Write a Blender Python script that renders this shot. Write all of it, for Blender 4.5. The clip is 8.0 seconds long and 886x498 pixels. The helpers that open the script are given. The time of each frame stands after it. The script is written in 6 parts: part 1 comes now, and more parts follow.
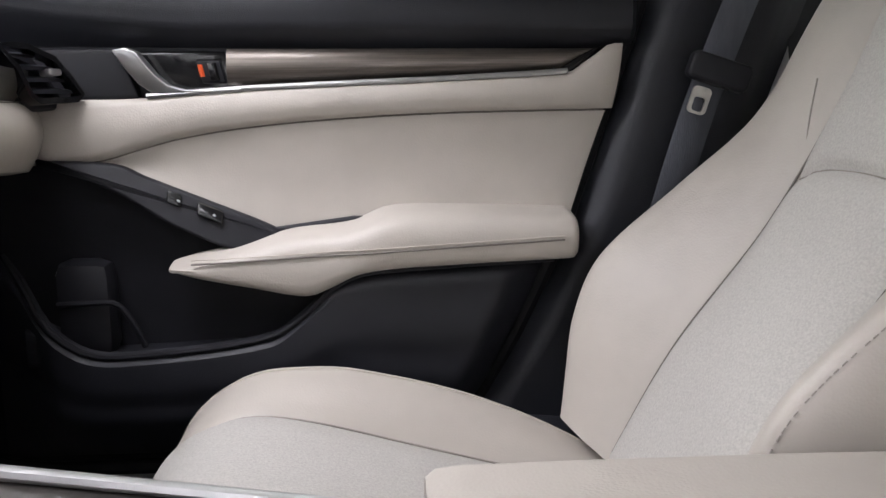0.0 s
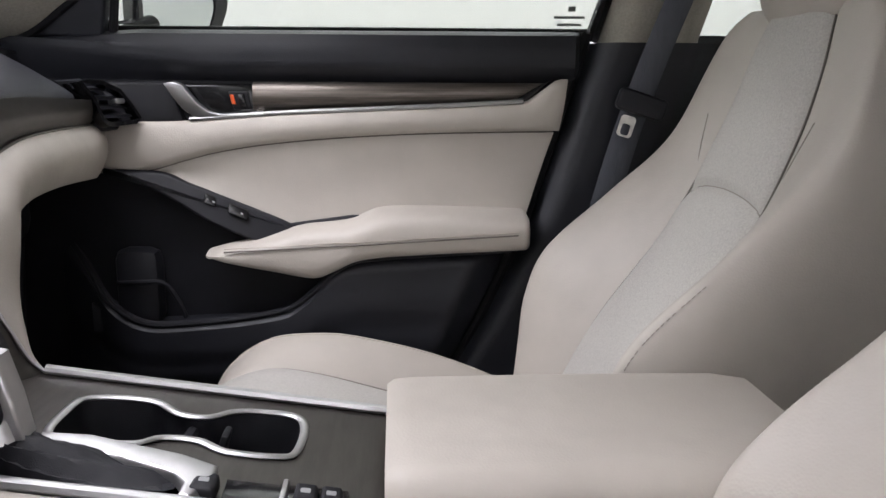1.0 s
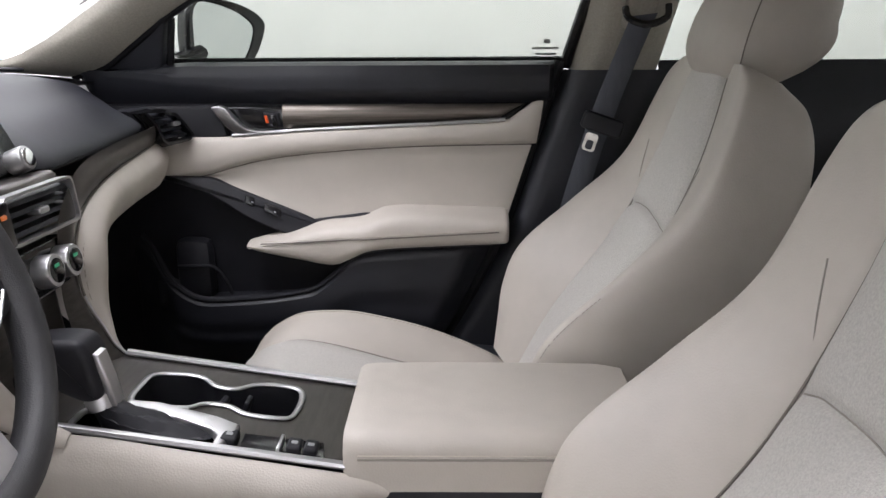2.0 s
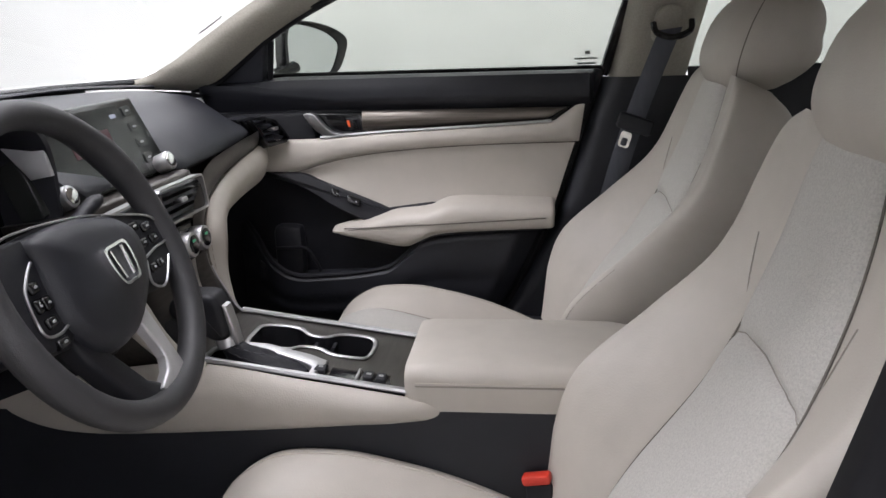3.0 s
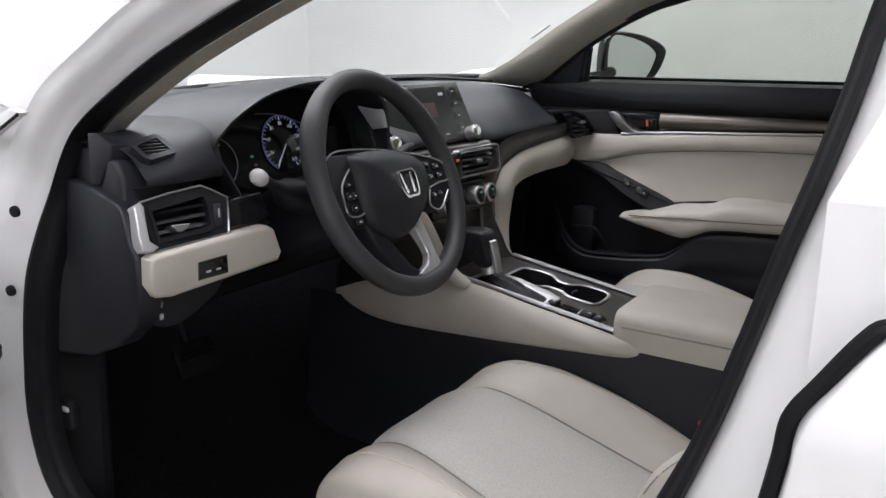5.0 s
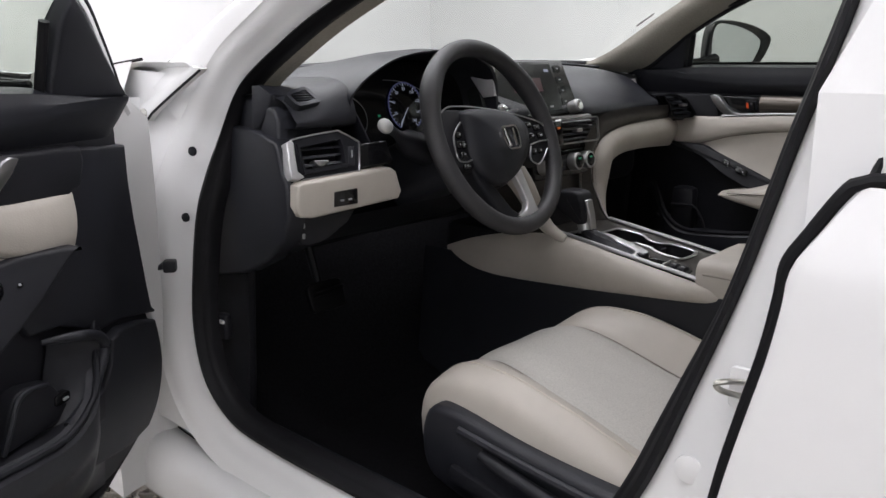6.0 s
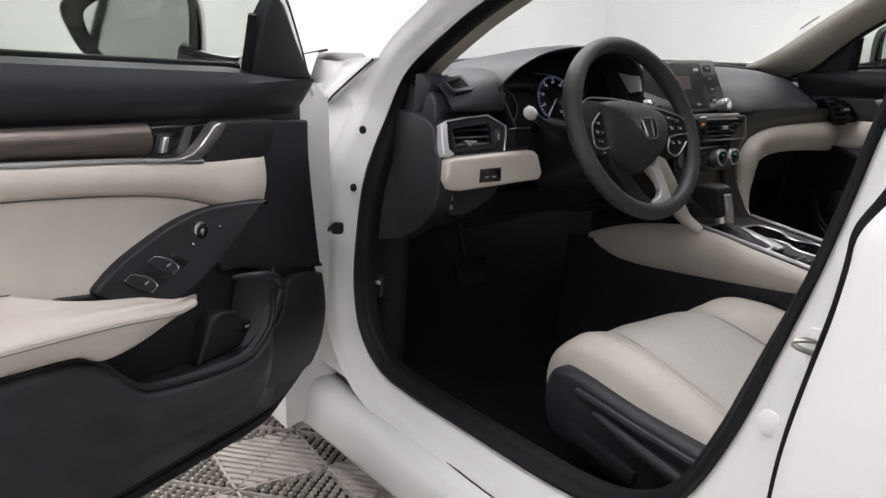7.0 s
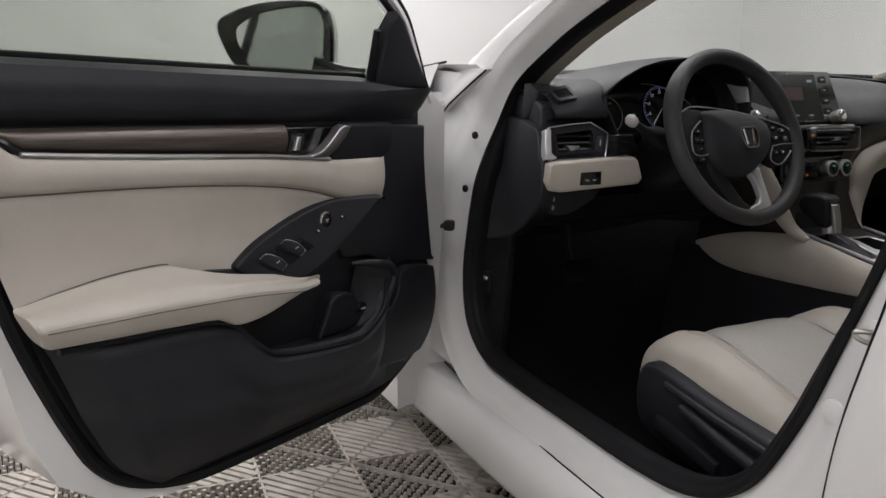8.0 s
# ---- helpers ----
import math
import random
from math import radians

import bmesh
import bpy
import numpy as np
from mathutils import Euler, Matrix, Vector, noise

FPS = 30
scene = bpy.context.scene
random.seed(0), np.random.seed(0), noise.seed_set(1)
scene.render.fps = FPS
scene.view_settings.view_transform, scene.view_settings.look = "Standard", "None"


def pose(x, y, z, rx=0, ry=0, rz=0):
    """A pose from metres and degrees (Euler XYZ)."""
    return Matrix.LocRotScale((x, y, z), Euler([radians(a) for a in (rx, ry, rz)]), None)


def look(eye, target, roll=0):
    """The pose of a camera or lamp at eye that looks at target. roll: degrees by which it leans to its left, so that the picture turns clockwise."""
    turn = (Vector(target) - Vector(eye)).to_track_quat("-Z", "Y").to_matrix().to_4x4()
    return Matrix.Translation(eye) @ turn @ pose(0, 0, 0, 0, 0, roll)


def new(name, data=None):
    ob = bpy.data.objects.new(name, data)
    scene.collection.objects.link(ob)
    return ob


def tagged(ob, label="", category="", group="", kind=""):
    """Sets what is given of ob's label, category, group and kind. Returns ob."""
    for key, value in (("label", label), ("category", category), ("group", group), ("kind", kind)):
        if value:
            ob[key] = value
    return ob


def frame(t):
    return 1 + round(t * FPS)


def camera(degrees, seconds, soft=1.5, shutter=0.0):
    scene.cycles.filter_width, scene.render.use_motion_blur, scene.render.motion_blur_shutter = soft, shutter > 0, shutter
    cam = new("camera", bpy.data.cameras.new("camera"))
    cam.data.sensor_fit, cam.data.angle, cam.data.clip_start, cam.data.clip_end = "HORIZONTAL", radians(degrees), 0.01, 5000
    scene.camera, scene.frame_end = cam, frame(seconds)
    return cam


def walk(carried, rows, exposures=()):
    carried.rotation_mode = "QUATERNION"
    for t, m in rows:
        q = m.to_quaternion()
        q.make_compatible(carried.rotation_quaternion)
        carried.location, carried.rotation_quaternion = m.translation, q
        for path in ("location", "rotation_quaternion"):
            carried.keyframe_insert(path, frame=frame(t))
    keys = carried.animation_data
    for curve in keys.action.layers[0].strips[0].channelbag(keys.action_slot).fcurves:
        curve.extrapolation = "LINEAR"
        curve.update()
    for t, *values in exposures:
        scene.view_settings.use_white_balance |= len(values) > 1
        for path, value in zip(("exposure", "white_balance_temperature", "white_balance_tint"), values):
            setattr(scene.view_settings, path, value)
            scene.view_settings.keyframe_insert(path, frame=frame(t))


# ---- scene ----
cam = camera(58.1, 8.0)
PATH = [
    (0, (-0.073, -0.357, 0.764), (0.059, 1.602, 0.381), -0.3),
    (0.5, (-0.097, -0.486, 0.768), (0.044, 1.468, 0.366), 0.0),
    (1, (-0.046, -0.621, 0.814), (0.068, 1.335, 0.416), 0.2),
    (2.3, (0.086, -0.942, 1.001), (0.005, 0.974, 0.434), -1.0),
    (2.5, (0.099, -0.988, 1.01), (-0.015, 0.927, 0.445), -1.5),
    (3, (0.13, -1.13, 1.025), (-0.107, 0.775, 0.465), -2.0),
    (3.5, (0.159, -1.236, 1.034), (-0.216, 0.653, 0.494), -1.9),
    (4, (0.222, -1.283, 1.029), (-0.488, 0.516, 0.521), -2.2),
    (4.5, (0.337, -1.31, 1.021), (-0.611, 0.379, 0.522), -1.6),
    (4.7, (0.37, -1.326, 1.016), (-0.636, 0.328, 0.513), -0.7),
    (5.8, (0.53, -1.473, 0.939), (-0.717, 0.016, 0.462), -0.4),
    (6, (0.562, -1.511, 0.932), (-0.744, -0.072, 0.459), -0.3),
    (6.5, (0.628, -1.577, 0.927), (-0.806, -0.261, 0.466), -0.3),
    (7, (0.71, -1.582, 0.912), (-0.87, -0.446, 0.449), 0.8),
    (7.5, (0.793, -1.59, 0.91), (-0.887, -0.603, 0.461), 1.2),
    (8, (0.841, -1.609, 0.908), (-0.908, -0.744, 0.472), 0.8),
]
EXPOSURES = [(0, 0.33, 6350, 13), (1, 0.2, 6350, 13), (2.5, 0.2, 6350, 12), (3, 0.0, 6340, 12), (3.5, 0.0, 6330, 11), (4.5, -0.24, 6300, 10), (6, -0.62, 6400, 10), (6.5, -0.58, 6450, 10), (7, -0.45, 6500, 10), (7.5, -0.72, 6600, 10), (8, -1.15, 6650, 9)]
walk(cam, [(t, look(eye, target, roll)) for t, eye, target, roll in PATH], EXPOSURES)

# ---- world and light ----
world = bpy.data.worlds.new("booth_air")
scene.world = world
world.use_nodes = True
wn = world.node_tree.nodes
wn["Background"].inputs[0].default_value = (0.93, 0.96, 1.0, 1)
wn["Background"].inputs[1].default_value = 0.25


def area(name, x, y, z, sx, sy, watts, target, color=(0.99, 0.962, 1.015)):
    lamp = bpy.data.lights.new(name, "AREA")
    lamp.shape, lamp.size, lamp.size_y, lamp.energy, lamp.color = "RECTANGLE", sx, sy, watts, color
    ob = new(name, lamp)
    ob.matrix_world = look((x, y, z), target)
    return tagged(ob, "long white light panel assumed under the booth ceiling, out of view", "ceiling light", "ceiling lights")


# unseen booth light panels, assumed under the ceiling, most turned to its white walls
area("ceiling_light", -3.0, 0.0, 2.75, 0.5, 6.0, 60, (-4.2, 0, 1.5))
# lower panel facing down, added to light the seats through the windshield
area("ceiling_light", -3.1, 0.0, 2.55, 0.6, 6.0, 185, (-3.2, 0, 0.5))
area("ceiling_light", 0.0, -2.25, 3.05, 6.0, 1.0, 335, (0.0, -3.5, 0.8))
area("ceiling_light", 0.0, 2.75, 3.05, 6.5, 0.5, 190, (0.0, 3.35, 1.0))
area("ceiling_light", 3.35, 0.0, 3.05, 0.5, 6.0, 150, (3.95, 0, 1.0))


# ---- materials ----
def mat(name, color, rough=0.5, metal=0.0, coat=0.0, spec=0.5):
    m = bpy.data.materials.new(name)
    m.use_nodes = True
    b = m.node_tree.nodes["Principled BSDF"]
    b.inputs["Base Color"].default_value = (*color, 1)
    b.inputs["Roughness"].default_value = rough
    b.inputs["Metallic"].default_value = metal
    b.inputs["Coat Weight"].default_value = coat
    b.inputs["Specular IOR Level"].default_value = spec
    return m


def node(m, kind, **values):
    n = m.node_tree.nodes.new(kind)
    for key, value in values.items():
        n.inputs[key].default_value = value
    return n


def link(m, a, b):
    m.node_tree.links.new(a, b)


def vary(m, scale, amount, second=None, stretch=(1, 1, 1), detail=4.0):
    """Mottle the base colour by noise at real size: scale is in waves per metre."""
    b = m.node_tree.nodes["Principled BSDF"]
    base = b.inputs["Base Color"].default_value[:3]
    co = node(m, "ShaderNodeTexCoord")
    mp = node(m, "ShaderNodeMapping", Scale=stretch)
    nz = node(m, "ShaderNodeTexNoise", Scale=scale, Detail=detail, Roughness=0.6)
    rm = m.node_tree.nodes.new("ShaderNodeValToRGB")
    lo = [c * (1 - amount) for c in base]
    hi = list(second) if second else [min(1, c * (1 + amount)) for c in base]
    rm.color_ramp.elements[0].color, rm.color_ramp.elements[0].position = (*lo, 1), 0.32
    rm.color_ramp.elements[1].color, rm.color_ramp.elements[1].position = (*hi, 1), 0.68
    link(m, co.outputs["Object"], mp.inputs["Vector"])
    link(m, mp.outputs[0], nz.inputs["Vector"])
    link(m, nz.outputs[0], rm.inputs[0])
    link(m, rm.outputs[0], b.inputs["Base Color"])
    return m


def grain(m, scale, strength, depth=0.001, kind="noise", stretch=(1, 1, 1), wave=None):
    """Fine relief."""
    b = m.node_tree.nodes["Principled BSDF"]
    co = node(m, "ShaderNodeTexCoord")
    mp = node(m, "ShaderNodeMapping", Scale=stretch)
    if kind == "cells":
        tx = node(m, "ShaderNodeTexVoronoi", Scale=scale)
    else:
        tx = node(m, "ShaderNodeTexNoise", Scale=scale, Detail=3.0)
    bp = node(m, "ShaderNodeBump", Strength=strength, Distance=depth)
    link(m, co.outputs["Object"], mp.inputs["Vector"])
    link(m, mp.outputs[0], tx.inputs["Vector"])
    link(m, tx.outputs[0], bp.inputs["Height"])
    link(m, bp.outputs[0], b.inputs["Normal"])
    if wave:
        # slow undulation of padded or moulded surfaces: waves per metre, strength, depth
        nz = node(m, "ShaderNodeTexNoise", Scale=wave[0], Detail=2.0)
        slow = node(m, "ShaderNodeBump", Strength=wave[1], Distance=wave[2])
        link(m, co.outputs["Object"], nz.inputs["Vector"])
        link(m, nz.outputs[0], slow.inputs["Height"])
        link(m, slow.outputs[0], bp.inputs["Normal"])
    return m


LEATHER = grain(vary(mat("ivory_leather", (0.452, 0.420, 0.372), 0.5), 6, 0.07), 420, 0.25, 0.0006, "cells", wave=(13, 0.5, 0.006))
CLOTH = grain(vary(mat("ivory_woven_cloth", (0.475, 0.462, 0.428), 0.85, spec=0.25), 420, 0.11, detail=3), 700, 0.7, 0.0012, wave=(12, 0.5, 0.006))
# seam thread darkened, with the shade of the creases put into its colour
SEAM = mat("taupe_seam_shade", (0.15, 0.135, 0.118), 0.85)
STITCH_DARK = mat("shaded_thread", (0.27, 0.248, 0.22), 0.8)
STITCH = mat("ivory_thread", (0.50, 0.46, 0.40), 0.7)
SOFT_BLACK = grain(vary(mat("soft_black_plastic", (0.0150, 0.0160, 0.0208), 0.46, spec=0.38), 9, 0.18), 900, 0.35, 0.0006, "cells", wave=(9, 0.3, 0.004))
HARD_BLACK = grain(vary(mat("hard_black_plastic", (0.0112, 0.0116, 0.0148), 0.5, spec=0.28), 12, 0.2), 1100, 0.3, 0.0005, "cells")
GLOSS_BLACK = mat("gloss_black", (0.008, 0.008, 0.009), 0.12)
RUBBER = vary(mat("black_rubber", (0.008, 0.008, 0.0095), 0.55, spec=0.2), 30, 0.2)
CARPET = grain(vary(mat("black_carpet", (0.0085, 0.0085, 0.0098), 0.95, spec=0.1), 160, 0.5), 1400, 0.9, 0.003)
WOOD = grain(vary(mat("dark_brushed_wood_trim", (0.135, 0.117, 0.102), 0.35, 0.72, coat=0.2), 14, 0.28, stretch=(0.6, 30, 30)), 90, 0.2, 0.0004, stretch=(1, 40, 40))
DASH_TRIM = vary(mat("dark_taupe_metallic_trim", (0.053, 0.048, 0.043), 0.34, 0.5), 20, 0.2, stretch=(8, 1, 8))
WHEEL_SKIN = grain(vary(mat("charcoal_wheel_leather", (0.029, 0.029, 0.031), 0.55), 25, 0.15), 800, 0.35, 0.0006, "cells")
# brighter, less metallic copy of satin silver, its bright reflections put into the colour
LIT_SILVER = vary(mat("lit_satin_silver", (0.60, 0.60, 0.61), 0.42, 0.6), 40, 0.05)
SILVER = vary(mat("satin_silver", (0.47, 0.47, 0.475), 0.36, 0.95), 40, 0.06)
CHROME = mat("chrome", (0.78, 0.78, 0.79), 0.1, 1.0)
PAINT = vary(mat("pearl_white_paint", (0.77, 0.77, 0.765), 0.28, coat=0.8), 3, 0.025)
PILLAR = grain(vary(mat("warm_grey_pillar_cloth", (0.33, 0.312, 0.268), 0.8, spec=0.3), 260, 0.1), 700, 0.4, 0.0008)
HEADLINER = grain(mat("pale_headliner_cloth", (0.55, 0.53, 0.49), 0.9, spec=0.2), 500, 0.3, 0.0008)
WEBBING = grain(vary(mat("charcoal_belt_webbing", (0.072, 0.078, 0.095), 0.62), 60, 0.15, stretch=(1, 1, 0.2)), 700, 0.5, 0.0008, stretch=(1, 1, 0.15))
STEEL = vary(mat("bare_steel", (0.55, 0.54, 0.50), 0.3, 1.0), 60, 0.15)
RED = mat("red_release_plastic", (0.62, 0.045, 0.025), 0.4)
ORANGE = mat("orange_lock_flag", (0.75, 0.10, 0.02), 0.5)
LEGEND = mat("pale_print", (0.30, 0.31, 0.31), 0.6)
WHITE_WALL = vary(mat("booth_white_wall_paint", (0.78, 0.785, 0.775), 0.75), 0.6, 0.035, detail=2)
CEILING = vary(mat("booth_ceiling_paint", (0.74, 0.74, 0.72), 0.8), 2, 0.02)
TILE = vary(mat("pale_taupe_tile_plastic", (0.43, 0.398, 0.35), 0.5), 18, 0.22)
TILE_BED = vary(mat("dark_slab", (0.035, 0.032, 0.030), 0.9), 20, 0.4)
DULL_WHITE = mat("worn_white_knob", (0.50, 0.50, 0.49), 0.5)
MIRROR = mat("mirror_glass", (0.72, 0.75, 0.75), 0.03, 1.0)


def glowing(name, color, strength):
    m = mat(name, (0.02, 0.02, 0.02), 0.4)
    b = m.node_tree.nodes["Principled BSDF"]
    b.inputs["Emission Color"].default_value = (*color, 1)
    b.inputs["Emission Strength"].default_value = strength
    return m


DIAL_GLOW = glowing("dial_light", (0.75, 0.80, 1.0), 0.42)
BLUE_GLOW = glowing("dial_ring_light", (0.20, 0.22, 0.62), 0.22)
GREEN_GLOW = glowing("green_lamp", (0.03, 0.5, 0.22), 0.3)
AMBER_GLOW = glowing("amber_lamp", (0.9, 0.22, 0.03), 0.4)
RED_GLOW = glowing("dark_red_display", (0.12, 0.01, 0.02), 0.25)
SCREEN = mat("dark_display_glass", (0.022, 0.024, 0.023), 0.2)


def pane(name, tint, gloss=0.06):
    m = bpy.data.materials.new(name)
    m.use_nodes = True
    t = m.node_tree
    t.nodes.remove(t.nodes["Principled BSDF"])
    clear = node(m, "ShaderNodeBsdfTransparent", Color=(*tint, 1))
    shine = node(m, "ShaderNodeBsdfGlossy", Roughness=0.02)
    lw = node(m, "ShaderNodeLayerWeight", Blend=0.5)
    pw = t.nodes.new("ShaderNodeMath")
    pw.operation, pw.inputs[1].default_value = "POWER", 4.0
    fr = t.nodes.new("ShaderNodeMath")
    fr.operation, fr.inputs[1].default_value, fr.inputs[2].default_value = "MULTIPLY_ADD", 0.55, 0.035
    link(m, lw.outputs["Facing"], pw.inputs[0])
    link(m, pw.outputs[0], fr.inputs[0])
    mix = t.nodes.new("ShaderNodeMixShader")
    link(m, fr.outputs[0], mix.inputs[0])
    link(m, clear.outputs[0], mix.inputs[1])
    link(m, shine.outputs[0], mix.inputs[2])
    link(m, mix.outputs[0], t.nodes["Material Output"].inputs[0])
    return m


GLASS = pane("tinted_side_glass", (0.70, 0.725, 0.69))
SHIELD = pane("clear_windshield_glass", (0.90, 0.93, 0.90))

# ---- builders ----
ORIGIN = {}


def thing(name, base, label, category, group="", kind=""):
    ob = new(name)
    ob.empty_display_size = 0.05
    ob.location = base
    ORIGIN[ob.name] = Vector(base)
    return tagged(ob, label, category, group, kind)


def part(name, bm, material, parent=None, label="", smooth=True):
    bmesh.ops.recalc_face_normals(bm, faces=bm.faces)
    me = bpy.data.meshes.new(name)
    if parent is not None:
        bm.transform(Matrix.Translation(-ORIGIN[parent.name]))
    bm.to_mesh(me)
    bm.free()
    me.materials.append(material)
    if smooth:
        me.shade_smooth()
        me.set_sharp_from_angle(angle=radians(42))
    ob = new(name, me)
    if parent is not None:
        ob.parent = parent
        ORIGIN[ob.name] = ORIGIN[parent.name]
    if label:
        ob["label"] = label
    return ob


def single(name, bm, material, label, category, group="", kind="", smooth=True):
    return tagged(part(name, bm, material, None, "", smooth), label, category, group, kind)


def smooth_path(pts, n, closed=False):
    """Catmull-Rom through pts, n points in all."""
    pts = [np.array(p, float) for p in pts]
    k = len(pts)
    spans = k if closed else k - 1
    out = []
    for i in range(n):
        s = i * spans / (n if closed else n - 1)
        j = min(int(s), spans - 1)
        u = s - j
        g = lambda q: pts[q % k] if closed else pts[max(0, min(k - 1, q))]
        a, b, c, d = g(j - 1), g(j), g(j + 1), g(j + 2)
        out.append(0.5 * ((2 * b) + (c - a) * u + (2 * a - 5 * b + 4 * c - d) * u * u + (3 * b - a - 3 * c + d) * u ** 3))
    return out


def curve(rows):
    """A smooth function of the first column through the rows (x, v...)."""
    xs = [r[0] for r in rows]
    cols = [[r[i] for r in rows] for i in range(1, len(rows[0]))]

    def f(x):
        x = min(max(x, xs[0]), xs[-1])
        j = max(0, min(len(xs) - 2, sum(1 for q in xs if q <= x) - 1))
        u = (x - xs[j]) / (xs[j + 1] - xs[j])
        res = []
        for c in cols:
            d0 = (c[j + 1] - c[max(0, j - 1)]) / (xs[j + 1] - xs[max(0, j - 1)])
            d1 = (c[min(len(c) - 1, j + 2)] - c[j]) / (xs[min(len(c) - 1, j + 2)] - xs[j])
            h = xs[j + 1] - xs[j]
            res.append((2 * u ** 3 - 3 * u * u + 1) * c[j] + (u ** 3 - 2 * u * u + u) * h * d0 + (3 * u * u - 2 * u ** 3) * c[j + 1] + (u ** 3 - u * u) * h * d1)
        return res if len(res) > 1 else res[0]
    return f


def loft(bm, rings, closed=True, caps=True):
    rows = [[bm.verts.new(p) for p in r] for r in rings]
    n = len(rows[0])
    for a, b in zip(rows, rows[1:]):
        for i in range(n if closed else n - 1):
            j = (i + 1) % n
            bm.faces.new((a[i], a[j], b[j], b[i]))
    if caps and closed:
        bm.faces.new(rows[0][::-1])
        bm.faces.new(rows[-1])
    return bm


def sheet(f, nu, nv, bm=None):
    """An open surface, f(u, v) over the unit square."""
    bm = bm or bmesh.new()
    return loft(bm, [[f(i / nu, j / nv) for j in range(nv + 1)] for i in range(nu + 1)], False, False)


def tube(path, r, n=10, bm=None, closed=False, flat=1.0, up=(0, 0, 1)):
    """A round or flattened rod along a path; r may be a list."""
    bm = bm or bmesh.new()
    path = [Vector(p) for p in path]
    rings = []
    for i, p in enumerate(path):
        a = path[i - 1] if i or closed else p
        b = path[(i + 1) % len(path)] if i < len(path) - 1 or closed else p
        d = (b - a).normalized()
        s = d.cross(Vector(up))
        s = s.normalized() if s.length > 1e-4 else d.orthogonal().normalized()
        w = s.cross(d).normalized()
        q = r[i] if isinstance(r, (list, tuple)) else r
        rings.append([p + s * math.cos(t) * q + w * math.sin(t) * q * flat for t in [2 * math.pi * k / n for k in range(n)]])
    if closed:
        rings.append(rings[0])
        loft(bm, rings, True, False)
        bmesh.ops.remove_doubles(bm, verts=bm.verts, dist=1e-6)
    else:
        loft(bm, rings)
    return bm


def offset(poly, d):
    """Move a closed 2D outline inwards by d (counter-clockwise or not)."""
    p = np.array(poly, float)
    area2 = np.sum(p[:, 0] * np.roll(p[:, 1], -1) - np.roll(p[:, 0], -1) * p[:, 1])
    t = np.roll(p, -1, 0) - np.roll(p, 1, 0)
    t /= np.linalg.norm(t, axis=1)[:, None] + 1e-9
    nrm = np.stack([-t[:, 1], t[:, 0]], 1) * (1 if area2 > 0 else -1)
    return p + nrm * d


def slab(outline, place, low, high, edge=0.004, steps=3, bm=None, back=True):
    """A solid plate with a rounded front edge: outline in 2D, place(a, b, h) gives the point at height h."""
    bm = bm or bmesh.new()
    rings = [[place(a, b, low) for a, b in outline]]
    for k in range(steps + 1):
        q = math.pi / 2 * k / steps
        rings.append([place(a, b, high - edge + edge * math.sin(q)) for a, b in offset(outline, edge * (1 - math.cos(q)))])
    loft(bm, rings, True, True)
    return bm


def box(centre, size, bevel=0.004, turn=(0, 0, 0), bm=None, segments=2):
    out = bmesh.new()
    bmesh.ops.create_cube(out, size=1)
    bmesh.ops.scale(out, vec=size, verts=out.verts)
    if bevel:
        bmesh.ops.bevel(out, geom=out.edges[:], offset=bevel, segments=segments, affect="EDGES", profile=0.5)
    out.transform(pose(*centre, *turn))
    if bm is None:
        return out
    me = bpy.data.meshes.new("tmp")
    out.to_mesh(me)
    out.free()
    bm.from_mesh(me)
    bpy.data.meshes.remove(me)
    return bm


def disc(centre, normal, r, depth, n=32, bevel=0.001, bm=None, scale=(1, 1)):
    """A short cylinder with a rounded front edge, its back at centre."""
    bm = bm or bmesh.new()
    m = Matrix.Translation(centre) @ Vector(normal).to_track_quat("Z", "Y").to_matrix().to_4x4()
    rings = []
    for rad, h in ((r, 0), (r, depth - bevel), (r - bevel * 0.3, depth - bevel * 0.3), (r - bevel, depth)):
        rings.append([m @ Vector((rad * math.cos(t) * scale[0], rad * math.sin(t) * scale[1], h)) for t in [2 * math.pi * k / n for k in range(n)]])
    return loft(bm, rings)


def rounded(w, h, r, n=5):
    """A rounded rectangle about the origin."""
    pts = []
    for cx, cy, a0 in ((w / 2 - r, h / 2 - r, 0), (-w / 2 + r, h / 2 - r, 90), (-w / 2 + r, -h / 2 + r, 180), (w / 2 - r, -h / 2 + r, 270)):
        for k in range(n + 1):
            t = radians(a0 + 90 * k / n)
            pts.append((cx + r * math.cos(t), cy + r * math.sin(t)))
    return pts


def ring_plate(outer, inner, place, low, high, bm=None):
    """A flat frame between two outlines that have as many points."""
    bm = bm or bmesh.new()
    a = [[place(x, y, low) for x, y in outer], [place(x, y, high) for x, y in outer], [place(x, y, high) for x, y in inner], [place(x, y, low) for x, y in inner]]
    return loft(bm, a + [a[0]], True, False)


def dashes(path, r, on, off, bm=None):
    """Stitches: short rods along a path."""
    bm = bm or bmesh.new()
    path = [Vector(p) for p in path]
    run, nxt = 0.0, 0.0
    for a, b in zip(path, path[1:]):
        seg = (b - a).length
        while nxt + on < run + seg:
            d = (b - a) / seg
            s = max(0, nxt - run)
            tube([a + d * s, a + d * (s + on)], r, 4, bm)
            nxt += on + off
        run += seg
    return bm


def plane_at(centre, normal, up=(0, 0, 1)):
    """place(a, b, h) on a plane: a to the side, b up, h along the normal."""
    n = Vector(normal).normalized()
    s = Vector(up).cross(n).normalized()
    w = n.cross(s)
    c = Vector(centre)
    return lambda a, b, h: c + s * a + w * b + n * h


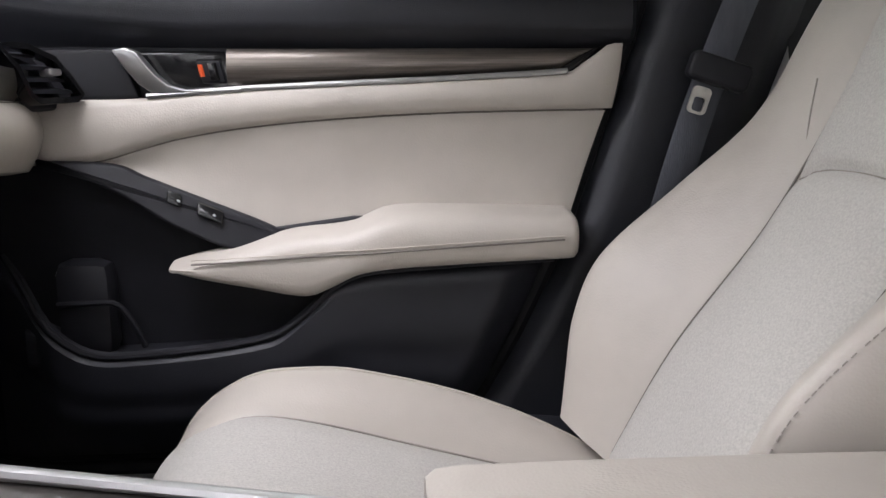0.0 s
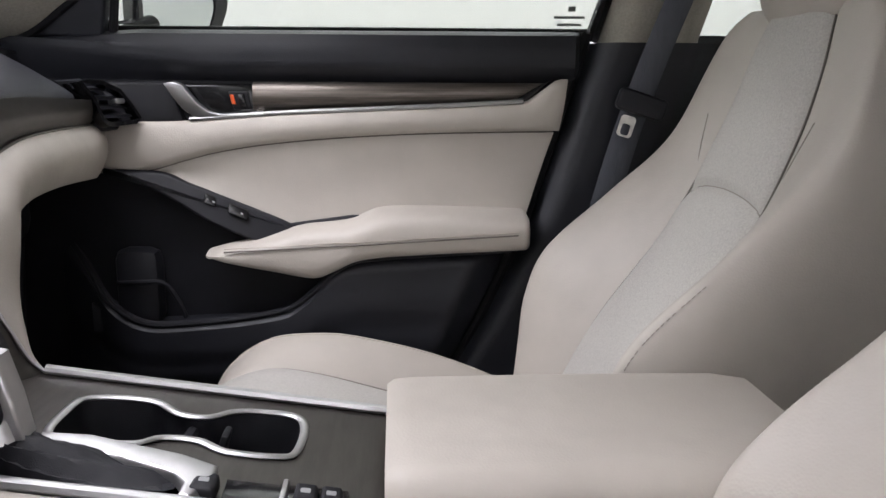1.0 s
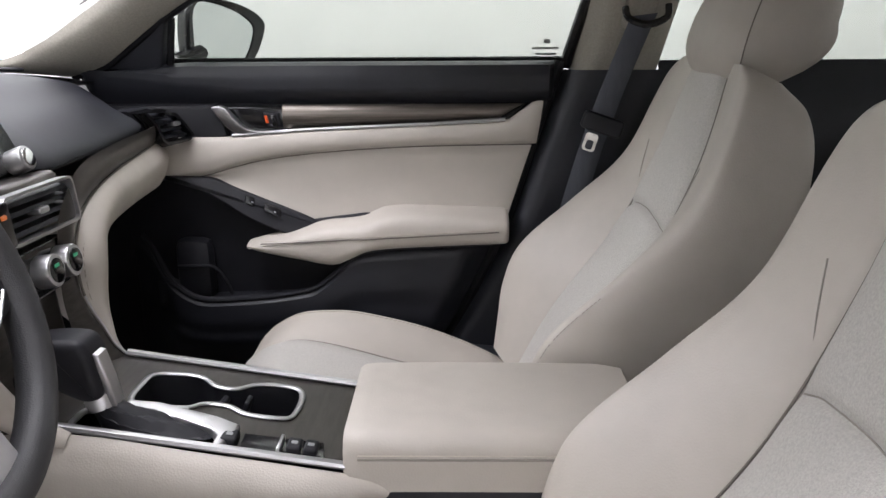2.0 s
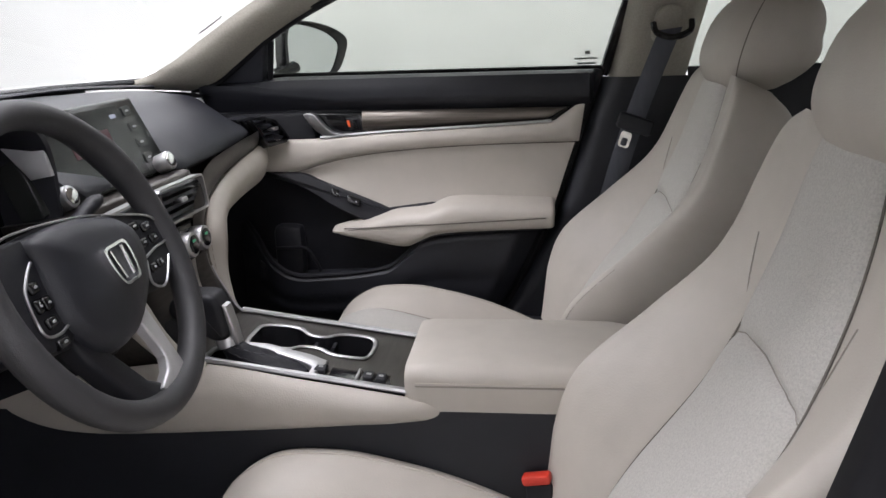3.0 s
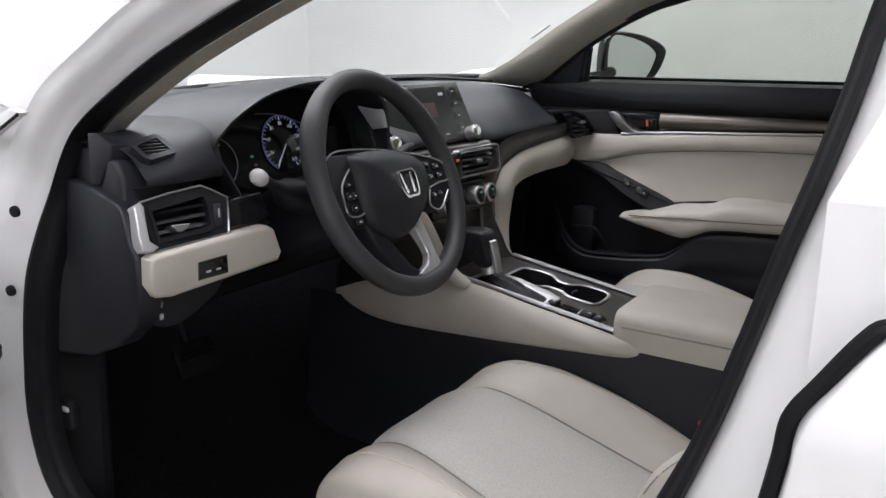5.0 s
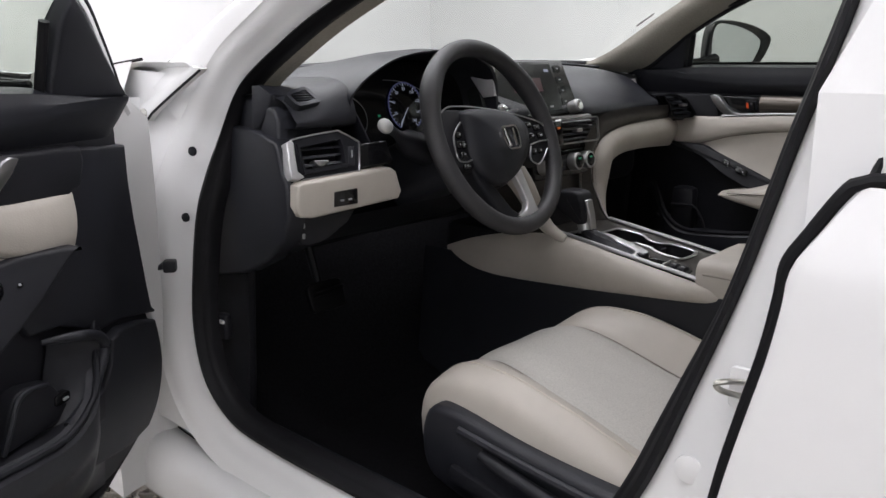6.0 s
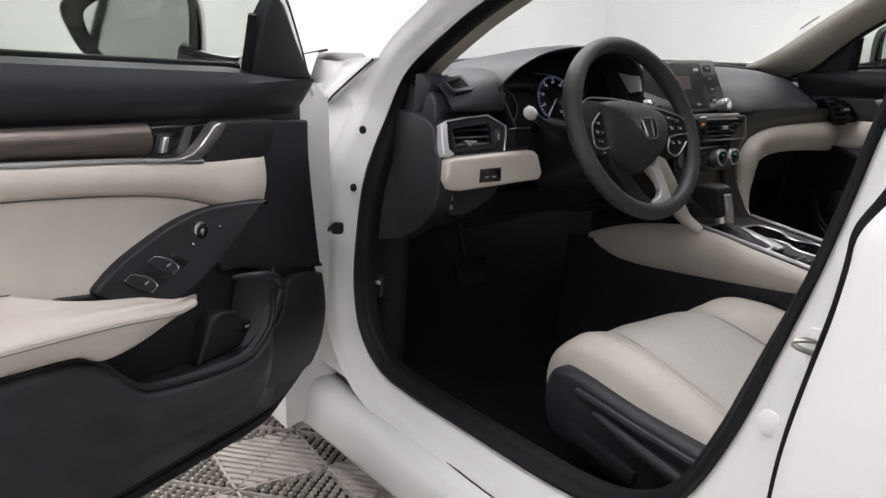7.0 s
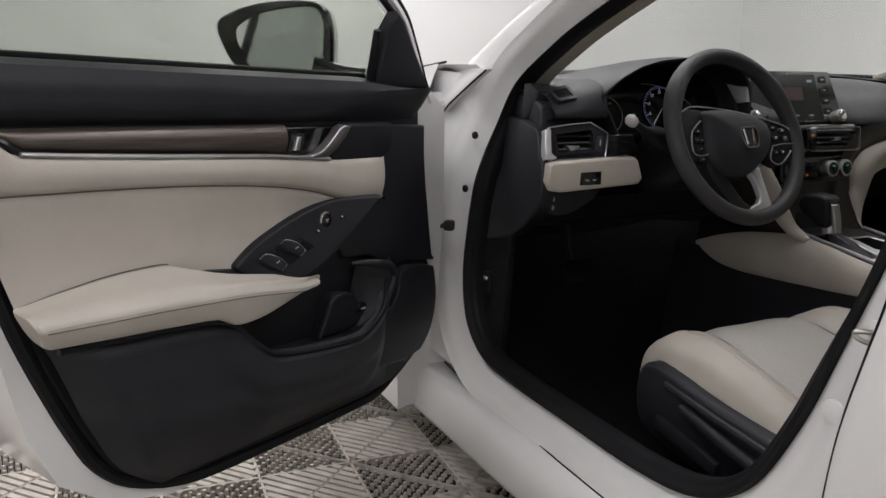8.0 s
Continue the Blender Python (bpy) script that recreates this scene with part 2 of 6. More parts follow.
def letters(text, size, place, parent, material, name="numeral"):
    """Flat printed characters with Blender's own font, as a mesh."""
    cu = bpy.data.curves.new("tmp", "FONT")
    cu.body, cu.size, cu.align_x, cu.align_y = text, size, "CENTER", "CENTER"
    ob = bpy.data.objects.new("tmp", cu)
    scene.collection.objects.link(ob)
    bpy.context.view_layer.update()
    me = bpy.data.meshes.new_from_object(ob)
    bpy.data.objects.remove(ob)
    bm = bmesh.new()
    bm.from_mesh(me)
    bpy.data.meshes.remove(me)
    for v in bm.verts:
        v.co = place(v.co.x, v.co.y, 0.0)
    return part(name, bm, material, parent, "", False)

# ---- the booth ----
def plain(name, pts, material, label, category):
    bm = bmesh.new()
    bm.faces.new([bm.verts.new(p) for p in pts])
    return single(name, bm, material, label, category, kind="structure", smooth=False)


def wall(name, c, s, label):
    return single(name, box(c, s, 0), WHITE_WALL, label, "wall", kind="structure", smooth=False)


plain("ground", [(-30, -30, -0.02), (30, -30, -0.02), (30, 30, -0.02), (-30, 30, -0.02)], TILE_BED, "dark concrete slab under the garage tiles", "ground")
wall("wall_front", (-4.25, 0, 1.5), (0.1, 7.4, 3.2), "plain white painted booth wall ahead of the car")
wall("wall_east", (0, 3.65, 1.5), (8.6, 0.1, 3.2), "plain white painted booth wall beyond the passenger side")
wall("wall_west", (0, -3.65, 1.5), (8.6, 0.1, 3.2), "plain white painted booth wall on the driver's side")
wall("wall_back", (4.25, 0, 1.5), (0.1, 7.4, 3.2), "plain white painted booth wall behind the car")
single("ceiling", box((0, 0, 3.15), (8.6, 7.4, 0.1), 0), CEILING, "plain white booth ceiling", "ceiling", kind="structure", smooth=False)

# ---- the car's shell ----
# door opening on the driver's side: x, z, y of the seal (leaning in towards the roof), width of the white jamb outside it
OPENING = [(-0.32, 0.268, -0.775, 0.075), (-0.50, 0.270, -0.775, 0.075), (-0.62, 0.285, -0.775, 0.085), (-0.70, 0.345, -0.775, 0.095), (-0.725, 0.45, -0.775, 0.10),
           (-0.708, 0.57, -0.775, 0.10), (-0.680, 0.67, -0.775, 0.10), (-0.655, 0.74, -0.765, 0.09), (-0.630, 0.80, -0.752, 0.078), (-0.595, 0.862, -0.745, 0.062), (-0.556, 0.900, -0.742, 0.058), (-0.476, 0.944, -0.742, 0.055),
           (-0.370, 0.995, -0.740, 0.055), (-0.196, 1.063, -0.732, 0.055), (-0.02, 1.120, -0.720, 0.055), (0.17, 1.160, -0.710, 0.06), (0.315, 1.135, -0.712, 0.08), (0.356, 1.06, -0.735, 0.085),
           (0.350, 0.99, -0.752, 0.085), (0.335, 0.92, -0.767, 0.09), (0.317, 0.855, -0.773, 0.09), (0.297, 0.78, -0.774, 0.09), (0.274, 0.70, -0.775, 0.09), (0.239, 0.60, -0.775, 0.09),
           (0.188, 0.465, -0.775, 0.10), (0.122, 0.350, -0.775, 0.105), (0.03, 0.288, -0.775, 0.085), (-0.10, 0.268, -0.775, 0.075)]
loop = smooth_path(OPENING, 180, True)
car = thing("car_body", (0, 0, 0.1), "pearl white sedan body with the driver's door opening, sill and pillars", "car body")
mid = np.mean([p[:2] for p in loop], axis=0)
N = len(loop)


def around(i, d, dy):
    """A point d outside the opening's edge and dy inwards from the seal's plane; d < 0 lies inside."""
    p, a, b = loop[i % N], loop[(i - 1) % N], loop[(i + 1) % N]
    t = (b - a)[:2] / np.linalg.norm((b - a)[:2])
    n = np.array([-t[1], t[0]])
    if np.dot(n, p[:2] - mid) < 0:
        n = -n
    return (p[0] + n[0] * d, p[2] + dy, p[1] + n[1] * d)


bm = bmesh.new()
prof = [(0.0, 0.03), (0.0, 0.012), (0.04, 0.004), (0.12, -0.001), (0.28, -0.006), (0.42, -0.012), (0.54, -0.019), (0.66, -0.024), (0.80, -0.027), (0.92, -0.029), (1.0, -0.032), (1.04, -0.028)]
loft(bm, [[around(i, loop[i % N][3] * f, y) for f, y in prof] for i in range(N + 1)], False, False)
bmesh.ops.remove_doubles(bm, verts=bm.verts, dist=1e-5)
part("door_jamb", bm, PAINT, car)
bm = bmesh.new()
prof = [(0.003, 0.011), (0.005, 0.001), (0.001, -0.008), (-0.006, -0.009), (-0.011, -0.003), (-0.013, 0.003), (-0.016, 0.005), (-0.021, 0.010), (-0.0225, 0.018), (-0.021, 0.034)]
slim = lambda i: 1 - (0.66 * min(1, max(0, (loop[i % N][1] - 0.72) / 0.10)) if loop[i % N][0] < 0.1 else 0.40 * min(1, max(0, (loop[i % N][1] - 0.52) / 0.16)))
loft(bm, [[around(i, d * slim(i), y) for d, y in prof] for i in range(N + 1)], False, False)
bmesh.ops.remove_doubles(bm, verts=bm.verts, dist=1e-5)
part("door_seal", bm, RUBBER, car, "black rubber door seal")

# sill and rocker
sec = [(-0.70, 0.205), (-0.76, 0.205), (-0.795, 0.202), (-0.815, 0.198), (-0.83, 0.185), (-0.838, 0.16), (-0.845, 0.10), (-0.83, 0.075), (-0.70, 0.07)]
part("sill", loft(bmesh.new(), [[(x, y, z) for y, z in sec] for x in (-1.05, -0.8, -0.3, 0.2, 0.6, 1.6)]), PAINT, car)
part("sill_gap", tube([(-1.0, -0.757, 0.2052), (-0.8, -0.777, 0.2036), (-0.52, -0.793, 0.2024), (-0.28, -0.806, 0.2000), (0.1, -0.816, 0.1978), (0.35, -0.818, 0.1975)], 0.0018, 6), RUBBER, car)
# fender and hood
fen = curve([(-2.3, 0.70), (-1.8, 0.80), (-1.3, 0.85), (-1.0, 0.902), (-0.87, 0.922), (-0.62, 0.924)])
part("fender", sheet(lambda u, v: (-2.3 + 1.47 * u, -0.80 - 0.10 * math.sin(min(1, (1 - v) * 2.2) * math.pi / 2) + 0.02 * (1 - u), 0.10 + (fen(-2.3 + 1.47 * u) - 0.10) * v), 20, 12), PAINT, car)
part("fender_rear_edge", sheet(lambda u, v: (-0.83 - 0.02 * math.sin(u * 3.14), -0.90 + 0.13 * u, 0.10 + 0.76 * v), 4, 10), PAINT, car)
mid_z = curve([(-2.3, 0.70), (-1.8, 0.80), (-1.3, 0.85), (-1.0, 0.875), (-0.80, 0.885), (-0.62, 0.89)])


def hz(x, y):
    """The bonnet's crown, turned up into the fender line at its two sides."""
    k = min(1, max(0, (abs(y) - 0.70) / 0.08)) ** 2
    return (mid_z(x) + 0.045 * (1 - (y / 0.8) ** 2) - 0.012) * (1 - k) + (fen(x) - 0.002) * k



rear_x = lambda y: -0.90 + 0.24 * (y / 0.795) ** 2


def hood(u, v):
    y = -0.795 + 1.59 * v
    x = -2.3 + (2.3 + rear_x(y)) * u
    return (x, y, hz(x, y))


part("hood", sheet(hood, 20, 20), PAINT, car)
part("hood_gap", tube([(x, -0.797, fen(x) + 0.003) for x in (-2.0, -1.6, -1.2, -0.95, -0.80)], 0.003, 6), RUBBER, car)
part("hinge_bracket", slab([(-0.837, 0.817), (-0.79, 0.820), (-0.763, 0.838), (-0.690, 0.872), (-0.600, 0.912), (-0.622, 0.917), (-0.677, 0.897), (-0.797, 0.850)], lambda a, b, h: (a, -0.800 - h, b), -0.01, 0.004, 0.002, 2), PAINT, car, "white painted hood hinge bracket")
part("hood_gap", tube([(-0.79, -0.806, 0.818), (-0.763, -0.806, 0.836), (-0.690, -0.806, 0.870), (-0.600, -0.806, 0.910)], 0.0022, 6), RUBBER, car)
part("hinge_bolt", disc((-0.795, -0.803, 0.833), (0.3, -1, 0.2), 0.009, 0.006, 12), STEEL, car)
# A-pillar outer skin on the driver's side and the windshield edge
apil = smooth_path([(-0.88, -0.74, 0.895), (-0.72, -0.72, 0.965), (-0.57, -0.70, 1.030), (-0.42, -0.68, 1.085), (-0.27, -0.66, 1.13), (-0.06, -0.63, 1.172)], 24)
front_run = [i for i in range(N) if loop[i][1] > 0.78 and loop[i][0] < 0.0]
outr = smooth_path([around(i, loop[i][3] * 0.99, -0.031) for i in front_run], 24)
part("a_pillar_skin", sheet(lambda u, v: tuple(np.array(outr[round(u * 23)]) * (1 - v) + np.array(apil[round(u * 23)]) * v + np.array((0, -0.02, 0.02)) * math.sin(v * math.pi)), 23, 6), PAINT, car)
hinge_run = [i for i in range(N) if loop[i][0] < -0.55 and 0.30 < loop[i][1] < 0.87]
part("hinge_pillar", loft(bmesh.new(), [[tuple(np.array(around(i, loop[i][3] * 1.0, -0.030)) + np.array(d)) for d in ((0, 0, 0), (-0.03, 0.002, 0.0), (-0.10, 0.0, 0.004), (-0.22, -0.02, 0.01))] for i in hinge_run], False, False), PAINT, car)
part("windshield_molding", tube([tuple(np.array(p) + (0, 0.006, 0.0)) for p in apil], 0.006, 8), RUBBER, car)
# roof, plain
part("roof_skin", sheet(lambda u, v: (-0.17 + 1.67 * u, -0.66 + 1.32 * v, 1.17 + 0.06 * math.sin(v * math.pi) + 0.02 * math.sin(u * math.pi)), 10, 10), PAINT, car)
part("headliner", sheet(lambda u, v: (-0.20 + 1.68 * u, -0.68 + 1.36 * v, 1.130 + 0.06 * math.sin(v * math.pi)), 10, 10), HEADLINER, car, "pale cloth headliner")
# B-pillar plate and rear door
lean_b = lambda z: 0.25 * max(0, z - 0.90)
part("b_pillar_skin", loft(bmesh.new(), [[(0.34 + 0.04 * (z > 0.9), -0.80 + lean_b(z), z), (0.60, -0.80 + lean_b(z), z), (0.60, -0.74 + lean_b(z), z), (0.34 + 0.04 * (z > 0.9), -0.74 + lean_b(z), z)] for z in (0.2, 0.5, 0.7, 0.8, 0.9, 1.0, 1.12)]), PAINT, car, "", False)
rd = smooth_path([(0.282, 0.20), (0.283, 0.36), (0.290, 0.47), (0.300, 0.54), (0.314, 0.605), (0.330, 0.675), (0.338, 0.725), (0.342, 0.758), (0.358, 0.786), (0.375, 0.814), (0.386, 0.829)], 50)
rdx = curve([(p[1], p[0]) for p in rd[::3]] + [(rd[-1][1], rd[-1][0])])
rear = thing("rear_door", (0.8, -0.85, 0.2), "closed pearl white rear door of the sedan", "car door")


def rear_skin(u, v):
    """The door's leading edge, then its swelling side with a shoulder crease under the window."""
    z = 0.20 + 0.629 * v
    y = -0.840 - 0.010 * math.sin(min(1, (z - 0.20) / 0.56) * math.pi * 0.75) + 0.30 * max(0, z - 0.760)
    q = u * 12
    if q < 4:
        a = math.pi / 2 * q / 4
        return (rdx(z) + 0.006 * (1 - math.cos(a)), -0.80 + (y + 0.80) * math.sin(a), z)
    return (rdx(z) + 0.006 + (1.30 - rdx(z)) * ((q - 4) / 8) ** 1.6, y, z)


part("door_skin", sheet(rear_skin, 24, 60), PAINT, rear)
part("door_edge_seal", tube([(p[0] - 0.005, -0.826, p[1]) for p in rd] + [(0.395, -0.822, 0.834), (0.42, -0.820, 0.836)], 0.006, 8), RUBBER, rear)
part("belt_trim", slab([(0.384, 0.827), (1.25, 0.838), (1.25, 0.850), (0.389, 0.837)], lambda a, b, h: (a, -0.79 - h, b), 0, 0.034, 0.004), HARD_BLACK, rear, "dark window trim")
part("window_glass", slab([(0.392, 0.836), (1.25, 0.848), (1.15, 1.10), (0.52, 1.10), (0.425, 0.96)], lambda a, b, h: (a, -0.795 + 0.33 * max(0, b - 0.84) - h, b), 0, 0.004, 0.001, 1), GLASS, rear)
# dark sheet added behind the glass so the window reads as dark
part("dark_glass_backing", slab([(0.40, 0.835), (1.20, 0.845), (1.10, 1.07), (0.52, 1.07), (0.43, 0.96)], lambda a, b, h: (a, -0.745 + 0.33 * max(0, b - 0.84) - h, b), 0, 0.006, 0.002, 1), SOFT_BLACK, rear)
part("window_frame", tube([(0.390, -0.802, 0.834), (0.400, -0.786, 0.877), (0.425, -0.757, 0.96), (0.515, -0.712, 1.10)], 0.004, 8), RUBBER, rear)
# striker, plugs and bolts on the jambs
st = thing("door_striker", (0.30, -0.80, 0.625), "bare steel door striker loop on the white pillar", "striker")
part("base_plate", slab(rounded(0.022, 0.042, 0.006), lambda a, b, h: (0.296 + a, -0.795 - h, 0.622 + b), 0, 0.004, 0.001, 1), PAINT, st)
part("loop", tube(smooth_path([(0.302, -0.797, 0.629), (0.286, -0.811, 0.630), (0.279, -0.814, 0.626), (0.285, -0.811, 0.620), (0.303, -0.797, 0.614)], 16), 0.0032, 8), STEEL, st)
for name, x, y, z, r in (("jamb_plug", 0.248, -0.789, 0.515, 0.016), ("jamb_bolt", -0.665, -0.79, 0.775, 0.008), ("jamb_bolt", -0.705, -0.79, 0.655, 0.008)):
    n = (0.25, -1, 0) if name == "jamb_bolt" else (0, -1, 0)
    part(name, disc((x, y, z), n, r, 0.005 if name == "jamb_bolt" else 0.0025, 24, 0.0015), HARD_BLACK if name == "jamb_bolt" else PAINT, car)
ck = thing("door_check", (-0.72, -0.83, 0.57), "black door check strap between pillar and door", "door check")
part("arm", box((-0.72, -0.85, 0.572), (0.075, 0.02, 0.010), 0.003, (0, -12, 50)), HARD_BLACK, ck)
part("block", box((-0.695, -0.835, 0.577), (0.022, 0.022, 0.022), 0.004, (0, 0, 50)), HARD_BLACK, ck)

# passenger side shell
part("sill", box((0.0, 0.80, 0.20), (2.6, 0.12, 0.20), 0.02), PAINT, car)
part("fender", box((-1.5, 0.82, 0.5), (1.5, 0.10, 0.75), 0.04), PAINT, car)
part("rear_quarter", box((1.0, 0.80, 0.55), (1.2, 0.10, 0.66), 0.03), PAINT, car)
part("rear_bulkhead", box((1.62, 0, 0.49), (0.06, 1.5, 0.74), 0.02), HARD_BLACK, car)
part("backlight", sheet(lambda u, v: (1.64 - 0.16 * v, -0.64 + 1.28 * u, 0.86 + 0.31 * v), 4, 4), GLASS, car)
part("rear_belt_trim", sheet(lambda u, v: (0.46 + 1.1 * u, 0.74 - 0.05 * math.sin(v * math.pi), 0.90 - 0.28 * v), 6, 8), SOFT_BLACK, car)
part("rear_window", slab([(0.40, 0.89), (1.5, 0.90), (1.4, 1.16), (0.40, 1.16)], lambda a, b, h: (a, 0.75 - 0.35 * (b - 0.89) - h, b), 0, 0.004, 0.001, 1), GLASS, car)
# windshield
base = lambda y: -0.93 + 0.20 * (y / 0.72) ** 2


def shield(u, v):
    y0 = -0.705 + 1.42 * u
    y1 = -0.59 + 1.19 * u
    b = np.array((base(y0), y0, 0.905 - 0.02 * (y0 / 0.72) ** 2))
    t = np.array((-0.17, y1, 1.17))
    return tuple(b * (1 - v) + t * v + np.array((-0.02, 0, 0.03)) * math.sin(v * math.pi))


ws = part("windshield", sheet(shield, 20, 8), SHIELD, car, "clear laminated windshield")
ws.visible_shadow = False
part("windshield_frit", tube([tuple(np.array(shield(i / 30, 0.0)) + (0.01, 0, 0.012 + 0.004 * max(0, i - 22) / 8)) for i in range(31)], [0.007 if i < 20 else 0.007 + 0.011 * (i - 20) / 10 for i in range(31)], 8, flat=0.5), RUBBER, car)
part("windshield_molding", tube([tuple(np.array(shield(1, k / 12)) + (0, 0.004, 0.0)) for k in range(13)], 0.008, 8), RUBBER, car)
tag = thing("windshield_tag", (-0.60, 0.60, 1.0), "small grey adhesive tag on the windshield corner", "tag")
part("sticker", tube([(-0.592, 0.572, 1.008), (-0.566, 0.572, 1.024), (-0.540, 0.572, 1.040)], [0.004, 0.0055, 0.004], 8, flat=0.4), DULL_WHITE, tag)


part("sill_scuff", sheet(lambda u, v: (-0.74 + 0.98 * u, -0.735 + 0.10 * v, 0.275 - 0.02 * v - 0.075 * v * v), 20, 8), SOFT_BLACK, car, "black sill scuff trim")
rear_run = [i for i in range(N) if loop[i][0] > 0.03 and 0.27 < loop[i][1] < 1.10]
part("pillar_trim", loft(bmesh.new(), [[around(i, d, y) for d, y in ((-0.006, 0.028), (-0.001, 0.038), (0.016, 0.048), (0.07, 0.060), (0.22, 0.070))] for i in rear_run], False, False), HARD_BLACK, car, "black inner pillar trim")
# cabin floor and firewall
fl = sheet(lambda u, v: (-1.05 + 2.6 * u, -0.70 + 1.42 * v, 0.17 + 0.35 * max(0, 1 - u * 7) ** 1.3 + 0.02 * math.exp(-((v - 0.5) / 0.08) ** 2)), 40, 24)
single("cabin_floor", fl, CARPET, "black carpeted cabin floor and footwells", "car floor", kind="structure")
fw = sheet(lambda u, v: (-1.02 + 0.05 * v, -0.74 + 1.48 * u, 0.17 + 0.72 * v), 8, 8)
part("firewall", fw, CARPET, car, "black footwell lining")
for y in (-0.70, 0.715):
    kp = slab([(-1.02, 0.17), (-0.70, 0.17), (-0.68, 0.30), (-0.66, 0.55), (-0.63, 0.78), (-1.02, 0.80)], lambda a, b, h, y=y: (a, y + h * (1 if y < 0 else -1), b), 0, 0.02, 0.01)
    part("kick_panel", kp, HARD_BLACK, car)
ped = thing("brake_pedal", (-0.78, -0.43, 0.41), "dark ribbed brake pedal in the footwell", "pedal")
part("pad", slab(rounded(0.095, 0.065, 0.012), plane_at((-0.77, -0.435, 0.415), (0.9, 0, 0.35)), 0, 0.012, 0.004), RUBBER, ped)
for k in range(4):
    part("rib", box((-0.757 + 0.004 * k - 0.006, -0.435, 0.40 + 0.012 * k), (0.006, 0.08, 0.004), 0.001), RUBBER, ped)
part("arm", tube([(-0.785, -0.435, 0.42), (-0.83, -0.435, 0.55), (-0.86, -0.435, 0.72)], 0.009, 8), HARD_BLACK, ped)
clip = thing("floor_lamp_lens", (-0.711, -0.728, 0.44), "tiny white lens in a black housing beside the sill", "lens")
part("housing", box((-0.716, -0.722, 0.432), (0.030, 0.018, 0.050), 0.006, segments=3), HARD_BLACK, clip)
part("lens", slab(rounded(0.017, 0.008, 0.003), lambda a, b, h: (-0.710 + a, -0.731 - h, 0.444 + b), 0, 0.004, 0.002), DULL_WHITE, clip)

# ---- front doors: drawn for the passenger side, mirrored for the driver ----
shoulder_low = curve([(-0.50, 0.675), (-0.44, 0.681), (-0.39, 0.695), (-0.34, 0.708), (-0.26, 0.721), (-0.14, 0.732), (0.0, 0.739), (0.22, 0.743)])
trim_low = curve([(-0.50, 0.757), (-0.40, 0.757), (-0.25, 0.768), (0.0, 0.779), (0.16, 0.788), (0.17, 0.792), (0.20, 0.822), (0.24, 0.824)])
arm_top = curve([(-0.345, 0.552), (-0.32, 0.560), (-0.26, 0.573), (-0.20, 0.590), (-0.12, 0.600), (-0.075, 0.617), (0.0, 0.619), (0.16, 0.613)])
arm_low = curve([(-0.345, 0.545), (-0.32, 0.537), (-0.25, 0.522), (-0.18, 0.508), (-0.15, 0.518), (-0.11, 0.537), (0.0, 0.546), (0.16, 0.553)])
rim = curve([(-0.58, 0.56), (-0.55, 0.53), (-0.52, 0.485), (-0.47, 0.443), (-0.41, 0.436), (-0.23, 0.458), (-0.18, 0.49), (-0.14, 0.528), (-0.10, 0.542), (0.14, 0.556)])
edge_x = curve([(0.26, -0.06), (0.33, 0.035), (0.41, 0.085), (0.54, 0.145), (0.60, 0.168), (0.74, 0.212), (0.83, 0.240), (0.91, 0.265)])
front_x = curve([(0.24, -0.58), (0.27, -0.66), (0.30, -0.72), (0.34, -0.76), (0.40, -0.785), (0.45, -0.793), (0.513, -0.795), (0.60, -0.788), (0.713, -0.777), (0.80, -0.764), (0.859, -0.751), (0.92, -0.70)])
black_x = curve([(0.24, -0.56), (0.27, -0.63), (0.30, -0.69), (0.323, -0.715), (0.337, -0.732), (0.363, -0.754), (0.422, -0.767), (0.478, -0.758), (0.516, -0.742), (0.536, -0.730), (0.643, -0.699), (0.726, -0.677), (0.82, -0.661), (0.92, -0.661)])


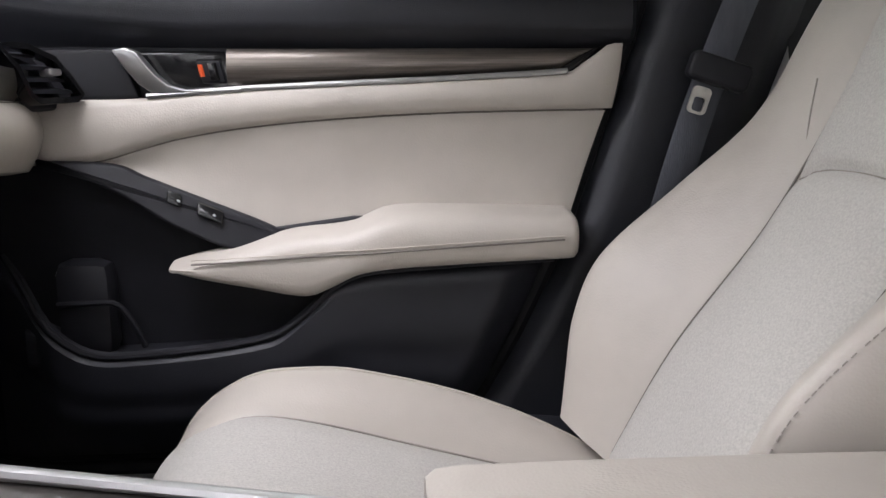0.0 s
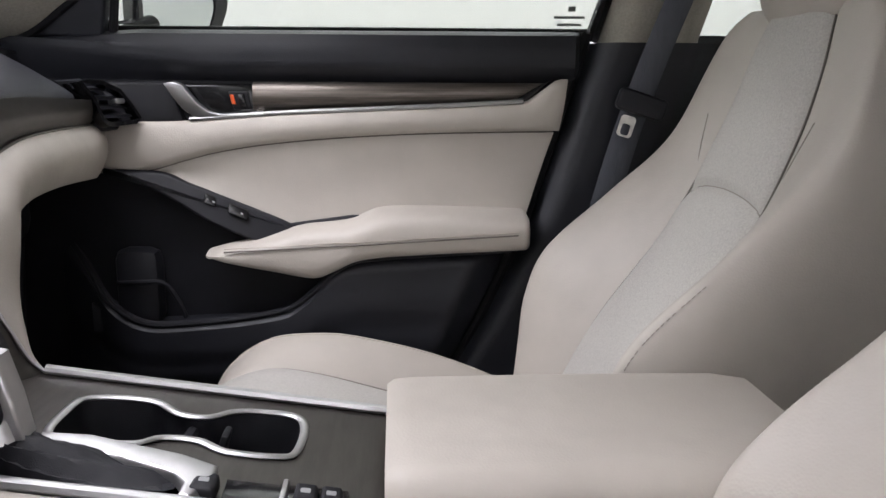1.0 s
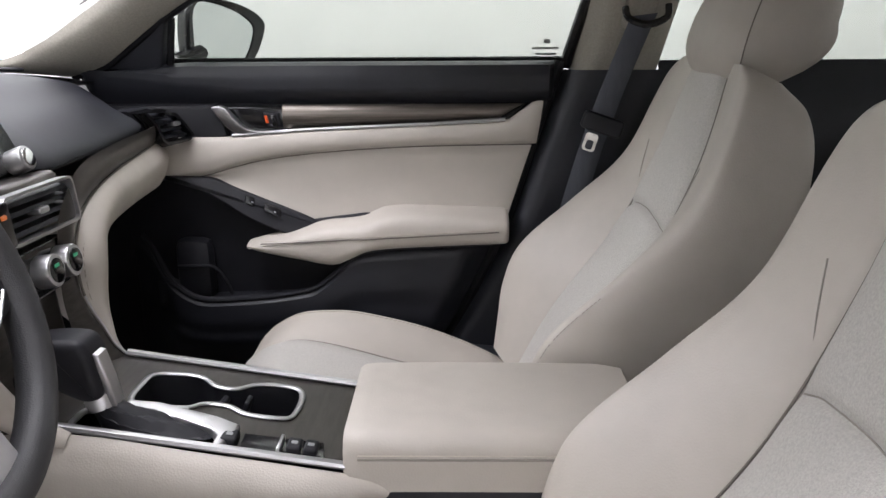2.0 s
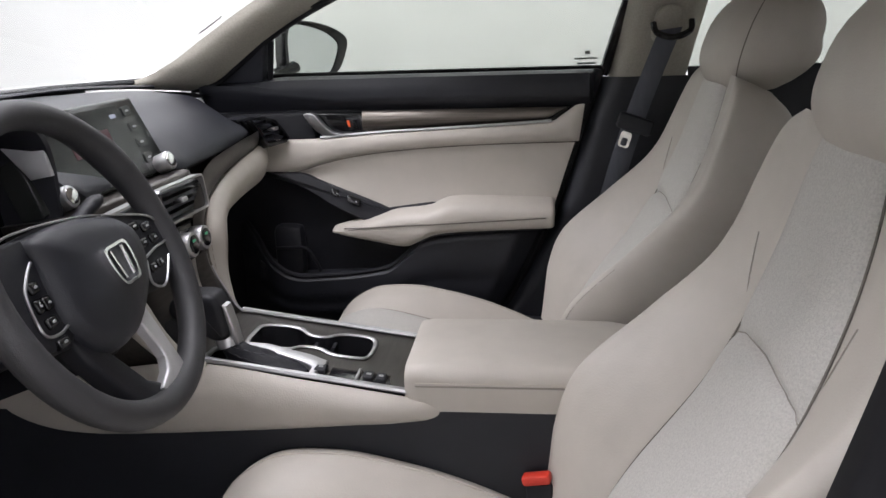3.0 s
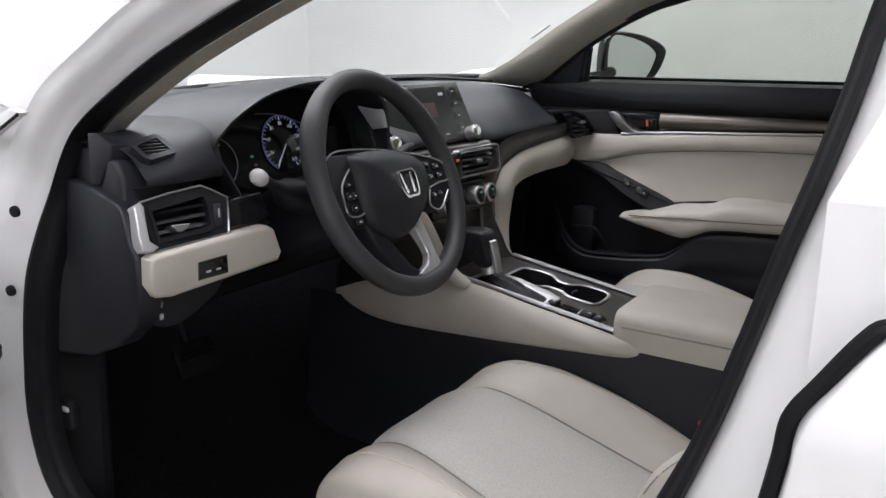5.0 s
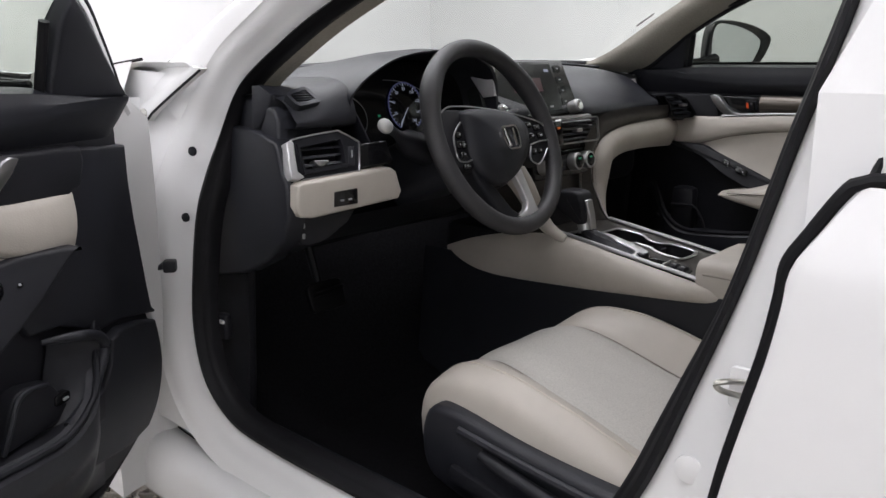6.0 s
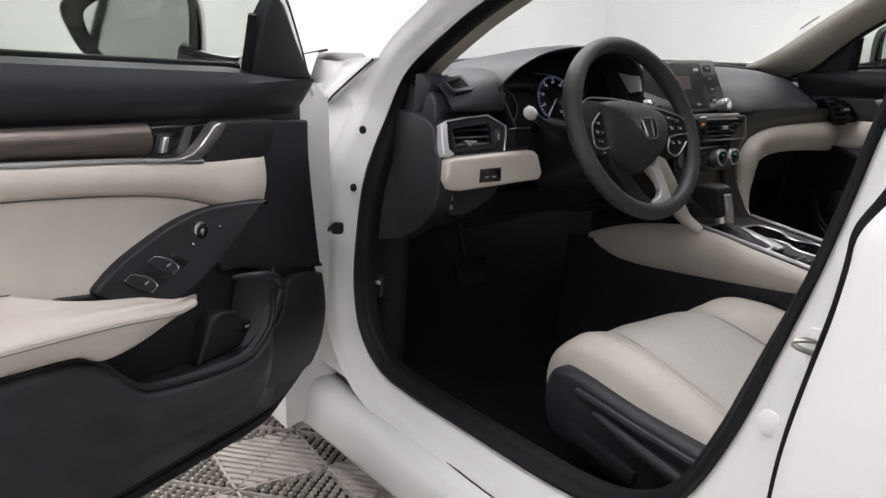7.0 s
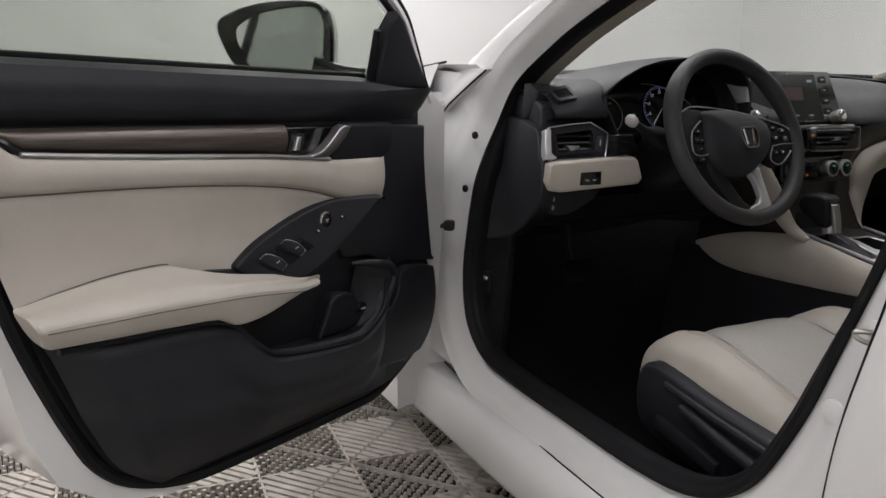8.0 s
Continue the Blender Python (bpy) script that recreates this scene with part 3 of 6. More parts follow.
def car_door(side, name, label):
    """side +1: the passenger's; -1: the driver's."""
    d = thing(name, (-0.64, side * 0.80, 0.25), label, "car door", "front doors")
    pt = lambda x, h, z: (x, side * (0.72 - h), z)

    # outer shell with the white skin and its flange
    out = [(front_x(0.25), 0.25)] + [(front_x(z), z) for z in (0.27, 0.29, 0.31, 0.335, 0.37, 0.42, 0.5, 0.6, 0.7, 0.78, 0.82, 0.85)] + [(-0.69, 0.89), (0.28 if side < 0 else 0.255, 0.895)] + [(edge_x(z) + (0.02 + 0.05 * min(1, max(0, (0.62 - z) / 0.25)) if side < 0 else -0.004), z) for z in (0.83, 0.74, 0.6, 0.5, 0.41, 0.33, 0.27)] + [(-0.08, 0.24), (-0.3, 0.24)]
    part("door_shell", slab(out, lambda a, b, h: pt(a, -h, b), -0.004, 0.16, 0.02), PAINT, d)
    # plain black carrier behind all the pads
    car_out = [(black_x(z) + 0.004, z) for z in (0.275, 0.30, 0.315, 0.33, 0.35, 0.38, 0.42, 0.46, 0.50, 0.53, 0.55, 0.65, 0.75, 0.84, 0.875)] + [(0.262, 0.885)] + [(edge_x(z) - 0.004, z) for z in (0.83, 0.74, 0.6, 0.5, 0.41, 0.33, 0.29)] + [(-0.10, 0.266), (-0.3, 0.262), (-0.55, 0.262)]
    part("panel_carrier", slab(car_out, lambda a, b, h: pt(a, h, b), -0.003, 0.012, 0.006), HARD_BLACK, d)

    # black upper pad along the window
    def upper(u, v):
        q = v * 6
        j = min(5, int(q))
        tip = (-0.655, -0.660, -0.669, -0.674, -0.672, -0.660, -0.648)
        x0 = tip[j] + (tip[j + 1] - tip[j]) * (q - j)
        x = x0 + (0.258 - x0) * u
        # the fold starts low behind the handle and climbs towards the hinge
        fold = 0.846 + 0.036 * min(1, max(0, (-0.349 - x) / 0.30))
        prof = [(-0.012, 0.897), (0.012, 0.902), (0.030, 0.895), (0.037, (0.897 + fold) / 2), (0.036, fold), (0.026, (fold + 0.824) / 2), (0.008, 0.819)]
        h, z = [a + (b - a) * (q - j) for a, b in zip(prof[j], prof[j + 1])]
        end = min(1, (0.258 - x) / 0.012 + 0.15, (x - x0) / 0.03 + 0.45)
        return pt(x, h * max(0.15, end), z - 0.010 * min(1, max(0, (-0.45 - x) / 0.15)) * (v < 0.5))
    part("upper_pad", sheet(upper, 60, 18), SOFT_BLACK, d)
    part("window_seal", tube([pt(x, -0.008, 0.903) for x in (-0.50, -0.2, 0.1, 0.27)], 0.006, 8), RUBBER, d)

    # black panel ahead of the handle
    part("handle_surround", slab([(-0.685 if side > 0 else -0.56, 0.80), (-0.66 if side > 0 else -0.55, 0.765), (-0.52, 0.752), (-0.385, 0.758), (-0.405, 0.822), (-0.62 if side > 0 else -0.55, 0.822)], lambda a, b, h: pt(a, h, b), 0, 0.030, 0.008), HARD_BLACK, d)
    # wood-look strip, tapered towards the rear
    def strip(u, v):
        x = -0.275 + 0.475 * u
        lo = trim_low(min(x, 0.158)) + 0.005
        lo = lo + max(0, (x - 0.155) / 0.045) * 0.028
        z = lo + (0.821 - lo) * v
        return pt(x, 0.020 + 0.012 * math.sin(v * math.pi) ** 0.7 * (1 if x < 0.16 else max(0.1, (0.2 - x) / 0.04)), z)
    part("trim_strip", sheet(strip, 40, 8), WOOD, d, "dark brushed wood-look trim")
    xs = [-0.375 + 0.535 * k / 30 for k in range(31)]
    part("silver_line", tube([pt(x, 0.033, trim_low(x) + 0.004) for x in xs], 0.0038, 8), SILVER, d, "satin silver trim line")
    part("strip_end", tube([pt(0.155, 0.026, 0.792), pt(0.178, 0.026, 0.806), pt(0.203, 0.020, 0.822)], [0.006, 0.006, 0.002], 8), GLOSS_BLACK, d)

    # inner handle: recess, pull lever, bezel and lock
    hd = part("handle_recess", slab([(-0.40, 0.818), (-0.375, 0.768), (-0.335, 0.764), (-0.262, 0.769), (-0.278, 0.818)], lambda a, b, h: pt(a, h, b), 0, 0.024, 0.006), GLOSS_BLACK, d)
    lever = [(-0.409, 0.818), (-0.399, 0.800), (-0.384, 0.779), (-0.369, 0.767), (-0.350, 0.7625), (-0.300, 0.7635), (-0.258, 0.767), (-0.258, 0.7725), (-0.300, 0.770), (-0.328, 0.7705), (-0.346, 0.776), (-0.360, 0.789), (-0.371, 0.804), (-0.381, 0.817), (-0.394, 0.8215)]
    proud = lambda b: 0.013 * min(1, max(0, (b - 0.766) / 0.042)) ** 0.8
    part("handle", slab(lever, lambda a, b, h: pt(a, h + proud(b), b), 0.018, 0.036, 0.0028, 3), SILVER, hd, "satin chrome pull handle")
    part("lock_housing", slab([(-0.312, 0.806), (-0.305, 0.778), (-0.275, 0.778), (-0.282, 0.806)], lambda a, b, h: pt(a, h, b), 0.02, 0.034, 0.004), HARD_BLACK, hd)
    part("lock_flag", slab([(-0.310, 0.801), (-0.307, 0.786), (-0.301, 0.786), (-0.304, 0.801)], lambda a, b, h: pt(a, h, b), 0.02, 0.0365, 0.002, 1), ORANGE if side > 0 else HARD_BLACK, hd)
    part("lock_lever", slab([(-0.298, 0.803), (-0.294, 0.781), (-0.282, 0.781), (-0.287, 0.803)], lambda a, b, h: pt(a, h, b), 0.02, 0.042, 0.004), SILVER if side < 0 else GLOSS_BLACK, hd)

    # ivory shoulder pad
    def shoulder(u, v):
        x = -0.53 + 0.752 * u
        lo = shoulder_low(x) + 0.001
        hi = trim_low(x) + 0.002
        if x > 0.17:
            x = x + 0.004
        z = lo + (hi - lo) * v
        e = min(1, v * 7, (1 - v) * 9, u * 16, (1 - u) * 40)
        return pt(x + 0.012 * (v - 0.4) * (u > 0.95), 0.0285 + 0.0055 * math.sin(max(0, e) * math.pi / 2) + 0.007 * math.sin(v * math.pi), z)
    part("shoulder_pad", sheet(shoulder, 70, 22), LEATHER, d, "ivory leather shoulder pad")

    # ivory inset panel between the seam and the armrest
    lo_inset = curve([(-0.44, 0.675), (-0.35, 0.640), (-0.27, 0.607), (-0.22, 0.588), (-0.12, 0.592), (0.20, 0.595)])

    def inset(u, v):
        lo, hi = 0.0, 0.0
        x = -0.44 + 0.612 * u
        hi = shoulder_low(min(0.22, x)) - 0.001
        lo = min(lo_inset(x), hi - 0.001)
        z = lo + (hi - lo) * v
        xx = x + u ** 4 * (edge_x(z) - 0.172) if u > 0.4 else x
        e = min(1, (1 - v) * 8, (1 - u) * 30)
        return pt(xx, 0.0272 + 0.0022 * math.sin(max(0, e) * math.pi / 2) - 0.006 * math.sin(v * math.pi), z)
    part("inset_panel", sheet(inset, 60, 22), LEATHER, d, "ivory leather door panel")
    seam_pts = [pt(x, 0.0283, shoulder_low(x)) for x in [-0.44 + 0.65 * k / 30 for k in range(31)]]
    part("seam", tube(seam_pts, 0.0010, 6), SEAM, d)

    # armrest
    def arm(u):
        x = -0.345 + 0.502 * u
        t, b = arm_top(x), arm_low(x)
        w = 0.040 + 0.056 * min(1, u * 2.2) ** 0.7
        off = 0.038 * max(0, 1 - u * 2.6)
        ring = []
        for k in range(24):
            a = 2 * math.pi * k / 24
            ca, sa = math.cos(a), math.sin(a)
            rr = lambda q: abs(q) ** 0.55 * (1 if q > 0 else -1)
            ring.append(pt(x, w * 0.5 + w * 0.5 * rr(ca) + 0.004 + off, (t + b) / 2 + (t - b) / 2 * rr(sa) - 0.006 * rr(ca) * (sa > 0)))
        return ring
    if side < 0:
        # driver's armrest: a sloping top that joins the door at the rear and stands free towards its tip
        back_z = curve([(-0.318, 0.566), (-0.257, 0.580), (-0.138, 0.600), (-0.065, 0.620), (-0.042, 0.626), (0.039, 0.624), (0.118, 0.613), (0.172, 0.602)])
        back_h = curve([(-0.318, 0.066), (-0.257, 0.052), (-0.138, 0.046), (-0.065, 0.034), (-0.042, 0.022), (0.172, 0.022)])
        seam_z = curve([(-0.318, 0.560), (-0.274, 0.561), (-0.151, 0.577), (0.0, 0.587), (0.084, 0.590), (0.172, 0.594)])
        seam_h = curve([(-0.318, 0.074), (-0.274, 0.086), (-0.20, 0.094), (-0.10, 0.098), (0.172, 0.098)])
        low_z = curve([(-0.318, 0.556), (-0.270, 0.548), (-0.197, 0.533), (-0.150, 0.529), (-0.125, 0.532), (-0.101, 0.545), (-0.008, 0.554), (0.078, 0.559), (0.172, 0.565)])

        def arm(u):
            x = -0.318 + 0.480 * u
            bz, bh_, sz, sh_, lz = back_z(x), back_h(x), seam_z(x), seam_h(x), low_z(x)
            out = [(bh_, bz), (bh_ + 0.35 * (sh_ - bh_), bz + 0.42 * (sz + 0.012 - bz)), (bh_ + 0.72 * (sh_ - bh_), sz + 0.014 + 0.1 * (bz - sz)), (sh_ - 0.006, sz + 0.0085), (sh_ - 0.001, sz + 0.002), (sh_, sz - 0.004), (sh_ - 0.003, 0.5 * (sz + lz)), (sh_ - 0.009, lz + 0.003), (sh_ - 0.018, lz), (bh_ + 0.2 * (sh_ - bh_), lz), (bh_ - 0.004, 0.5 * (lz + bz))]
            return [pt(x + u ** 6 * (0.012 * (h - 0.02) / 0.078 - 0.018 * (bz - z) / 0.04), h, z) for h, z in smooth_path(out, 44, True)]
        seam_at = lambda u, h, z: pt(-0.318 + 0.480 * u + 0.012 * u ** 6, seam_h(-0.318 + 0.480 * u) + h, seam_z(-0.318 + 0.480 * u) + z)
    ends = [[tuple(np.array(p) * s + np.mean(arm(0), axis=0) * (1 - s) + np.array((dx, 0, 0))) for p in arm(0)] for s, dx in ((0.3, -0.008), (0.75, -0.006))]
    tail = [[tuple(np.array(p) * s + np.mean(arm(1), axis=0) * (1 - s) + np.array((dx, 0, 0))) for p in arm(1)] for s, dx in ((0.97, 0.006), (0.85, 0.010))]
    ar = part("armrest", loft(bmesh.new(), ends + [arm(k / 40) for k in range(41)] + tail), LEATHER, d, "ivory leather armrest")
    if side < 0:
        part("seam", tube([seam_at(0.03 + 0.96 * k / 40, 0.0004, -0.003) for k in range(41)], 0.0009, 6), SEAM, ar)
        part("stitching", tube([seam_at(0.03 + 0.96 * k / 40, 0.0, 0.0022) for k in range(41)], 0.0005, 5), STITCH, ar)
        part("joint", tube([pt(x, 0.0290, back_z(x) + 0.001) for x in [-0.05 + 0.22 * k / 20 for k in range(21)]], 0.0011, 6), SEAM, ar)
    else:
        aw = lambda u: 0.040 + 0.056 * min(1, u * 2.2) ** 0.7 + 0.038 * max(0, 1 - u * 2.6)
        pts = []
        for k in range(36):
            u = 0.05 + 0.93 * k / 35
            x = -0.345 + 0.502 * u
            pts.append(pt(x, aw(u) + 0.0045, 0.556 + 0.055 * (x + 0.33)))
        part("seam", tube(pts, 0.0013, 6), SEAM, ar)
        part("stitching", tube([(p[0], p[1], p[2] + 0.005) for p in pts], 0.0007, 5), STITCH, ar)

    # black switch panel on the slope ahead of the armrest
    sw = [tuple(p) for p in smooth_path([(-0.510, 0.683), (-0.426, 0.678), (-0.384, 0.661), (-0.313, 0.632), (-0.241, 0.602), (-0.217, 0.588), (-0.230, 0.576), (-0.267, 0.566), (-0.347, 0.600), (-0.409, 0.638), (-0.485, 0.674)], 44, True)]
    if side < 0:
        sw = [tuple(p) for p in smooth_path([(-0.507, 0.690), (-0.404, 0.691), (-0.318, 0.677), (-0.226, 0.642), (-0.180, 0.615), (-0.168, 0.600), (-0.200, 0.584), (-0.260, 0.574), (-0.304, 0.576), (-0.382, 0.613), (-0.443, 0.650), (-0.485, 0.677)], 48, True)]
    c0 = 0.68 if side > 0 else 0.70
    tilt = lambda a, b, h: pt(a, 0.026 + h + 0.45 * max(0, c0 - 0.42 * (a + 0.44) - b), b)
    sp = part("switch_panel", slab(sw, tilt, -0.03, 0.014, 0.005), HARD_BLACK, d, "black switch panel")
    slope = lambda a, b, h: tilt(a, 0.655 - 0.42 * (a + 0.44) + b, h)
    if side > 0:
        for k, (a, w) in enumerate(((-0.347, 0.018), (-0.302, 0.032))):
            s = part("window_switch", slab([(a + x, y) for x, y in rounded(w, 0.016, 0.003, 3)], lambda p, q, h: slope(p, q + 0.018, h), 0.008, 0.019 + 0.004 * k, 0.003), GLOSS_BLACK, sp)
            part("legend", slab([(a + 0.006 + x, y) for x, y in rounded(0.004, 0.003, 0.0008, 2)], lambda p, q, h: slope(p, q + 0.018, h), 0.015, 0.0197 + 0.004 * k, 0.0004, 1), LEGEND, sp)
    else:
        for a, z in ((0, 0), (-0.042, 0.018)):
            at = lambda pts, a=a, z=z: [(x + a, y + z) for x, y in pts]
            # flat blacker plate paints the recess's shade; the panel is not hollowed
            part("finger_recess_shade", slab(at([(-0.222, 0.622), (-0.238, 0.631), (-0.262, 0.617), (-0.283, 0.601), (-0.270, 0.595), (-0.258, 0.606), (-0.246, 0.615)]), tilt, 0.006, 0.0148, 0.001, 1), GLOSS_BLACK, sp)
            ws_ = part("window_switch", slab(at([(-0.209, 0.612), (-0.225, 0.619), (-0.248, 0.611), (-0.259, 0.599), (-0.244, 0.589), (-0.225, 0.599)]), tilt, 0.006, 0.0205, 0.003), HARD_BLACK, sp)
            arc = at([tuple(p) for p in smooth_path([(-0.209, 0.612), (-0.216, 0.617), (-0.226, 0.618), (-0.248, 0.610), (-0.257, 0.600), (-0.256, 0.596), (-0.245, 0.590)], 24)])
            part("chrome_edge", tube([tilt(x, y, 0.0203) for x, y in arc], 0.0012, 6), CHROME, ws_)
            for x0, y0 in ((-0.228, 0.611), (-0.243, 0.604)):
                part("legend", slab(at([(x0 + x, y0 + y - 0.4 * x) for x, y in rounded(0.007, 0.0018, 0.0006, 2)]), tilt, 0.018, 0.0216, 0.0002, 1), LEGEND, ws_)
        up_ = Vector(tilt(-0.40, 0.64, 0.1)) - Vector(tilt(-0.40, 0.64, 0))
        md = part("mirror_dial", disc(tilt(-0.359, 0.659, 0.010), up_, 0.0150, 0.009, 28, 0.002), CHROME, sp, "chrome-edged mirror dial")
        part("dial_face", disc(tilt(-0.359, 0.659, 0.0185), up_, 0.0118, 0.002, 24, 0.0005), GLOSS_BLACK, md)
        part("dial_pip", disc(tilt(-0.359, 0.659, 0.0200), up_, 0.0045, 0.002, 12, 0.0005), CHROME, md)
        for a, z in ((-0.321, 0.653), (-0.314, 0.642), (-0.339, 0.643), (-0.379, 0.671), (-0.396, 0.662)):
            bt = part("button", slab([(a + x, z + y) for x, y in rounded(0.011, 0.008, 0.002, 2)], tilt, 0.006, 0.0165, 0.002), GLOSS_BLACK, sp)
            part("legend", slab([(a + x, z + y) for x, y in rounded(0.004, 0.003, 0.0008, 2)], tilt, 0.014, 0.0169, 0.0002, 1), LEGEND, bt)
    # raised black plate draws the dark sliver between inset panel and armrest
    part("dark_grip_plate", slab([(-0.23, 0.592), (-0.12, 0.606), (-0.09, 0.606), (-0.12, 0.594), (-0.21, 0.583)], lambda a, b, h: pt(a, h, b), 0, 0.034, 0.003), HARD_BLACK, d)

    # lower black panel with the pocket's lip
    def lower(u, v):
        x = -0.60 + 0.75 * u
        z1 = rim(x)
        z0 = 0.276
        z = z0 + (z1 - z0) * v
        lim = edge_x(z) - 0.012
        xx = x if u < 0.5 else x + (u - 0.5) * 2 * (lim - 0.15)
        h = 0.018 + 0.060 * math.sin(min(1, v * 1.6) * math.pi / 2) * min(1, u * 8) * min(1, (1 - u) * 10 + 0.25) - 0.02 * math.exp(-((v - 0.55) / 0.1) ** 2) * 0.3
        if v > 0.93:
            h -= (v - 0.93) / 0.07 * 0.022
        return pt(xx, h, z)
    part("lower_panel", sheet(lower, 60, 36), SOFT_BLACK, d, "black moulded lower door panel")
    part("pocket_lip", tube([pt(x, 0.070 * min(1, (x + 0.60) * 12), rim(x) - 0.003) for x in [-0.58 + 0.72 * k / 40 for k in range(41)]], 0.005, 8), HARD_BLACK, d)
    part("pocket_floor", slab([(-0.54, 0.47), (-0.46, 0.43), (-0.20, 0.44), (-0.20, 0.42), (-0.54, 0.42)], lambda a, b, h: pt(a, h, b), 0, 0.065, 0.004), HARD_BLACK, d)
    if side < 0:
        # the front wall of the pocket curves forward to a raised lip; a low shelf with a ridge holds the bottle
        lip_x = curve([(0.43, -0.470), (0.455, -0.508), (0.484, -0.535), (0.514, -0.553), (0.533, -0.557), (0.552, -0.545)])
        inner_x = curve([(0.43, -0.455), (0.50, -0.468), (0.552, -0.480)])

        def wall_in(u, v):
            z = 0.43 + 0.128 * v
            return pt(inner_x(z) + (lip_x(z) - inner_x(z)) * u, 0.018 + 0.036 * u ** 1.7, z)
        part("bottle_holder", sheet(wall_in, 12, 14), SOFT_BLACK, d, "black concave bottle holder wall")
        lip = smooth_path([(-0.455, 0.563), (-0.480, 0.563), (-0.508, 0.560), (-0.540, 0.550), (-0.557, 0.533), (-0.553, 0.512), (-0.536, 0.483), (-0.509, 0.455), (-0.472, 0.437)], 40)
        part("front_lip", tube([pt(p[0], 0.030 + 0.024 * min(1, q / 9), p[1]) for q, p in enumerate(lip)], [0.0035 + 0.0045 * min(1, q / 9) for q in range(40)], 10), SOFT_BLACK, d, "rounded black lip of the door pocket")
        part("holder_shelf", slab([(-0.392, 0.503), (-0.402, 0.510), (-0.420, 0.512), (-0.465, 0.503), (-0.496, 0.462), (-0.475, 0.438), (-0.370, 0.436)], lambda a, b, h: pt(a, h, b), 0.0, 0.038, 0.009, 5), HARD_BLACK, d)
        part("holder_rib", tube(smooth_path([pt(-0.366, 0.040, 0.440), pt(-0.380, 0.041, 0.474), pt(-0.392, 0.041, 0.502), pt(-0.414, 0.039, 0.510), pt(-0.459, 0.034, 0.503)], 24), 0.0038, 8), SOFT_BLACK, d)
        part("lens_socket", slab([(x - 0.480, y + 0.474) for x, y in rounded(0.030, 0.016, 0.005)], lambda a, b, h: pt(a, h, b), 0.03, 0.041, 0.002), GLOSS_BLACK, d)
        part("courtesy_lens", box(pt(-0.484, 0.040, 0.473), (0.011, 0.008, 0.004), 0.0015), LEGEND, d)
    else:
        part("bottle_holder", box(pt(-0.47, 0.030, 0.49), (0.075, 0.05, 0.13), 0.02), HARD_BLACK, d)
        part("holder_rib", tube(smooth_path([pt(-0.50, 0.055, 0.500), pt(-0.46, 0.058, 0.502), pt(-0.425, 0.058, 0.500), pt(-0.405, 0.055, 0.47), pt(-0.395, 0.05, 0.44)], 16), 0.004, 8), HARD_BLACK, d)

    # seal round the rear edge and bottom
    ep = [pt(edge_x(z) + 0.004, 0.004, z) for z in (0.90, 0.83, 0.74, 0.65, 0.56, 0.47, 0.40, 0.34, 0.29)] + [pt(-0.12, 0.004, 0.255), pt(-0.3, 0.004, 0.25), pt(-0.45, 0.004, 0.25), pt(-0.58, 0.004, 0.255)] + [pt(black_x(z) - 0.002, -0.002, z) for z in (0.28, 0.31, 0.34, 0.38, 0.43, 0.48)]
    part("door_seal", tube(smooth_path(ep, 60), 0.011, 8), RUBBER, d, "black rubber seal")

    # window: glass, black sail corner, frame
    lean = lambda z: -0.012 - 0.36 * max(0, z - 0.90) * 1.0
    gl = lambda a, b, h: pt(a, -lean(b) * 1.0 - 0.012 + h, b)
    part("window_glass", slab([(-0.50, 0.892), (0.275, 0.892), (0.345, 1.17), (0.0, 1.158), (-0.20, 1.114), (-0.40, 1.058), (-0.51, 1.0)], gl, 0, 0.004, 0.001, 1), GLASS, d, "tinted side window glass")
    sail = [(-0.63, 0.888), (-0.505, 0.888), (-0.478, 0.985), (-0.468, 1.005), (-0.49, 0.998), (-0.56, 0.945)]
    if side < 0:
        sail = [(-0.664, 0.886), (-0.500, 0.886), (-0.484, 0.985), (-0.494, 1.020), (-0.525, 1.006), (-0.595, 0.950)]
    part("sail_corner", slab(sail, gl, 0.0, 0.026, 0.008), SOFT_BLACK, d)
    part("division_bar", tube([gl(-0.492, 0.885, 0.012), gl(-0.470, 0.985, 0.012)], 0.007, 8), RUBBER, d)
    up_f = 0.016 if side > 0 else 0.0
    fr = smooth_path([gl(-0.64, 0.88, 0), gl(-0.52, 0.975 + up_f, 0), gl(-0.40, 1.035 + up_f, 0), gl(-0.20, 1.09 + up_f, 0), gl(0.0, 1.13 + up_f, 0), gl(0.22, 1.145 + up_f, 0)], 30)
    if side > 0:
        part("frame_seal", tube([tuple(np.array(p) + (0, -0.010 * side, 0)) for p in fr], 0.011, 8), RUBBER, d)
        part("window_surround", tube([tuple(np.array(p) + (-0.012, 0.012 * side, 0.012)) for p in fr], 0.016, 8), PAINT, d)
    else:
        edge = smooth_path([(-0.700, 0.855), (-0.668, 0.890), (-0.598, 0.954), (-0.524, 1.012), (-0.40, 1.066), (-0.20, 1.118), (0.0, 1.152), (0.24, 1.165)], 40)
        part("window_surround", loft(bmesh.new(), [[gl(p[0] - 0.64 * c, p[1] + 0.77 * c, h) for c, h in ((-0.002, -0.02), (0.0, 0.004), (0.006, 0.008), (0.014, 0.005), (0.018, -0.004), (0.018, -0.03))] for p in edge], False, False), PAINT, d, "white painted window frame")
        part("frame_seal", tube([gl(p[0] - 0.64 * 0.021, p[1] + 0.77 * 0.021, -0.004) for p in edge], 0.0055, 8), RUBBER, d)
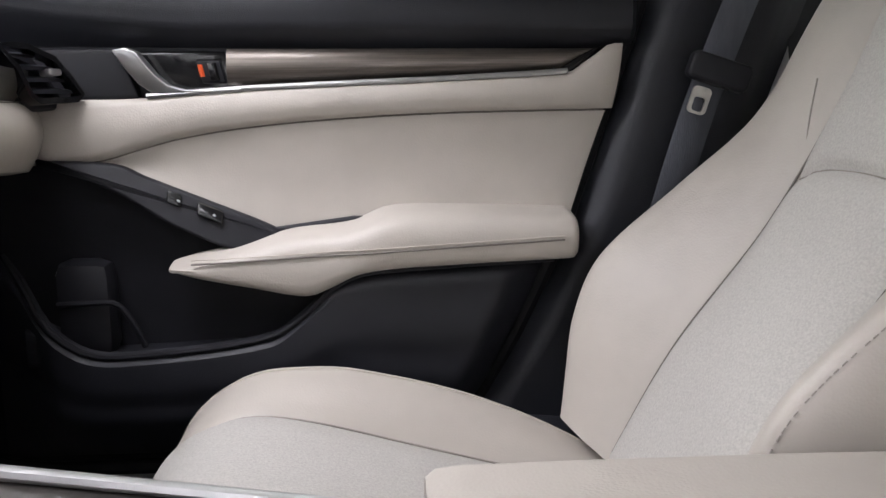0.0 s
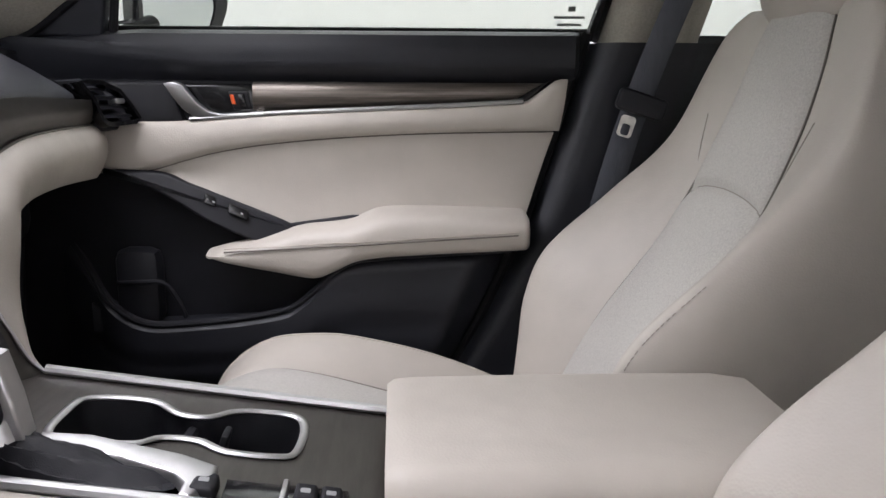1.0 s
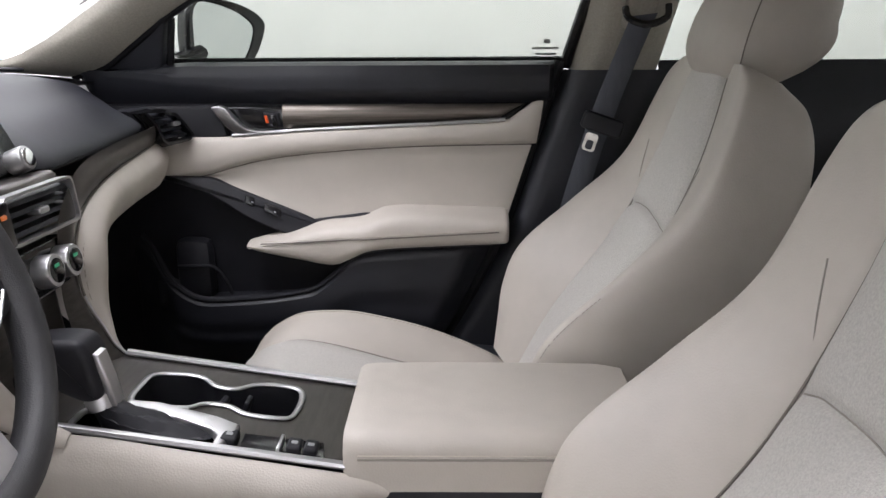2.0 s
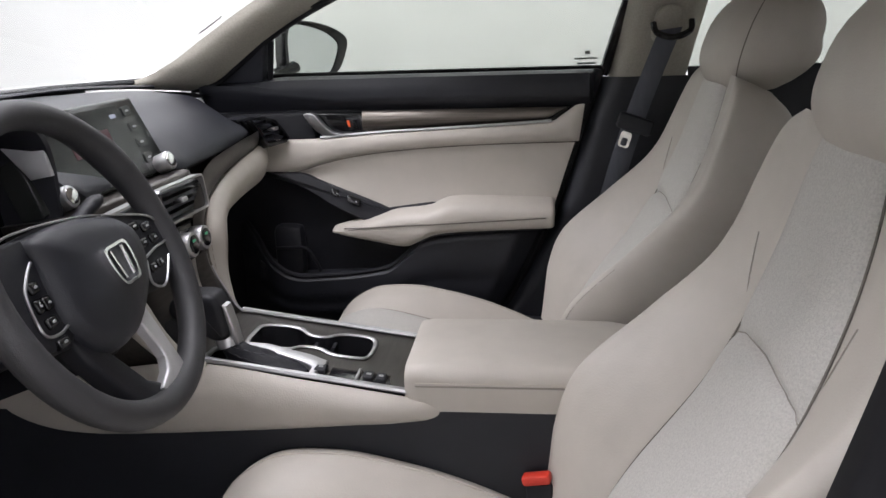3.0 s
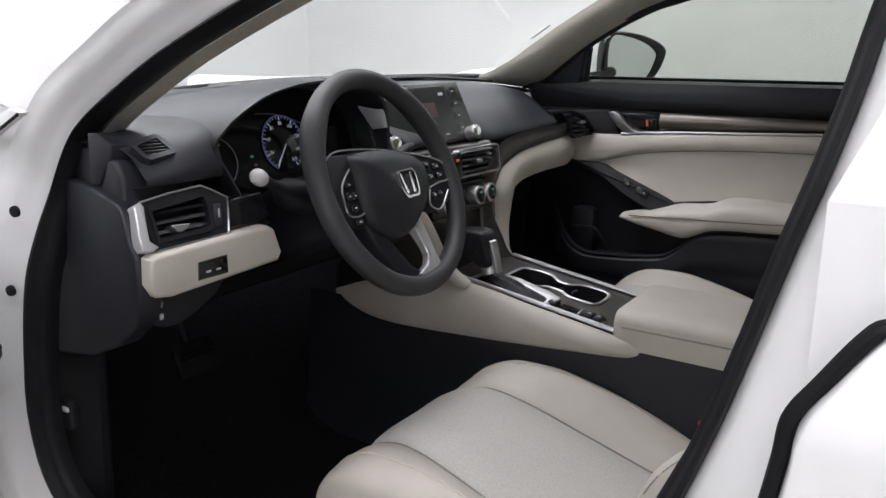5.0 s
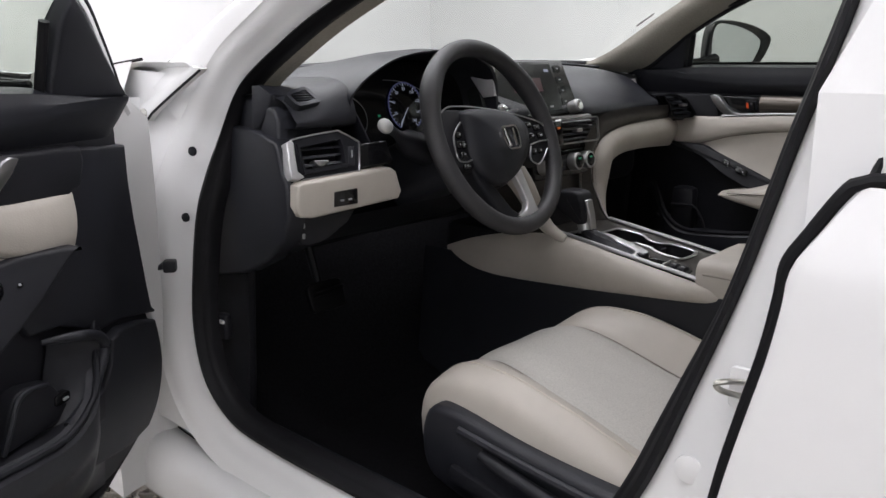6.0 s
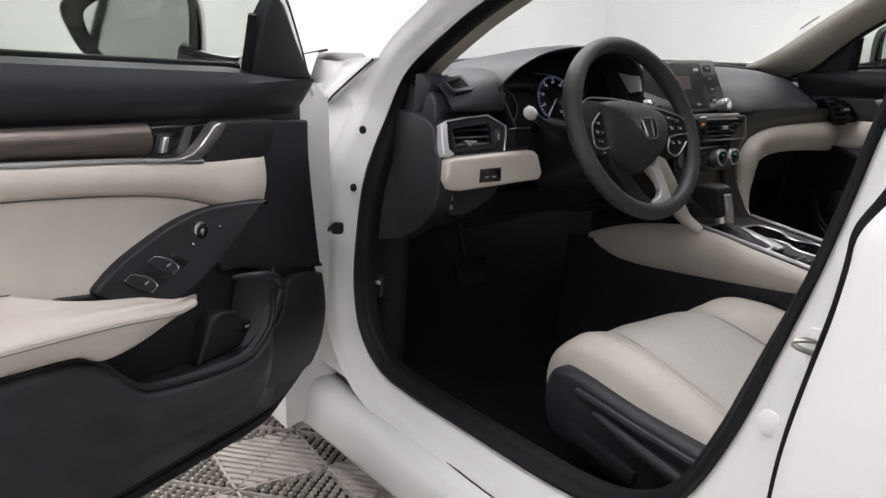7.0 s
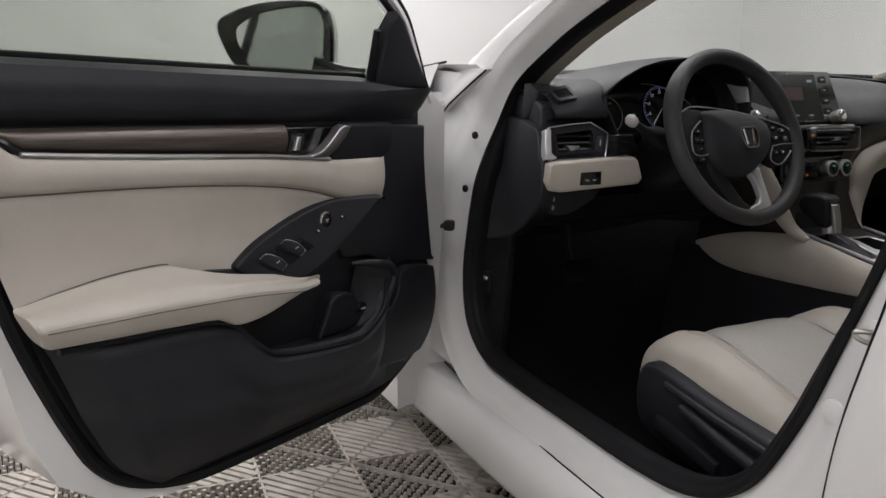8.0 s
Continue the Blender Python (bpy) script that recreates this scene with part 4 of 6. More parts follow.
        part("glass_run", tube([gl(p[0] + 0.002, p[1] - 0.003, 0.002) for p in edge[13:]], 0.006, 8), RUBBER, d)
    part("rear_frame", tube([gl(0.275, 0.89, 0), gl(0.305, 1.0, 0), gl(0.345, 1.13, 0)], 0.012, 8), GLOSS_BLACK, d)

    # outside mirror
    mc = np.array((-0.425, 0.875 * side, 0.955))
    n = Vector((0.80, -0.52 * side, 0.02)).normalized()
    pl = plane_at(mc, n)
    rim_o = [(side * a, b) for a, b in smooth_path([(0.113, 0.015), (0.089, 0.041), (0.033, 0.062), (-0.041, 0.073), (-0.080, 0.067), (-0.098, 0.042), (-0.105, -0.012), (-0.100, -0.055), (-0.070, -0.076), (0.030, -0.078), (0.068, -0.060), (0.092, -0.034)], 48, True)]
    rim_i = [(side * a, b) for a, b in smooth_path([(0.079, 0.009), (0.055, 0.034), (0.010, 0.053), (-0.051, 0.065), (-0.075, 0.058), (-0.086, 0.032), (-0.088, -0.012), (-0.087, -0.040), (-0.072, -0.062), (0.010, -0.067), (0.044, -0.058), (0.066, -0.030)], 48, True)]
    rings = [[pl(a, b, -0.004) for a, b in rim_i], [pl(a, b, 0.004) for a, b in rim_i]]
    rings += [[pl(a * s_, b * s_, h) for a, b in rim_o] for s_, h in ((0.95, 0.007), (0.99, 0.003), (1.0, -0.006), (1.0, -0.022), (0.98, -0.030))]
    mh = part("mirror_housing", loft(bmesh.new(), rings, True, True), GLOSS_BLACK, d, "gloss black mirror housing")
    part("mirror_shell", loft(bmesh.new(), [[pl(a * s_, b * s_, h) for a, b in rim_o] for s_, h in ((0.985, -0.026), (1.0, -0.032), (0.99, -0.06), (0.92, -0.10), (0.74, -0.128), (0.4, -0.142), (0.1, -0.146))], True, True), PAINT, mh, "white painted mirror shell")
    part("mirror_glass", slab([tuple(p) for p in offset(rim_i, 0.0015)], pl, -0.006, 0.001, 0.001, 1), MIRROR, mh)
    part("mirror_stalk", tube(smooth_path([(-0.515, side * 0.735, 0.902), (-0.490, side * 0.775, 0.908), (-0.465, side * 0.815, 0.918)], 10), [0.030, 0.027, 0.025, 0.023, 0.022, 0.022, 0.022, 0.023, 0.024, 0.025], 14, flat=0.6), GLOSS_BLACK, mh)
    if side > 0:
        part("etched_mark", slab(rounded(0.05, 0.004, 0.001, 2), lambda a, b, h: gl(0.235 + a, 0.925 + b, h), 0.004, 0.0046, 0.0002, 1), LEGEND, d)
        part("etched_mark", slab(rounded(0.04, 0.004, 0.001, 2), lambda a, b, h: gl(0.236 + a, 0.914 + b, h), 0.004, 0.0046, 0.0002, 1), LEGEND, d)
        part("etched_mark", slab(rounded(0.012, 0.008, 0.001, 2), lambda a, b, h: gl(0.238 + a, 0.938 + b, h), 0.004, 0.0046, 0.0002, 1), LEGEND, d)
    else:
        low_front = [(black_x(z) + 0.002, z) for z in (0.325, 0.337, 0.35, 0.37, 0.40, 0.43, 0.46, 0.49, 0.51)]
        part("door_end_cover", slab([(-0.54, 0.330), (-0.655, 0.318)] + low_front + [(-0.700, 0.521), (-0.640, 0.528), (-0.608, 0.518), (-0.604, 0.480), (-0.568, 0.418), (-0.523, 0.345)], lambda a, b, h: pt(a, h + 0.012 * max(0, min(1, (a + 0.75) / 0.15)), b), 0, 0.022, 0.005), SOFT_BLACK, d, "black moulded cover over the hinge end")
        front_out = [(black_x(z) + 0.002, z) for z in (0.526, 0.54, 0.58, 0.64, 0.70, 0.76, 0.815)]
        part("front_panel", slab(front_out + [(-0.52, 0.818), (-0.50, 0.758), (-0.524, 0.745), (-0.532, 0.71), (-0.512, 0.684), (-0.448, 0.646), (-0.42, 0.60), (-0.44, 0.575), (-0.503, 0.571), (-0.548, 0.552), (-0.607, 0.533), (-0.66, 0.536)], lambda a, b, h: pt(a, h - 0.014 * math.exp(-((a + 0.585 - 0.35 * (b - 0.66)) / 0.045) ** 2) * (h > 0), b), -0.002, 0.026, 0.005), SOFT_BLACK, d, "black moulded front of the door panel")
    return d


car_door(1, "passenger_door", "closed passenger door with ivory leather panel and black trim")
dd = car_door(-1, "driver_door", "open driver's door with ivory leather panel and black trim")
HINGE = Vector((-0.68, -0.86, 0.70))
swing = Matrix.Translation(HINGE + Vector((-0.099, -0.142, -0.004))) @ pose(0, 0, 0, -3.7, -2.0, -60.3) @ Matrix.Translation(-HINGE)
dd.matrix_basis = swing @ dd.matrix_basis

# ---- pillars, belt ----
pil = thing("passenger_a_pillar", (-0.6, 0.64, 0.9), "warm grey cloth-covered windshield pillar trim", "pillar trim", kind="structure")
ws_edge = smooth_path([(-0.86, 0.58, 0.895), (-0.76, 0.60, 0.912), (-0.68, 0.60, 0.945), (-0.60, 0.60, 0.995), (-0.50, 0.595, 1.055), (-0.38, 0.585, 1.115), (-0.20, 0.57, 1.17)], 30)
win_edge = smooth_path([(-0.68, 0.70, 0.875), (-0.61, 0.69, 0.895), (-0.55, 0.68, 0.935), (-0.47, 0.67, 0.990), (-0.37, 0.66, 1.045), (-0.26, 0.65, 1.09), (-0.06, 0.63, 1.15)], 30)
part("trim", sheet(lambda u, v: tuple(np.array(ws_edge[round(u * 29)]) * (1 - v) + np.array(win_edge[round(u * 29)]) * v + np.array((0.010, -0.028, 0.004)) * math.sin(v * math.pi)), 29, 10), PILLAR, pil)
part("edge_seal", tube(win_edge, 0.007, 8), RUBBER, pil)
pil = thing("driver_a_pillar", (-0.6, -0.70, 0.9), "taupe windshield pillar trim beside the door seal", "pillar trim", kind="structure")
first = [i for i in range(N) if loop[i][1] > 0.74 and loop[i][0] < 0.0]
sl_edge = smooth_path([around(i, -0.009, 0.030) for i in first], 30)
in_edge = smooth_path([around(i, -0.013, 0.060) for i in first], 30)
part("trim", sheet(lambda u, v: tuple(np.array(in_edge[round(u * 29)]) * (1 - v) + np.array(sl_edge[round(u * 29)]) * v), 29, 4), PILLAR, pil)

bp = thing("passenger_b_pillar", (0.35, 0.70, 0.2), "black lower and warm grey upper pillar trim", "pillar trim", kind="structure")
low_l = curve([(0.18, -0.02), (0.30, 0.03), (0.45, 0.115), (0.60, 0.185), (0.75, 0.232), (0.885, 0.275)])
part("lower_trim", sheet(lambda u, v: (low_l(0.18 + 0.705 * u) + (0.20 + 0.02 * u) * v - 0.01, 0.735 - 0.055 * math.sin(min(1, v * 5) * math.pi / 2) + 0.03 * max(0, v - 0.8) * 5, 0.18 + 0.705 * u), 24, 16), SOFT_BLACK, bp, "black moulded lower pillar trim")
part("upper_trim", sheet(lambda u, v: (0.285 + 0.055 * u + (0.17 - 0.01 * u) * v, 0.728 - 0.12 * u - 0.045 * math.sin(min(1, v * 4, (1 - v) * 4) * math.pi / 2), 0.882 + 0.27 * u), 16, 16), PILLAR, bp, "warm grey upper pillar trim")
part("slider_cover", slab(rounded(0.055, 0.075, 0.02), lambda a, b, h: (0.395 + a + b * 0.15, 0.635 - b * 0.42 - h, 0.995 + b), -0.02, 0.016, 0.008), PILLAR, bp)

belt = thing("seat_belt", (0.38, 0.64, 0.6), "charcoal webbing seat belt hanging on the passenger pillar", "seat belt")
bpts = smooth_path([(0.402, 0.622, 0.985), (0.372, 0.635, 0.90), (0.345, 0.642, 0.82), (0.315, 0.648, 0.72), (0.285, 0.652, 0.60), (0.255, 0.655, 0.46)], 40)


def strap(path, half, thick, wide=(1, 0, 0.12)):
    w = Vector(wide).normalized() * half
    bm = bmesh.new()
    rings = []
    for p in path:
        p = Vector(p)
        o = Vector((0, -thick, 0))
        rings.append([p - w, p - w * 0.9 + o, p + w * 0.9 + o, p + w, p + w * 0.9 - o, p - w * 0.9 - o])
    return loft(bm, rings)


part("webbing", strap(bpts, 0.024, 0.0012), WEBBING, belt)
part("anchor_ring", tube(smooth_path([(0.365, 0.612, 0.998), (0.372, 0.604, 0.978), (0.405, 0.602, 0.968), (0.438, 0.604, 0.980), (0.442, 0.612, 1.002)], 18), 0.0065, 8), GLOSS_BLACK, belt, "black belt guide loop")
tg = part("tongue_cover", slab(rounded(0.078, 0.034, 0.008), plane_at((0.338, 0.636, 0.788), (-0.1, -1, 0.05), (0.33, 0, 1)), 0, 0.018, 0.005), HARD_BLACK, belt, "black tongue cover")
tp = plane_at((0.316, 0.640, 0.748), (-0.1, -1, 0.05), (0.30, 0, 1))
rr_o, rr_i = [(a, b + 0.006) for a, b in rounded(0.024, 0.034, 0.006)], [(a, b + 0.001) for a, b in rounded(0.014, 0.018, 0.004)]
part("tongue", ring_plate(rr_o, rr_i, tp, 0.0, 0.004), STEEL, tg, "bare steel buckle tongue")

for y, nm in ((-0.150, "driver"),):
    bk = thing("belt_buckle", (0.13, y, 0.35), "black belt buckle with a red release button", "belt buckle")
    part("body", slab(rounded(0.040, 0.085, 0.008), plane_at((0.137, y - 0.012, 0.362), (-0.35, -1, 0.2), (-0.16, 0, 1)), -0.012, 0.012, 0.005), HARD_BLACK, bk)
    part("release_button", box((0.128, y - 0.008, 0.410), (0.040, 0.020, 0.014), 0.004, (0, -14, -12)), RED, bk, "red release button")
    part("stalk", tube([(0.15, y, 0.33), (0.17, y, 0.25)], 0.012, 8), HARD_BLACK, bk)

# ---- seats ----
def seat(name, yc, outer, label, lean=0.0):
    """outer: +1 or -1, the side of the door."""
    s = thing(name, (0.0, yc, 0.19), label, "car seat", "front seats")
    Wb = curve([(0, 0.235), (0.15, 0.252), (0.4, 0.257), (0.6, 0.246), (0.78, 0.230), (0.9, 0.208), (0.97, 0.180), (1.0, 0.150)])
    Wi = curve([(0, 0.125), (0.3, 0.118), (0.6, 0.112), (0.85, 0.096), (1.0, 0.070)])
    Bb = curve([(0, 0.03), (0.10, 0.050), (0.2, 0.070), (0.33, 0.082), (0.5, 0.056), (0.68, 0.018), (0.84, 0.010), (1.0, 0.004)])
    Tb = curve([(0, 0.17), (0.5, 0.165), (0.85, 0.140), (0.96, 0.11), (1.0, 0.07)])
    cx = curve([(0, 0.165), (0.25, 0.235), (0.5, 0.332 + 0.2 * lean), (0.75, 0.399 + 0.6 * lean), (1.0, 0.448 + lean)])
    cz = curve([(0, 0.350), (0.25, 0.490), (0.5, 0.630), (0.75, 0.770), (0.93, 0.882), (1.0, 0.915)])

    # the middle panel lies between two sewn creases, k steps either side of the centre line
    k = 16
    split = lambda j: 0.578 + 0.030 * (1 - (j / k) ** 2)

    def back_ring(v):
        W, wi, b, t = Wb(v), Wi(v), Bb(v), Tb(v)
        half = [(0, 0.004), (wi * 0.6, 0.003), (wi, -0.005), (wi + 0.34 * (W - wi), b * 0.42), (wi + 0.66 * (W - wi), b * 0.86), (wi + 0.89 * (W - wi), b), (W, b * 0.42 - 0.008), (W * 0.985, -t * 0.45), (W * 0.90, -t * 0.85), (W * 0.5, -t), (0, -t * 1.02)]
        prof = smooth_path(half, 81)
        for j in range(20):
            deep = 0.0055 * math.exp(-((j - k) / 0.9) ** 2)
            if j < k:
                deep += 0.0075 * min(1, (k - j) / 3) * math.exp(-((v - split(j)) / 0.009) ** 2)
                # the cushions of the panel swell between their seams
                deep -= 0.004 * min(1, (k - j) / 3) * (1 - math.exp(-((v - split(j)) / 0.03) ** 2))
            prof[j] = prof[j] - np.array((0, deep))
        ring = prof + [np.array((-p[0], p[1])) for p in prof[-2:0:-1]]
        nx, nz = -0.905, 0.425
        return [(cx(v) + nx * p[1], yc + p[0], cz(v) + nz * p[1]) for p in ring]
    NV = 110
    vs = [q / NV for q in range(NV + 1)]
    rings = [back_ring(v) for v in vs]
    n = len(rings[0])
    part("backrest", loft(bmesh.new(), rings, True, True), LEATHER, s, "ivory leather backrest with side bolsters")

    def spot(v, j, lift):
        q = min(NV - 1, int(v * NV))
        f = v * NV - q
        a, b = np.array(rings[q][j % n]), np.array(rings[q + 1][j % n])
        return tuple(a + (b - a) * f + np.array((-0.905, 0, 0.425)) * lift)

    def insert(lo, hi, nm):
        rows = [[spot(lo(j) + (hi(j) - lo(j)) * a / 60, j, 0.0012 * min(1, (k - abs(j)) / 1.5) + 0.0003) for j in range(-k, k + 1)] for a in range(61)]
        return part(nm, loft(bmesh.new(), rows, False, False), CLOTH, s, "pale woven cloth insert")
    insert(lambda j: 0.02, lambda j: split(j) - 0.001, "lower_insert")
    insert(lambda j: split(j) + 0.001, lambda j: 0.985, "upper_insert")
    for sg in (1, -1):
        # dark rod lifted out of the crease to draw the fold's shadow line
        part("seam", tube([spot(q / 100, sg * k, 0.0034) for q in range(2, 99)], 0.0014, 6), SEAM, s)
        part("stitching", dashes([tuple(np.array(rings[q][(sg * 41) % n]) + (-0.0008, sg * 0.0004, 0)) for q in range(4, 50)], 0.0006, 0.0045, 0.003), STITCH_DARK, s)
        pts = smooth_path([spot(0.60, sg * 16, 0), spot(0.68, sg * 20, 0), spot(0.76, sg * 24, 0)], 20)
        part("shoulder_seam", tube([(p[0] - 0.0004, p[1], p[2]) for p in pts], 0.0008, 6), STITCH_DARK, s)
    part("insert_seam", tube([spot(split(j), j, 0.0012) for j in range(-k + 1, k)], 0.0011, 6), STITCH_DARK, s)

    # head restraint
    hc = np.array((0.515 + lean, yc, 0.970))
    hr = []
    for a in range(15):
        q = -1 + 2 * a / 14
        zc = q * 0.093
        w = 0.128 * (1 - abs(q) ** 3.2 * 0.55) * (1 - 0.10 * q)
        dfront = 0.088 * (1 - abs(q) ** 2.6 * 0.60)
        dback = 0.085 * (1 - abs(q) ** 2.2 * 0.75) + 0.06 * max(0, -q) * (1 - abs(q))
        if a in (0, 14):
            w, dfront, dback = w * 0.6, dfront * 0.55, dback * 0.4
        ring = []
        for j in range(36):
            t = 2 * math.pi * j / 36
            c, sn = math.cos(t), math.sin(t)
            ee = lambda z_: abs(z_) ** 0.72 * (1 if z_ > 0 else -1)
            ring.append((hc[0] + 0.03 * q - (dfront if c > 0 else dback) * ee(c) , yc + w * ee(sn), hc[2] + zc))
        hr.append(ring)
    h = part("head_restraint", loft(bmesh.new(), hr), LEATHER, s, "ivory leather head restraint")
    for sg in (1, -1):
        part("seam", tube([(r[(sg * 6) % 36][0] - 0.0005, r[(sg * 6) % 36][1], r[(sg * 6) % 36][2]) for r in hr[1:14]], 0.0009, 6), SEAM, h)
        part("post", tube([(0.50 + lean, yc + sg * 0.05, 0.90), (0.485 + lean, yc + sg * 0.05, 0.84)], 0.006, 8), CHROME, s)

    # cushion, sliced from front to back
    ctr = curve([(-0.345, 0.315), (-0.333, 0.350), (-0.307, 0.392), (-0.27, 0.414), (-0.225, 0.423), (-0.16, 0.412), (-0.06, 0.382), (0.06, 0.348), (0.16, 0.325), (0.26, 0.31)])
    bol = curve([(-0.345, -0.02), (-0.31, -0.004), (-0.27, 0.008), (-0.20, 0.020), (-0.12, 0.036), (0.0, 0.042), (0.10, 0.030), (0.2, 0.0), (0.26, -0.02)])
    wid = curve([(-0.345, 0.195), (-0.32, 0.228), (-0.28, 0.243), (-0.2, 0.252), (0.0, 0.255), (0.15, 0.245), (0.26, 0.22)])
    ins = curve([(-0.345, 0.10), (-0.30, 0.112), (-0.2, 0.125), (0.0, 0.135), (0.26, 0.13)])
    low = curve([(-0.345, 0.29), (-0.32, 0.268), (-0.2, 0.25), (0.26, 0.25)])
    xs = [-0.345 + 0.004 * q for q in range(10)] + [-0.30 + 0.56 * q / 36 for q in range(37)]

    def cushion_ring(x):
        W, wi, c, b, lo = wid(x), ins(x), ctr(x), bol(x), low(x)
        half = [(0, c), (wi * 0.6, c + 0.001), (wi, c - 0.004), (wi + 0.35 * (W - wi), c + b * 0.75), (wi + 0.68 * (W - wi), c + b), (wi + 0.93 * (W - wi), c + b * 0.6 - 0.010), (W, c - 0.036), (W, (c + lo) / 2), (W * 0.97, lo + 0.01), (W * 0.8, lo), (0, lo)]
        prof = smooth_path(half, 81)
        fade = min(1, max(0, (x + 0.335) / 0.03))
        for j in range(12, 21):
            prof[j] = prof[j] - np.array((0, 0.0055 * fade * math.exp(-((j - k) / 0.9) ** 2)))
        return [(x, yc + p[0], p[1]) for p in prof + [np.array((-p[0], p[1])) for p in prof[-2:0:-1]]]
    cr = [cushion_ring(x) for x in xs]
    part("cushion", loft(bmesh.new(), cr), LEATHER, s, "ivory leather seat cushion with side bolsters")
    rows = []
    for a, r in enumerate(cr[6:]):
        e = min(1, a / 2)
        rows.append([(r[j % n][0], r[j % n][1], r[j % n][2] + 0.0003 + 0.0030 * min(1, (k - abs(j)) / 3) * e) for j in range(-k, k + 1)])
    part("cushion_insert", loft(bmesh.new(), rows, False, False), CLOTH, s, "pale woven cloth insert")
    for sg in (1, -1):
        pts = [r[(sg * k) % n] for r in cr[5:]]
        part("cushion_seam", tube([(p[0], p[1], p[2] + 0.0028) for p in pts], 0.0011, 6), STITCH_DARK, s)
        pts = [r[(sg * 30) % n] for r in cr[3:]]
        part("cushion_piping", tube([(p[0], p[1], p[2] + 0.0005) for p in pts], 0.0014, 6), STITCH, s)
    # base, side cover and lever
    part("base", box((0.0, yc, 0.225), (0.48, 0.40, 0.075), 0.02), HARD_BLACK, s, "black seat base")
    yo = yc + outer * 0.250
    cov = smooth_path([(-0.255, 0.380), (-0.275, 0.335), (-0.270, 0.275), (-0.23, 0.245), (-0.10, 0.225), (0.10, 0.225), (0.24, 0.25), (0.27, 0.30), (0.20, 0.335), (0.06, 0.352), (-0.08, 0.367), (-0.20, 0.385)], 48, True)
    sc = part("side_cover", slab([tuple(p) for p in cov], lambda a, b, h: (a, yo + outer * h * (1 - 0.25 * max(0, (0.33 - b) / 0.1)), b), -0.05, 0.030, 0.014, 4), SOFT_BLACK, s, "black moulded side cover")
    part("cover_ridge", tube(smooth_path([(-0.19, yo + outer * 0.031, 0.362), (-0.05, yo + outer * 0.032, 0.345), (0.08, yo + outer * 0.032, 0.332), (0.22, yo + outer * 0.03, 0.315)], 20), 0.007, 8), SOFT_BLACK, sc)
    part("recline_lever", tube(smooth_path([(-0.14, yo + outer * 0.036, 0.338), (-0.05, yo + outer * 0.042, 0.322), (0.05, yo + outer * 0.042, 0.303), (0.10, yo + outer * 0.036, 0.285)], 20), [0.010 + 0.006 * q / 19 for q in range(20)], 10, flat=0.9), HARD_BLACK, sc)
    part("height_lever", box((-0.13, yo + outer * 0.030, 0.272), (0.16, 0.018, 0.03), 0.008, (0, 10, 0)), HARD_BLACK, sc)
    return s


seat("passenger_seat", 0.357, 1, "ivory leather and cloth passenger seat")
seat("driver_seat", -0.367, -1, "ivory leather and cloth driver's seat with black side cover", -0.028)
# rear bench seen between the front seats
rb = thing("rear_bench", (1.15, 0, 0.2), "dark shaded rear bench seat", "car seat")
part("cushion", box((1.1, 0, 0.33), (0.5, 1.25, 0.2), 0.05, segments=4), LEATHER, rb)
part("backrest", box((1.42, 0, 0.65), (0.16, 1.25, 0.55), 0.05, (0, 18, 0), segments=4), LEATHER, rb)

# ---- dashboard ----
dash = thing("dashboard", (-0.6, 0.0, 0.45), "black soft-touch dashboard with ivory lower pads and taupe trim", "dashboard")
# face line along the car's width: x of the front of the upper pad
face_x = curve([(-0.76, -0.475), (-0.62, -0.47), (-0.40, -0.47), (-0.18, -0.47), (0.0, -0.485), (0.16, -0.485), (0.40, -0.505), (0.60, -0.535), (0.70, -0.56)])
top_z = curve([(-0.76, 0.850), (-0.66, 0.872), (-0.50, 0.902), (-0.30, 0.905), (-0.10, 0.895), (0.10, 0.893), (0.40, 0.890), (0.62, 0.868), (0.70, 0.85)])


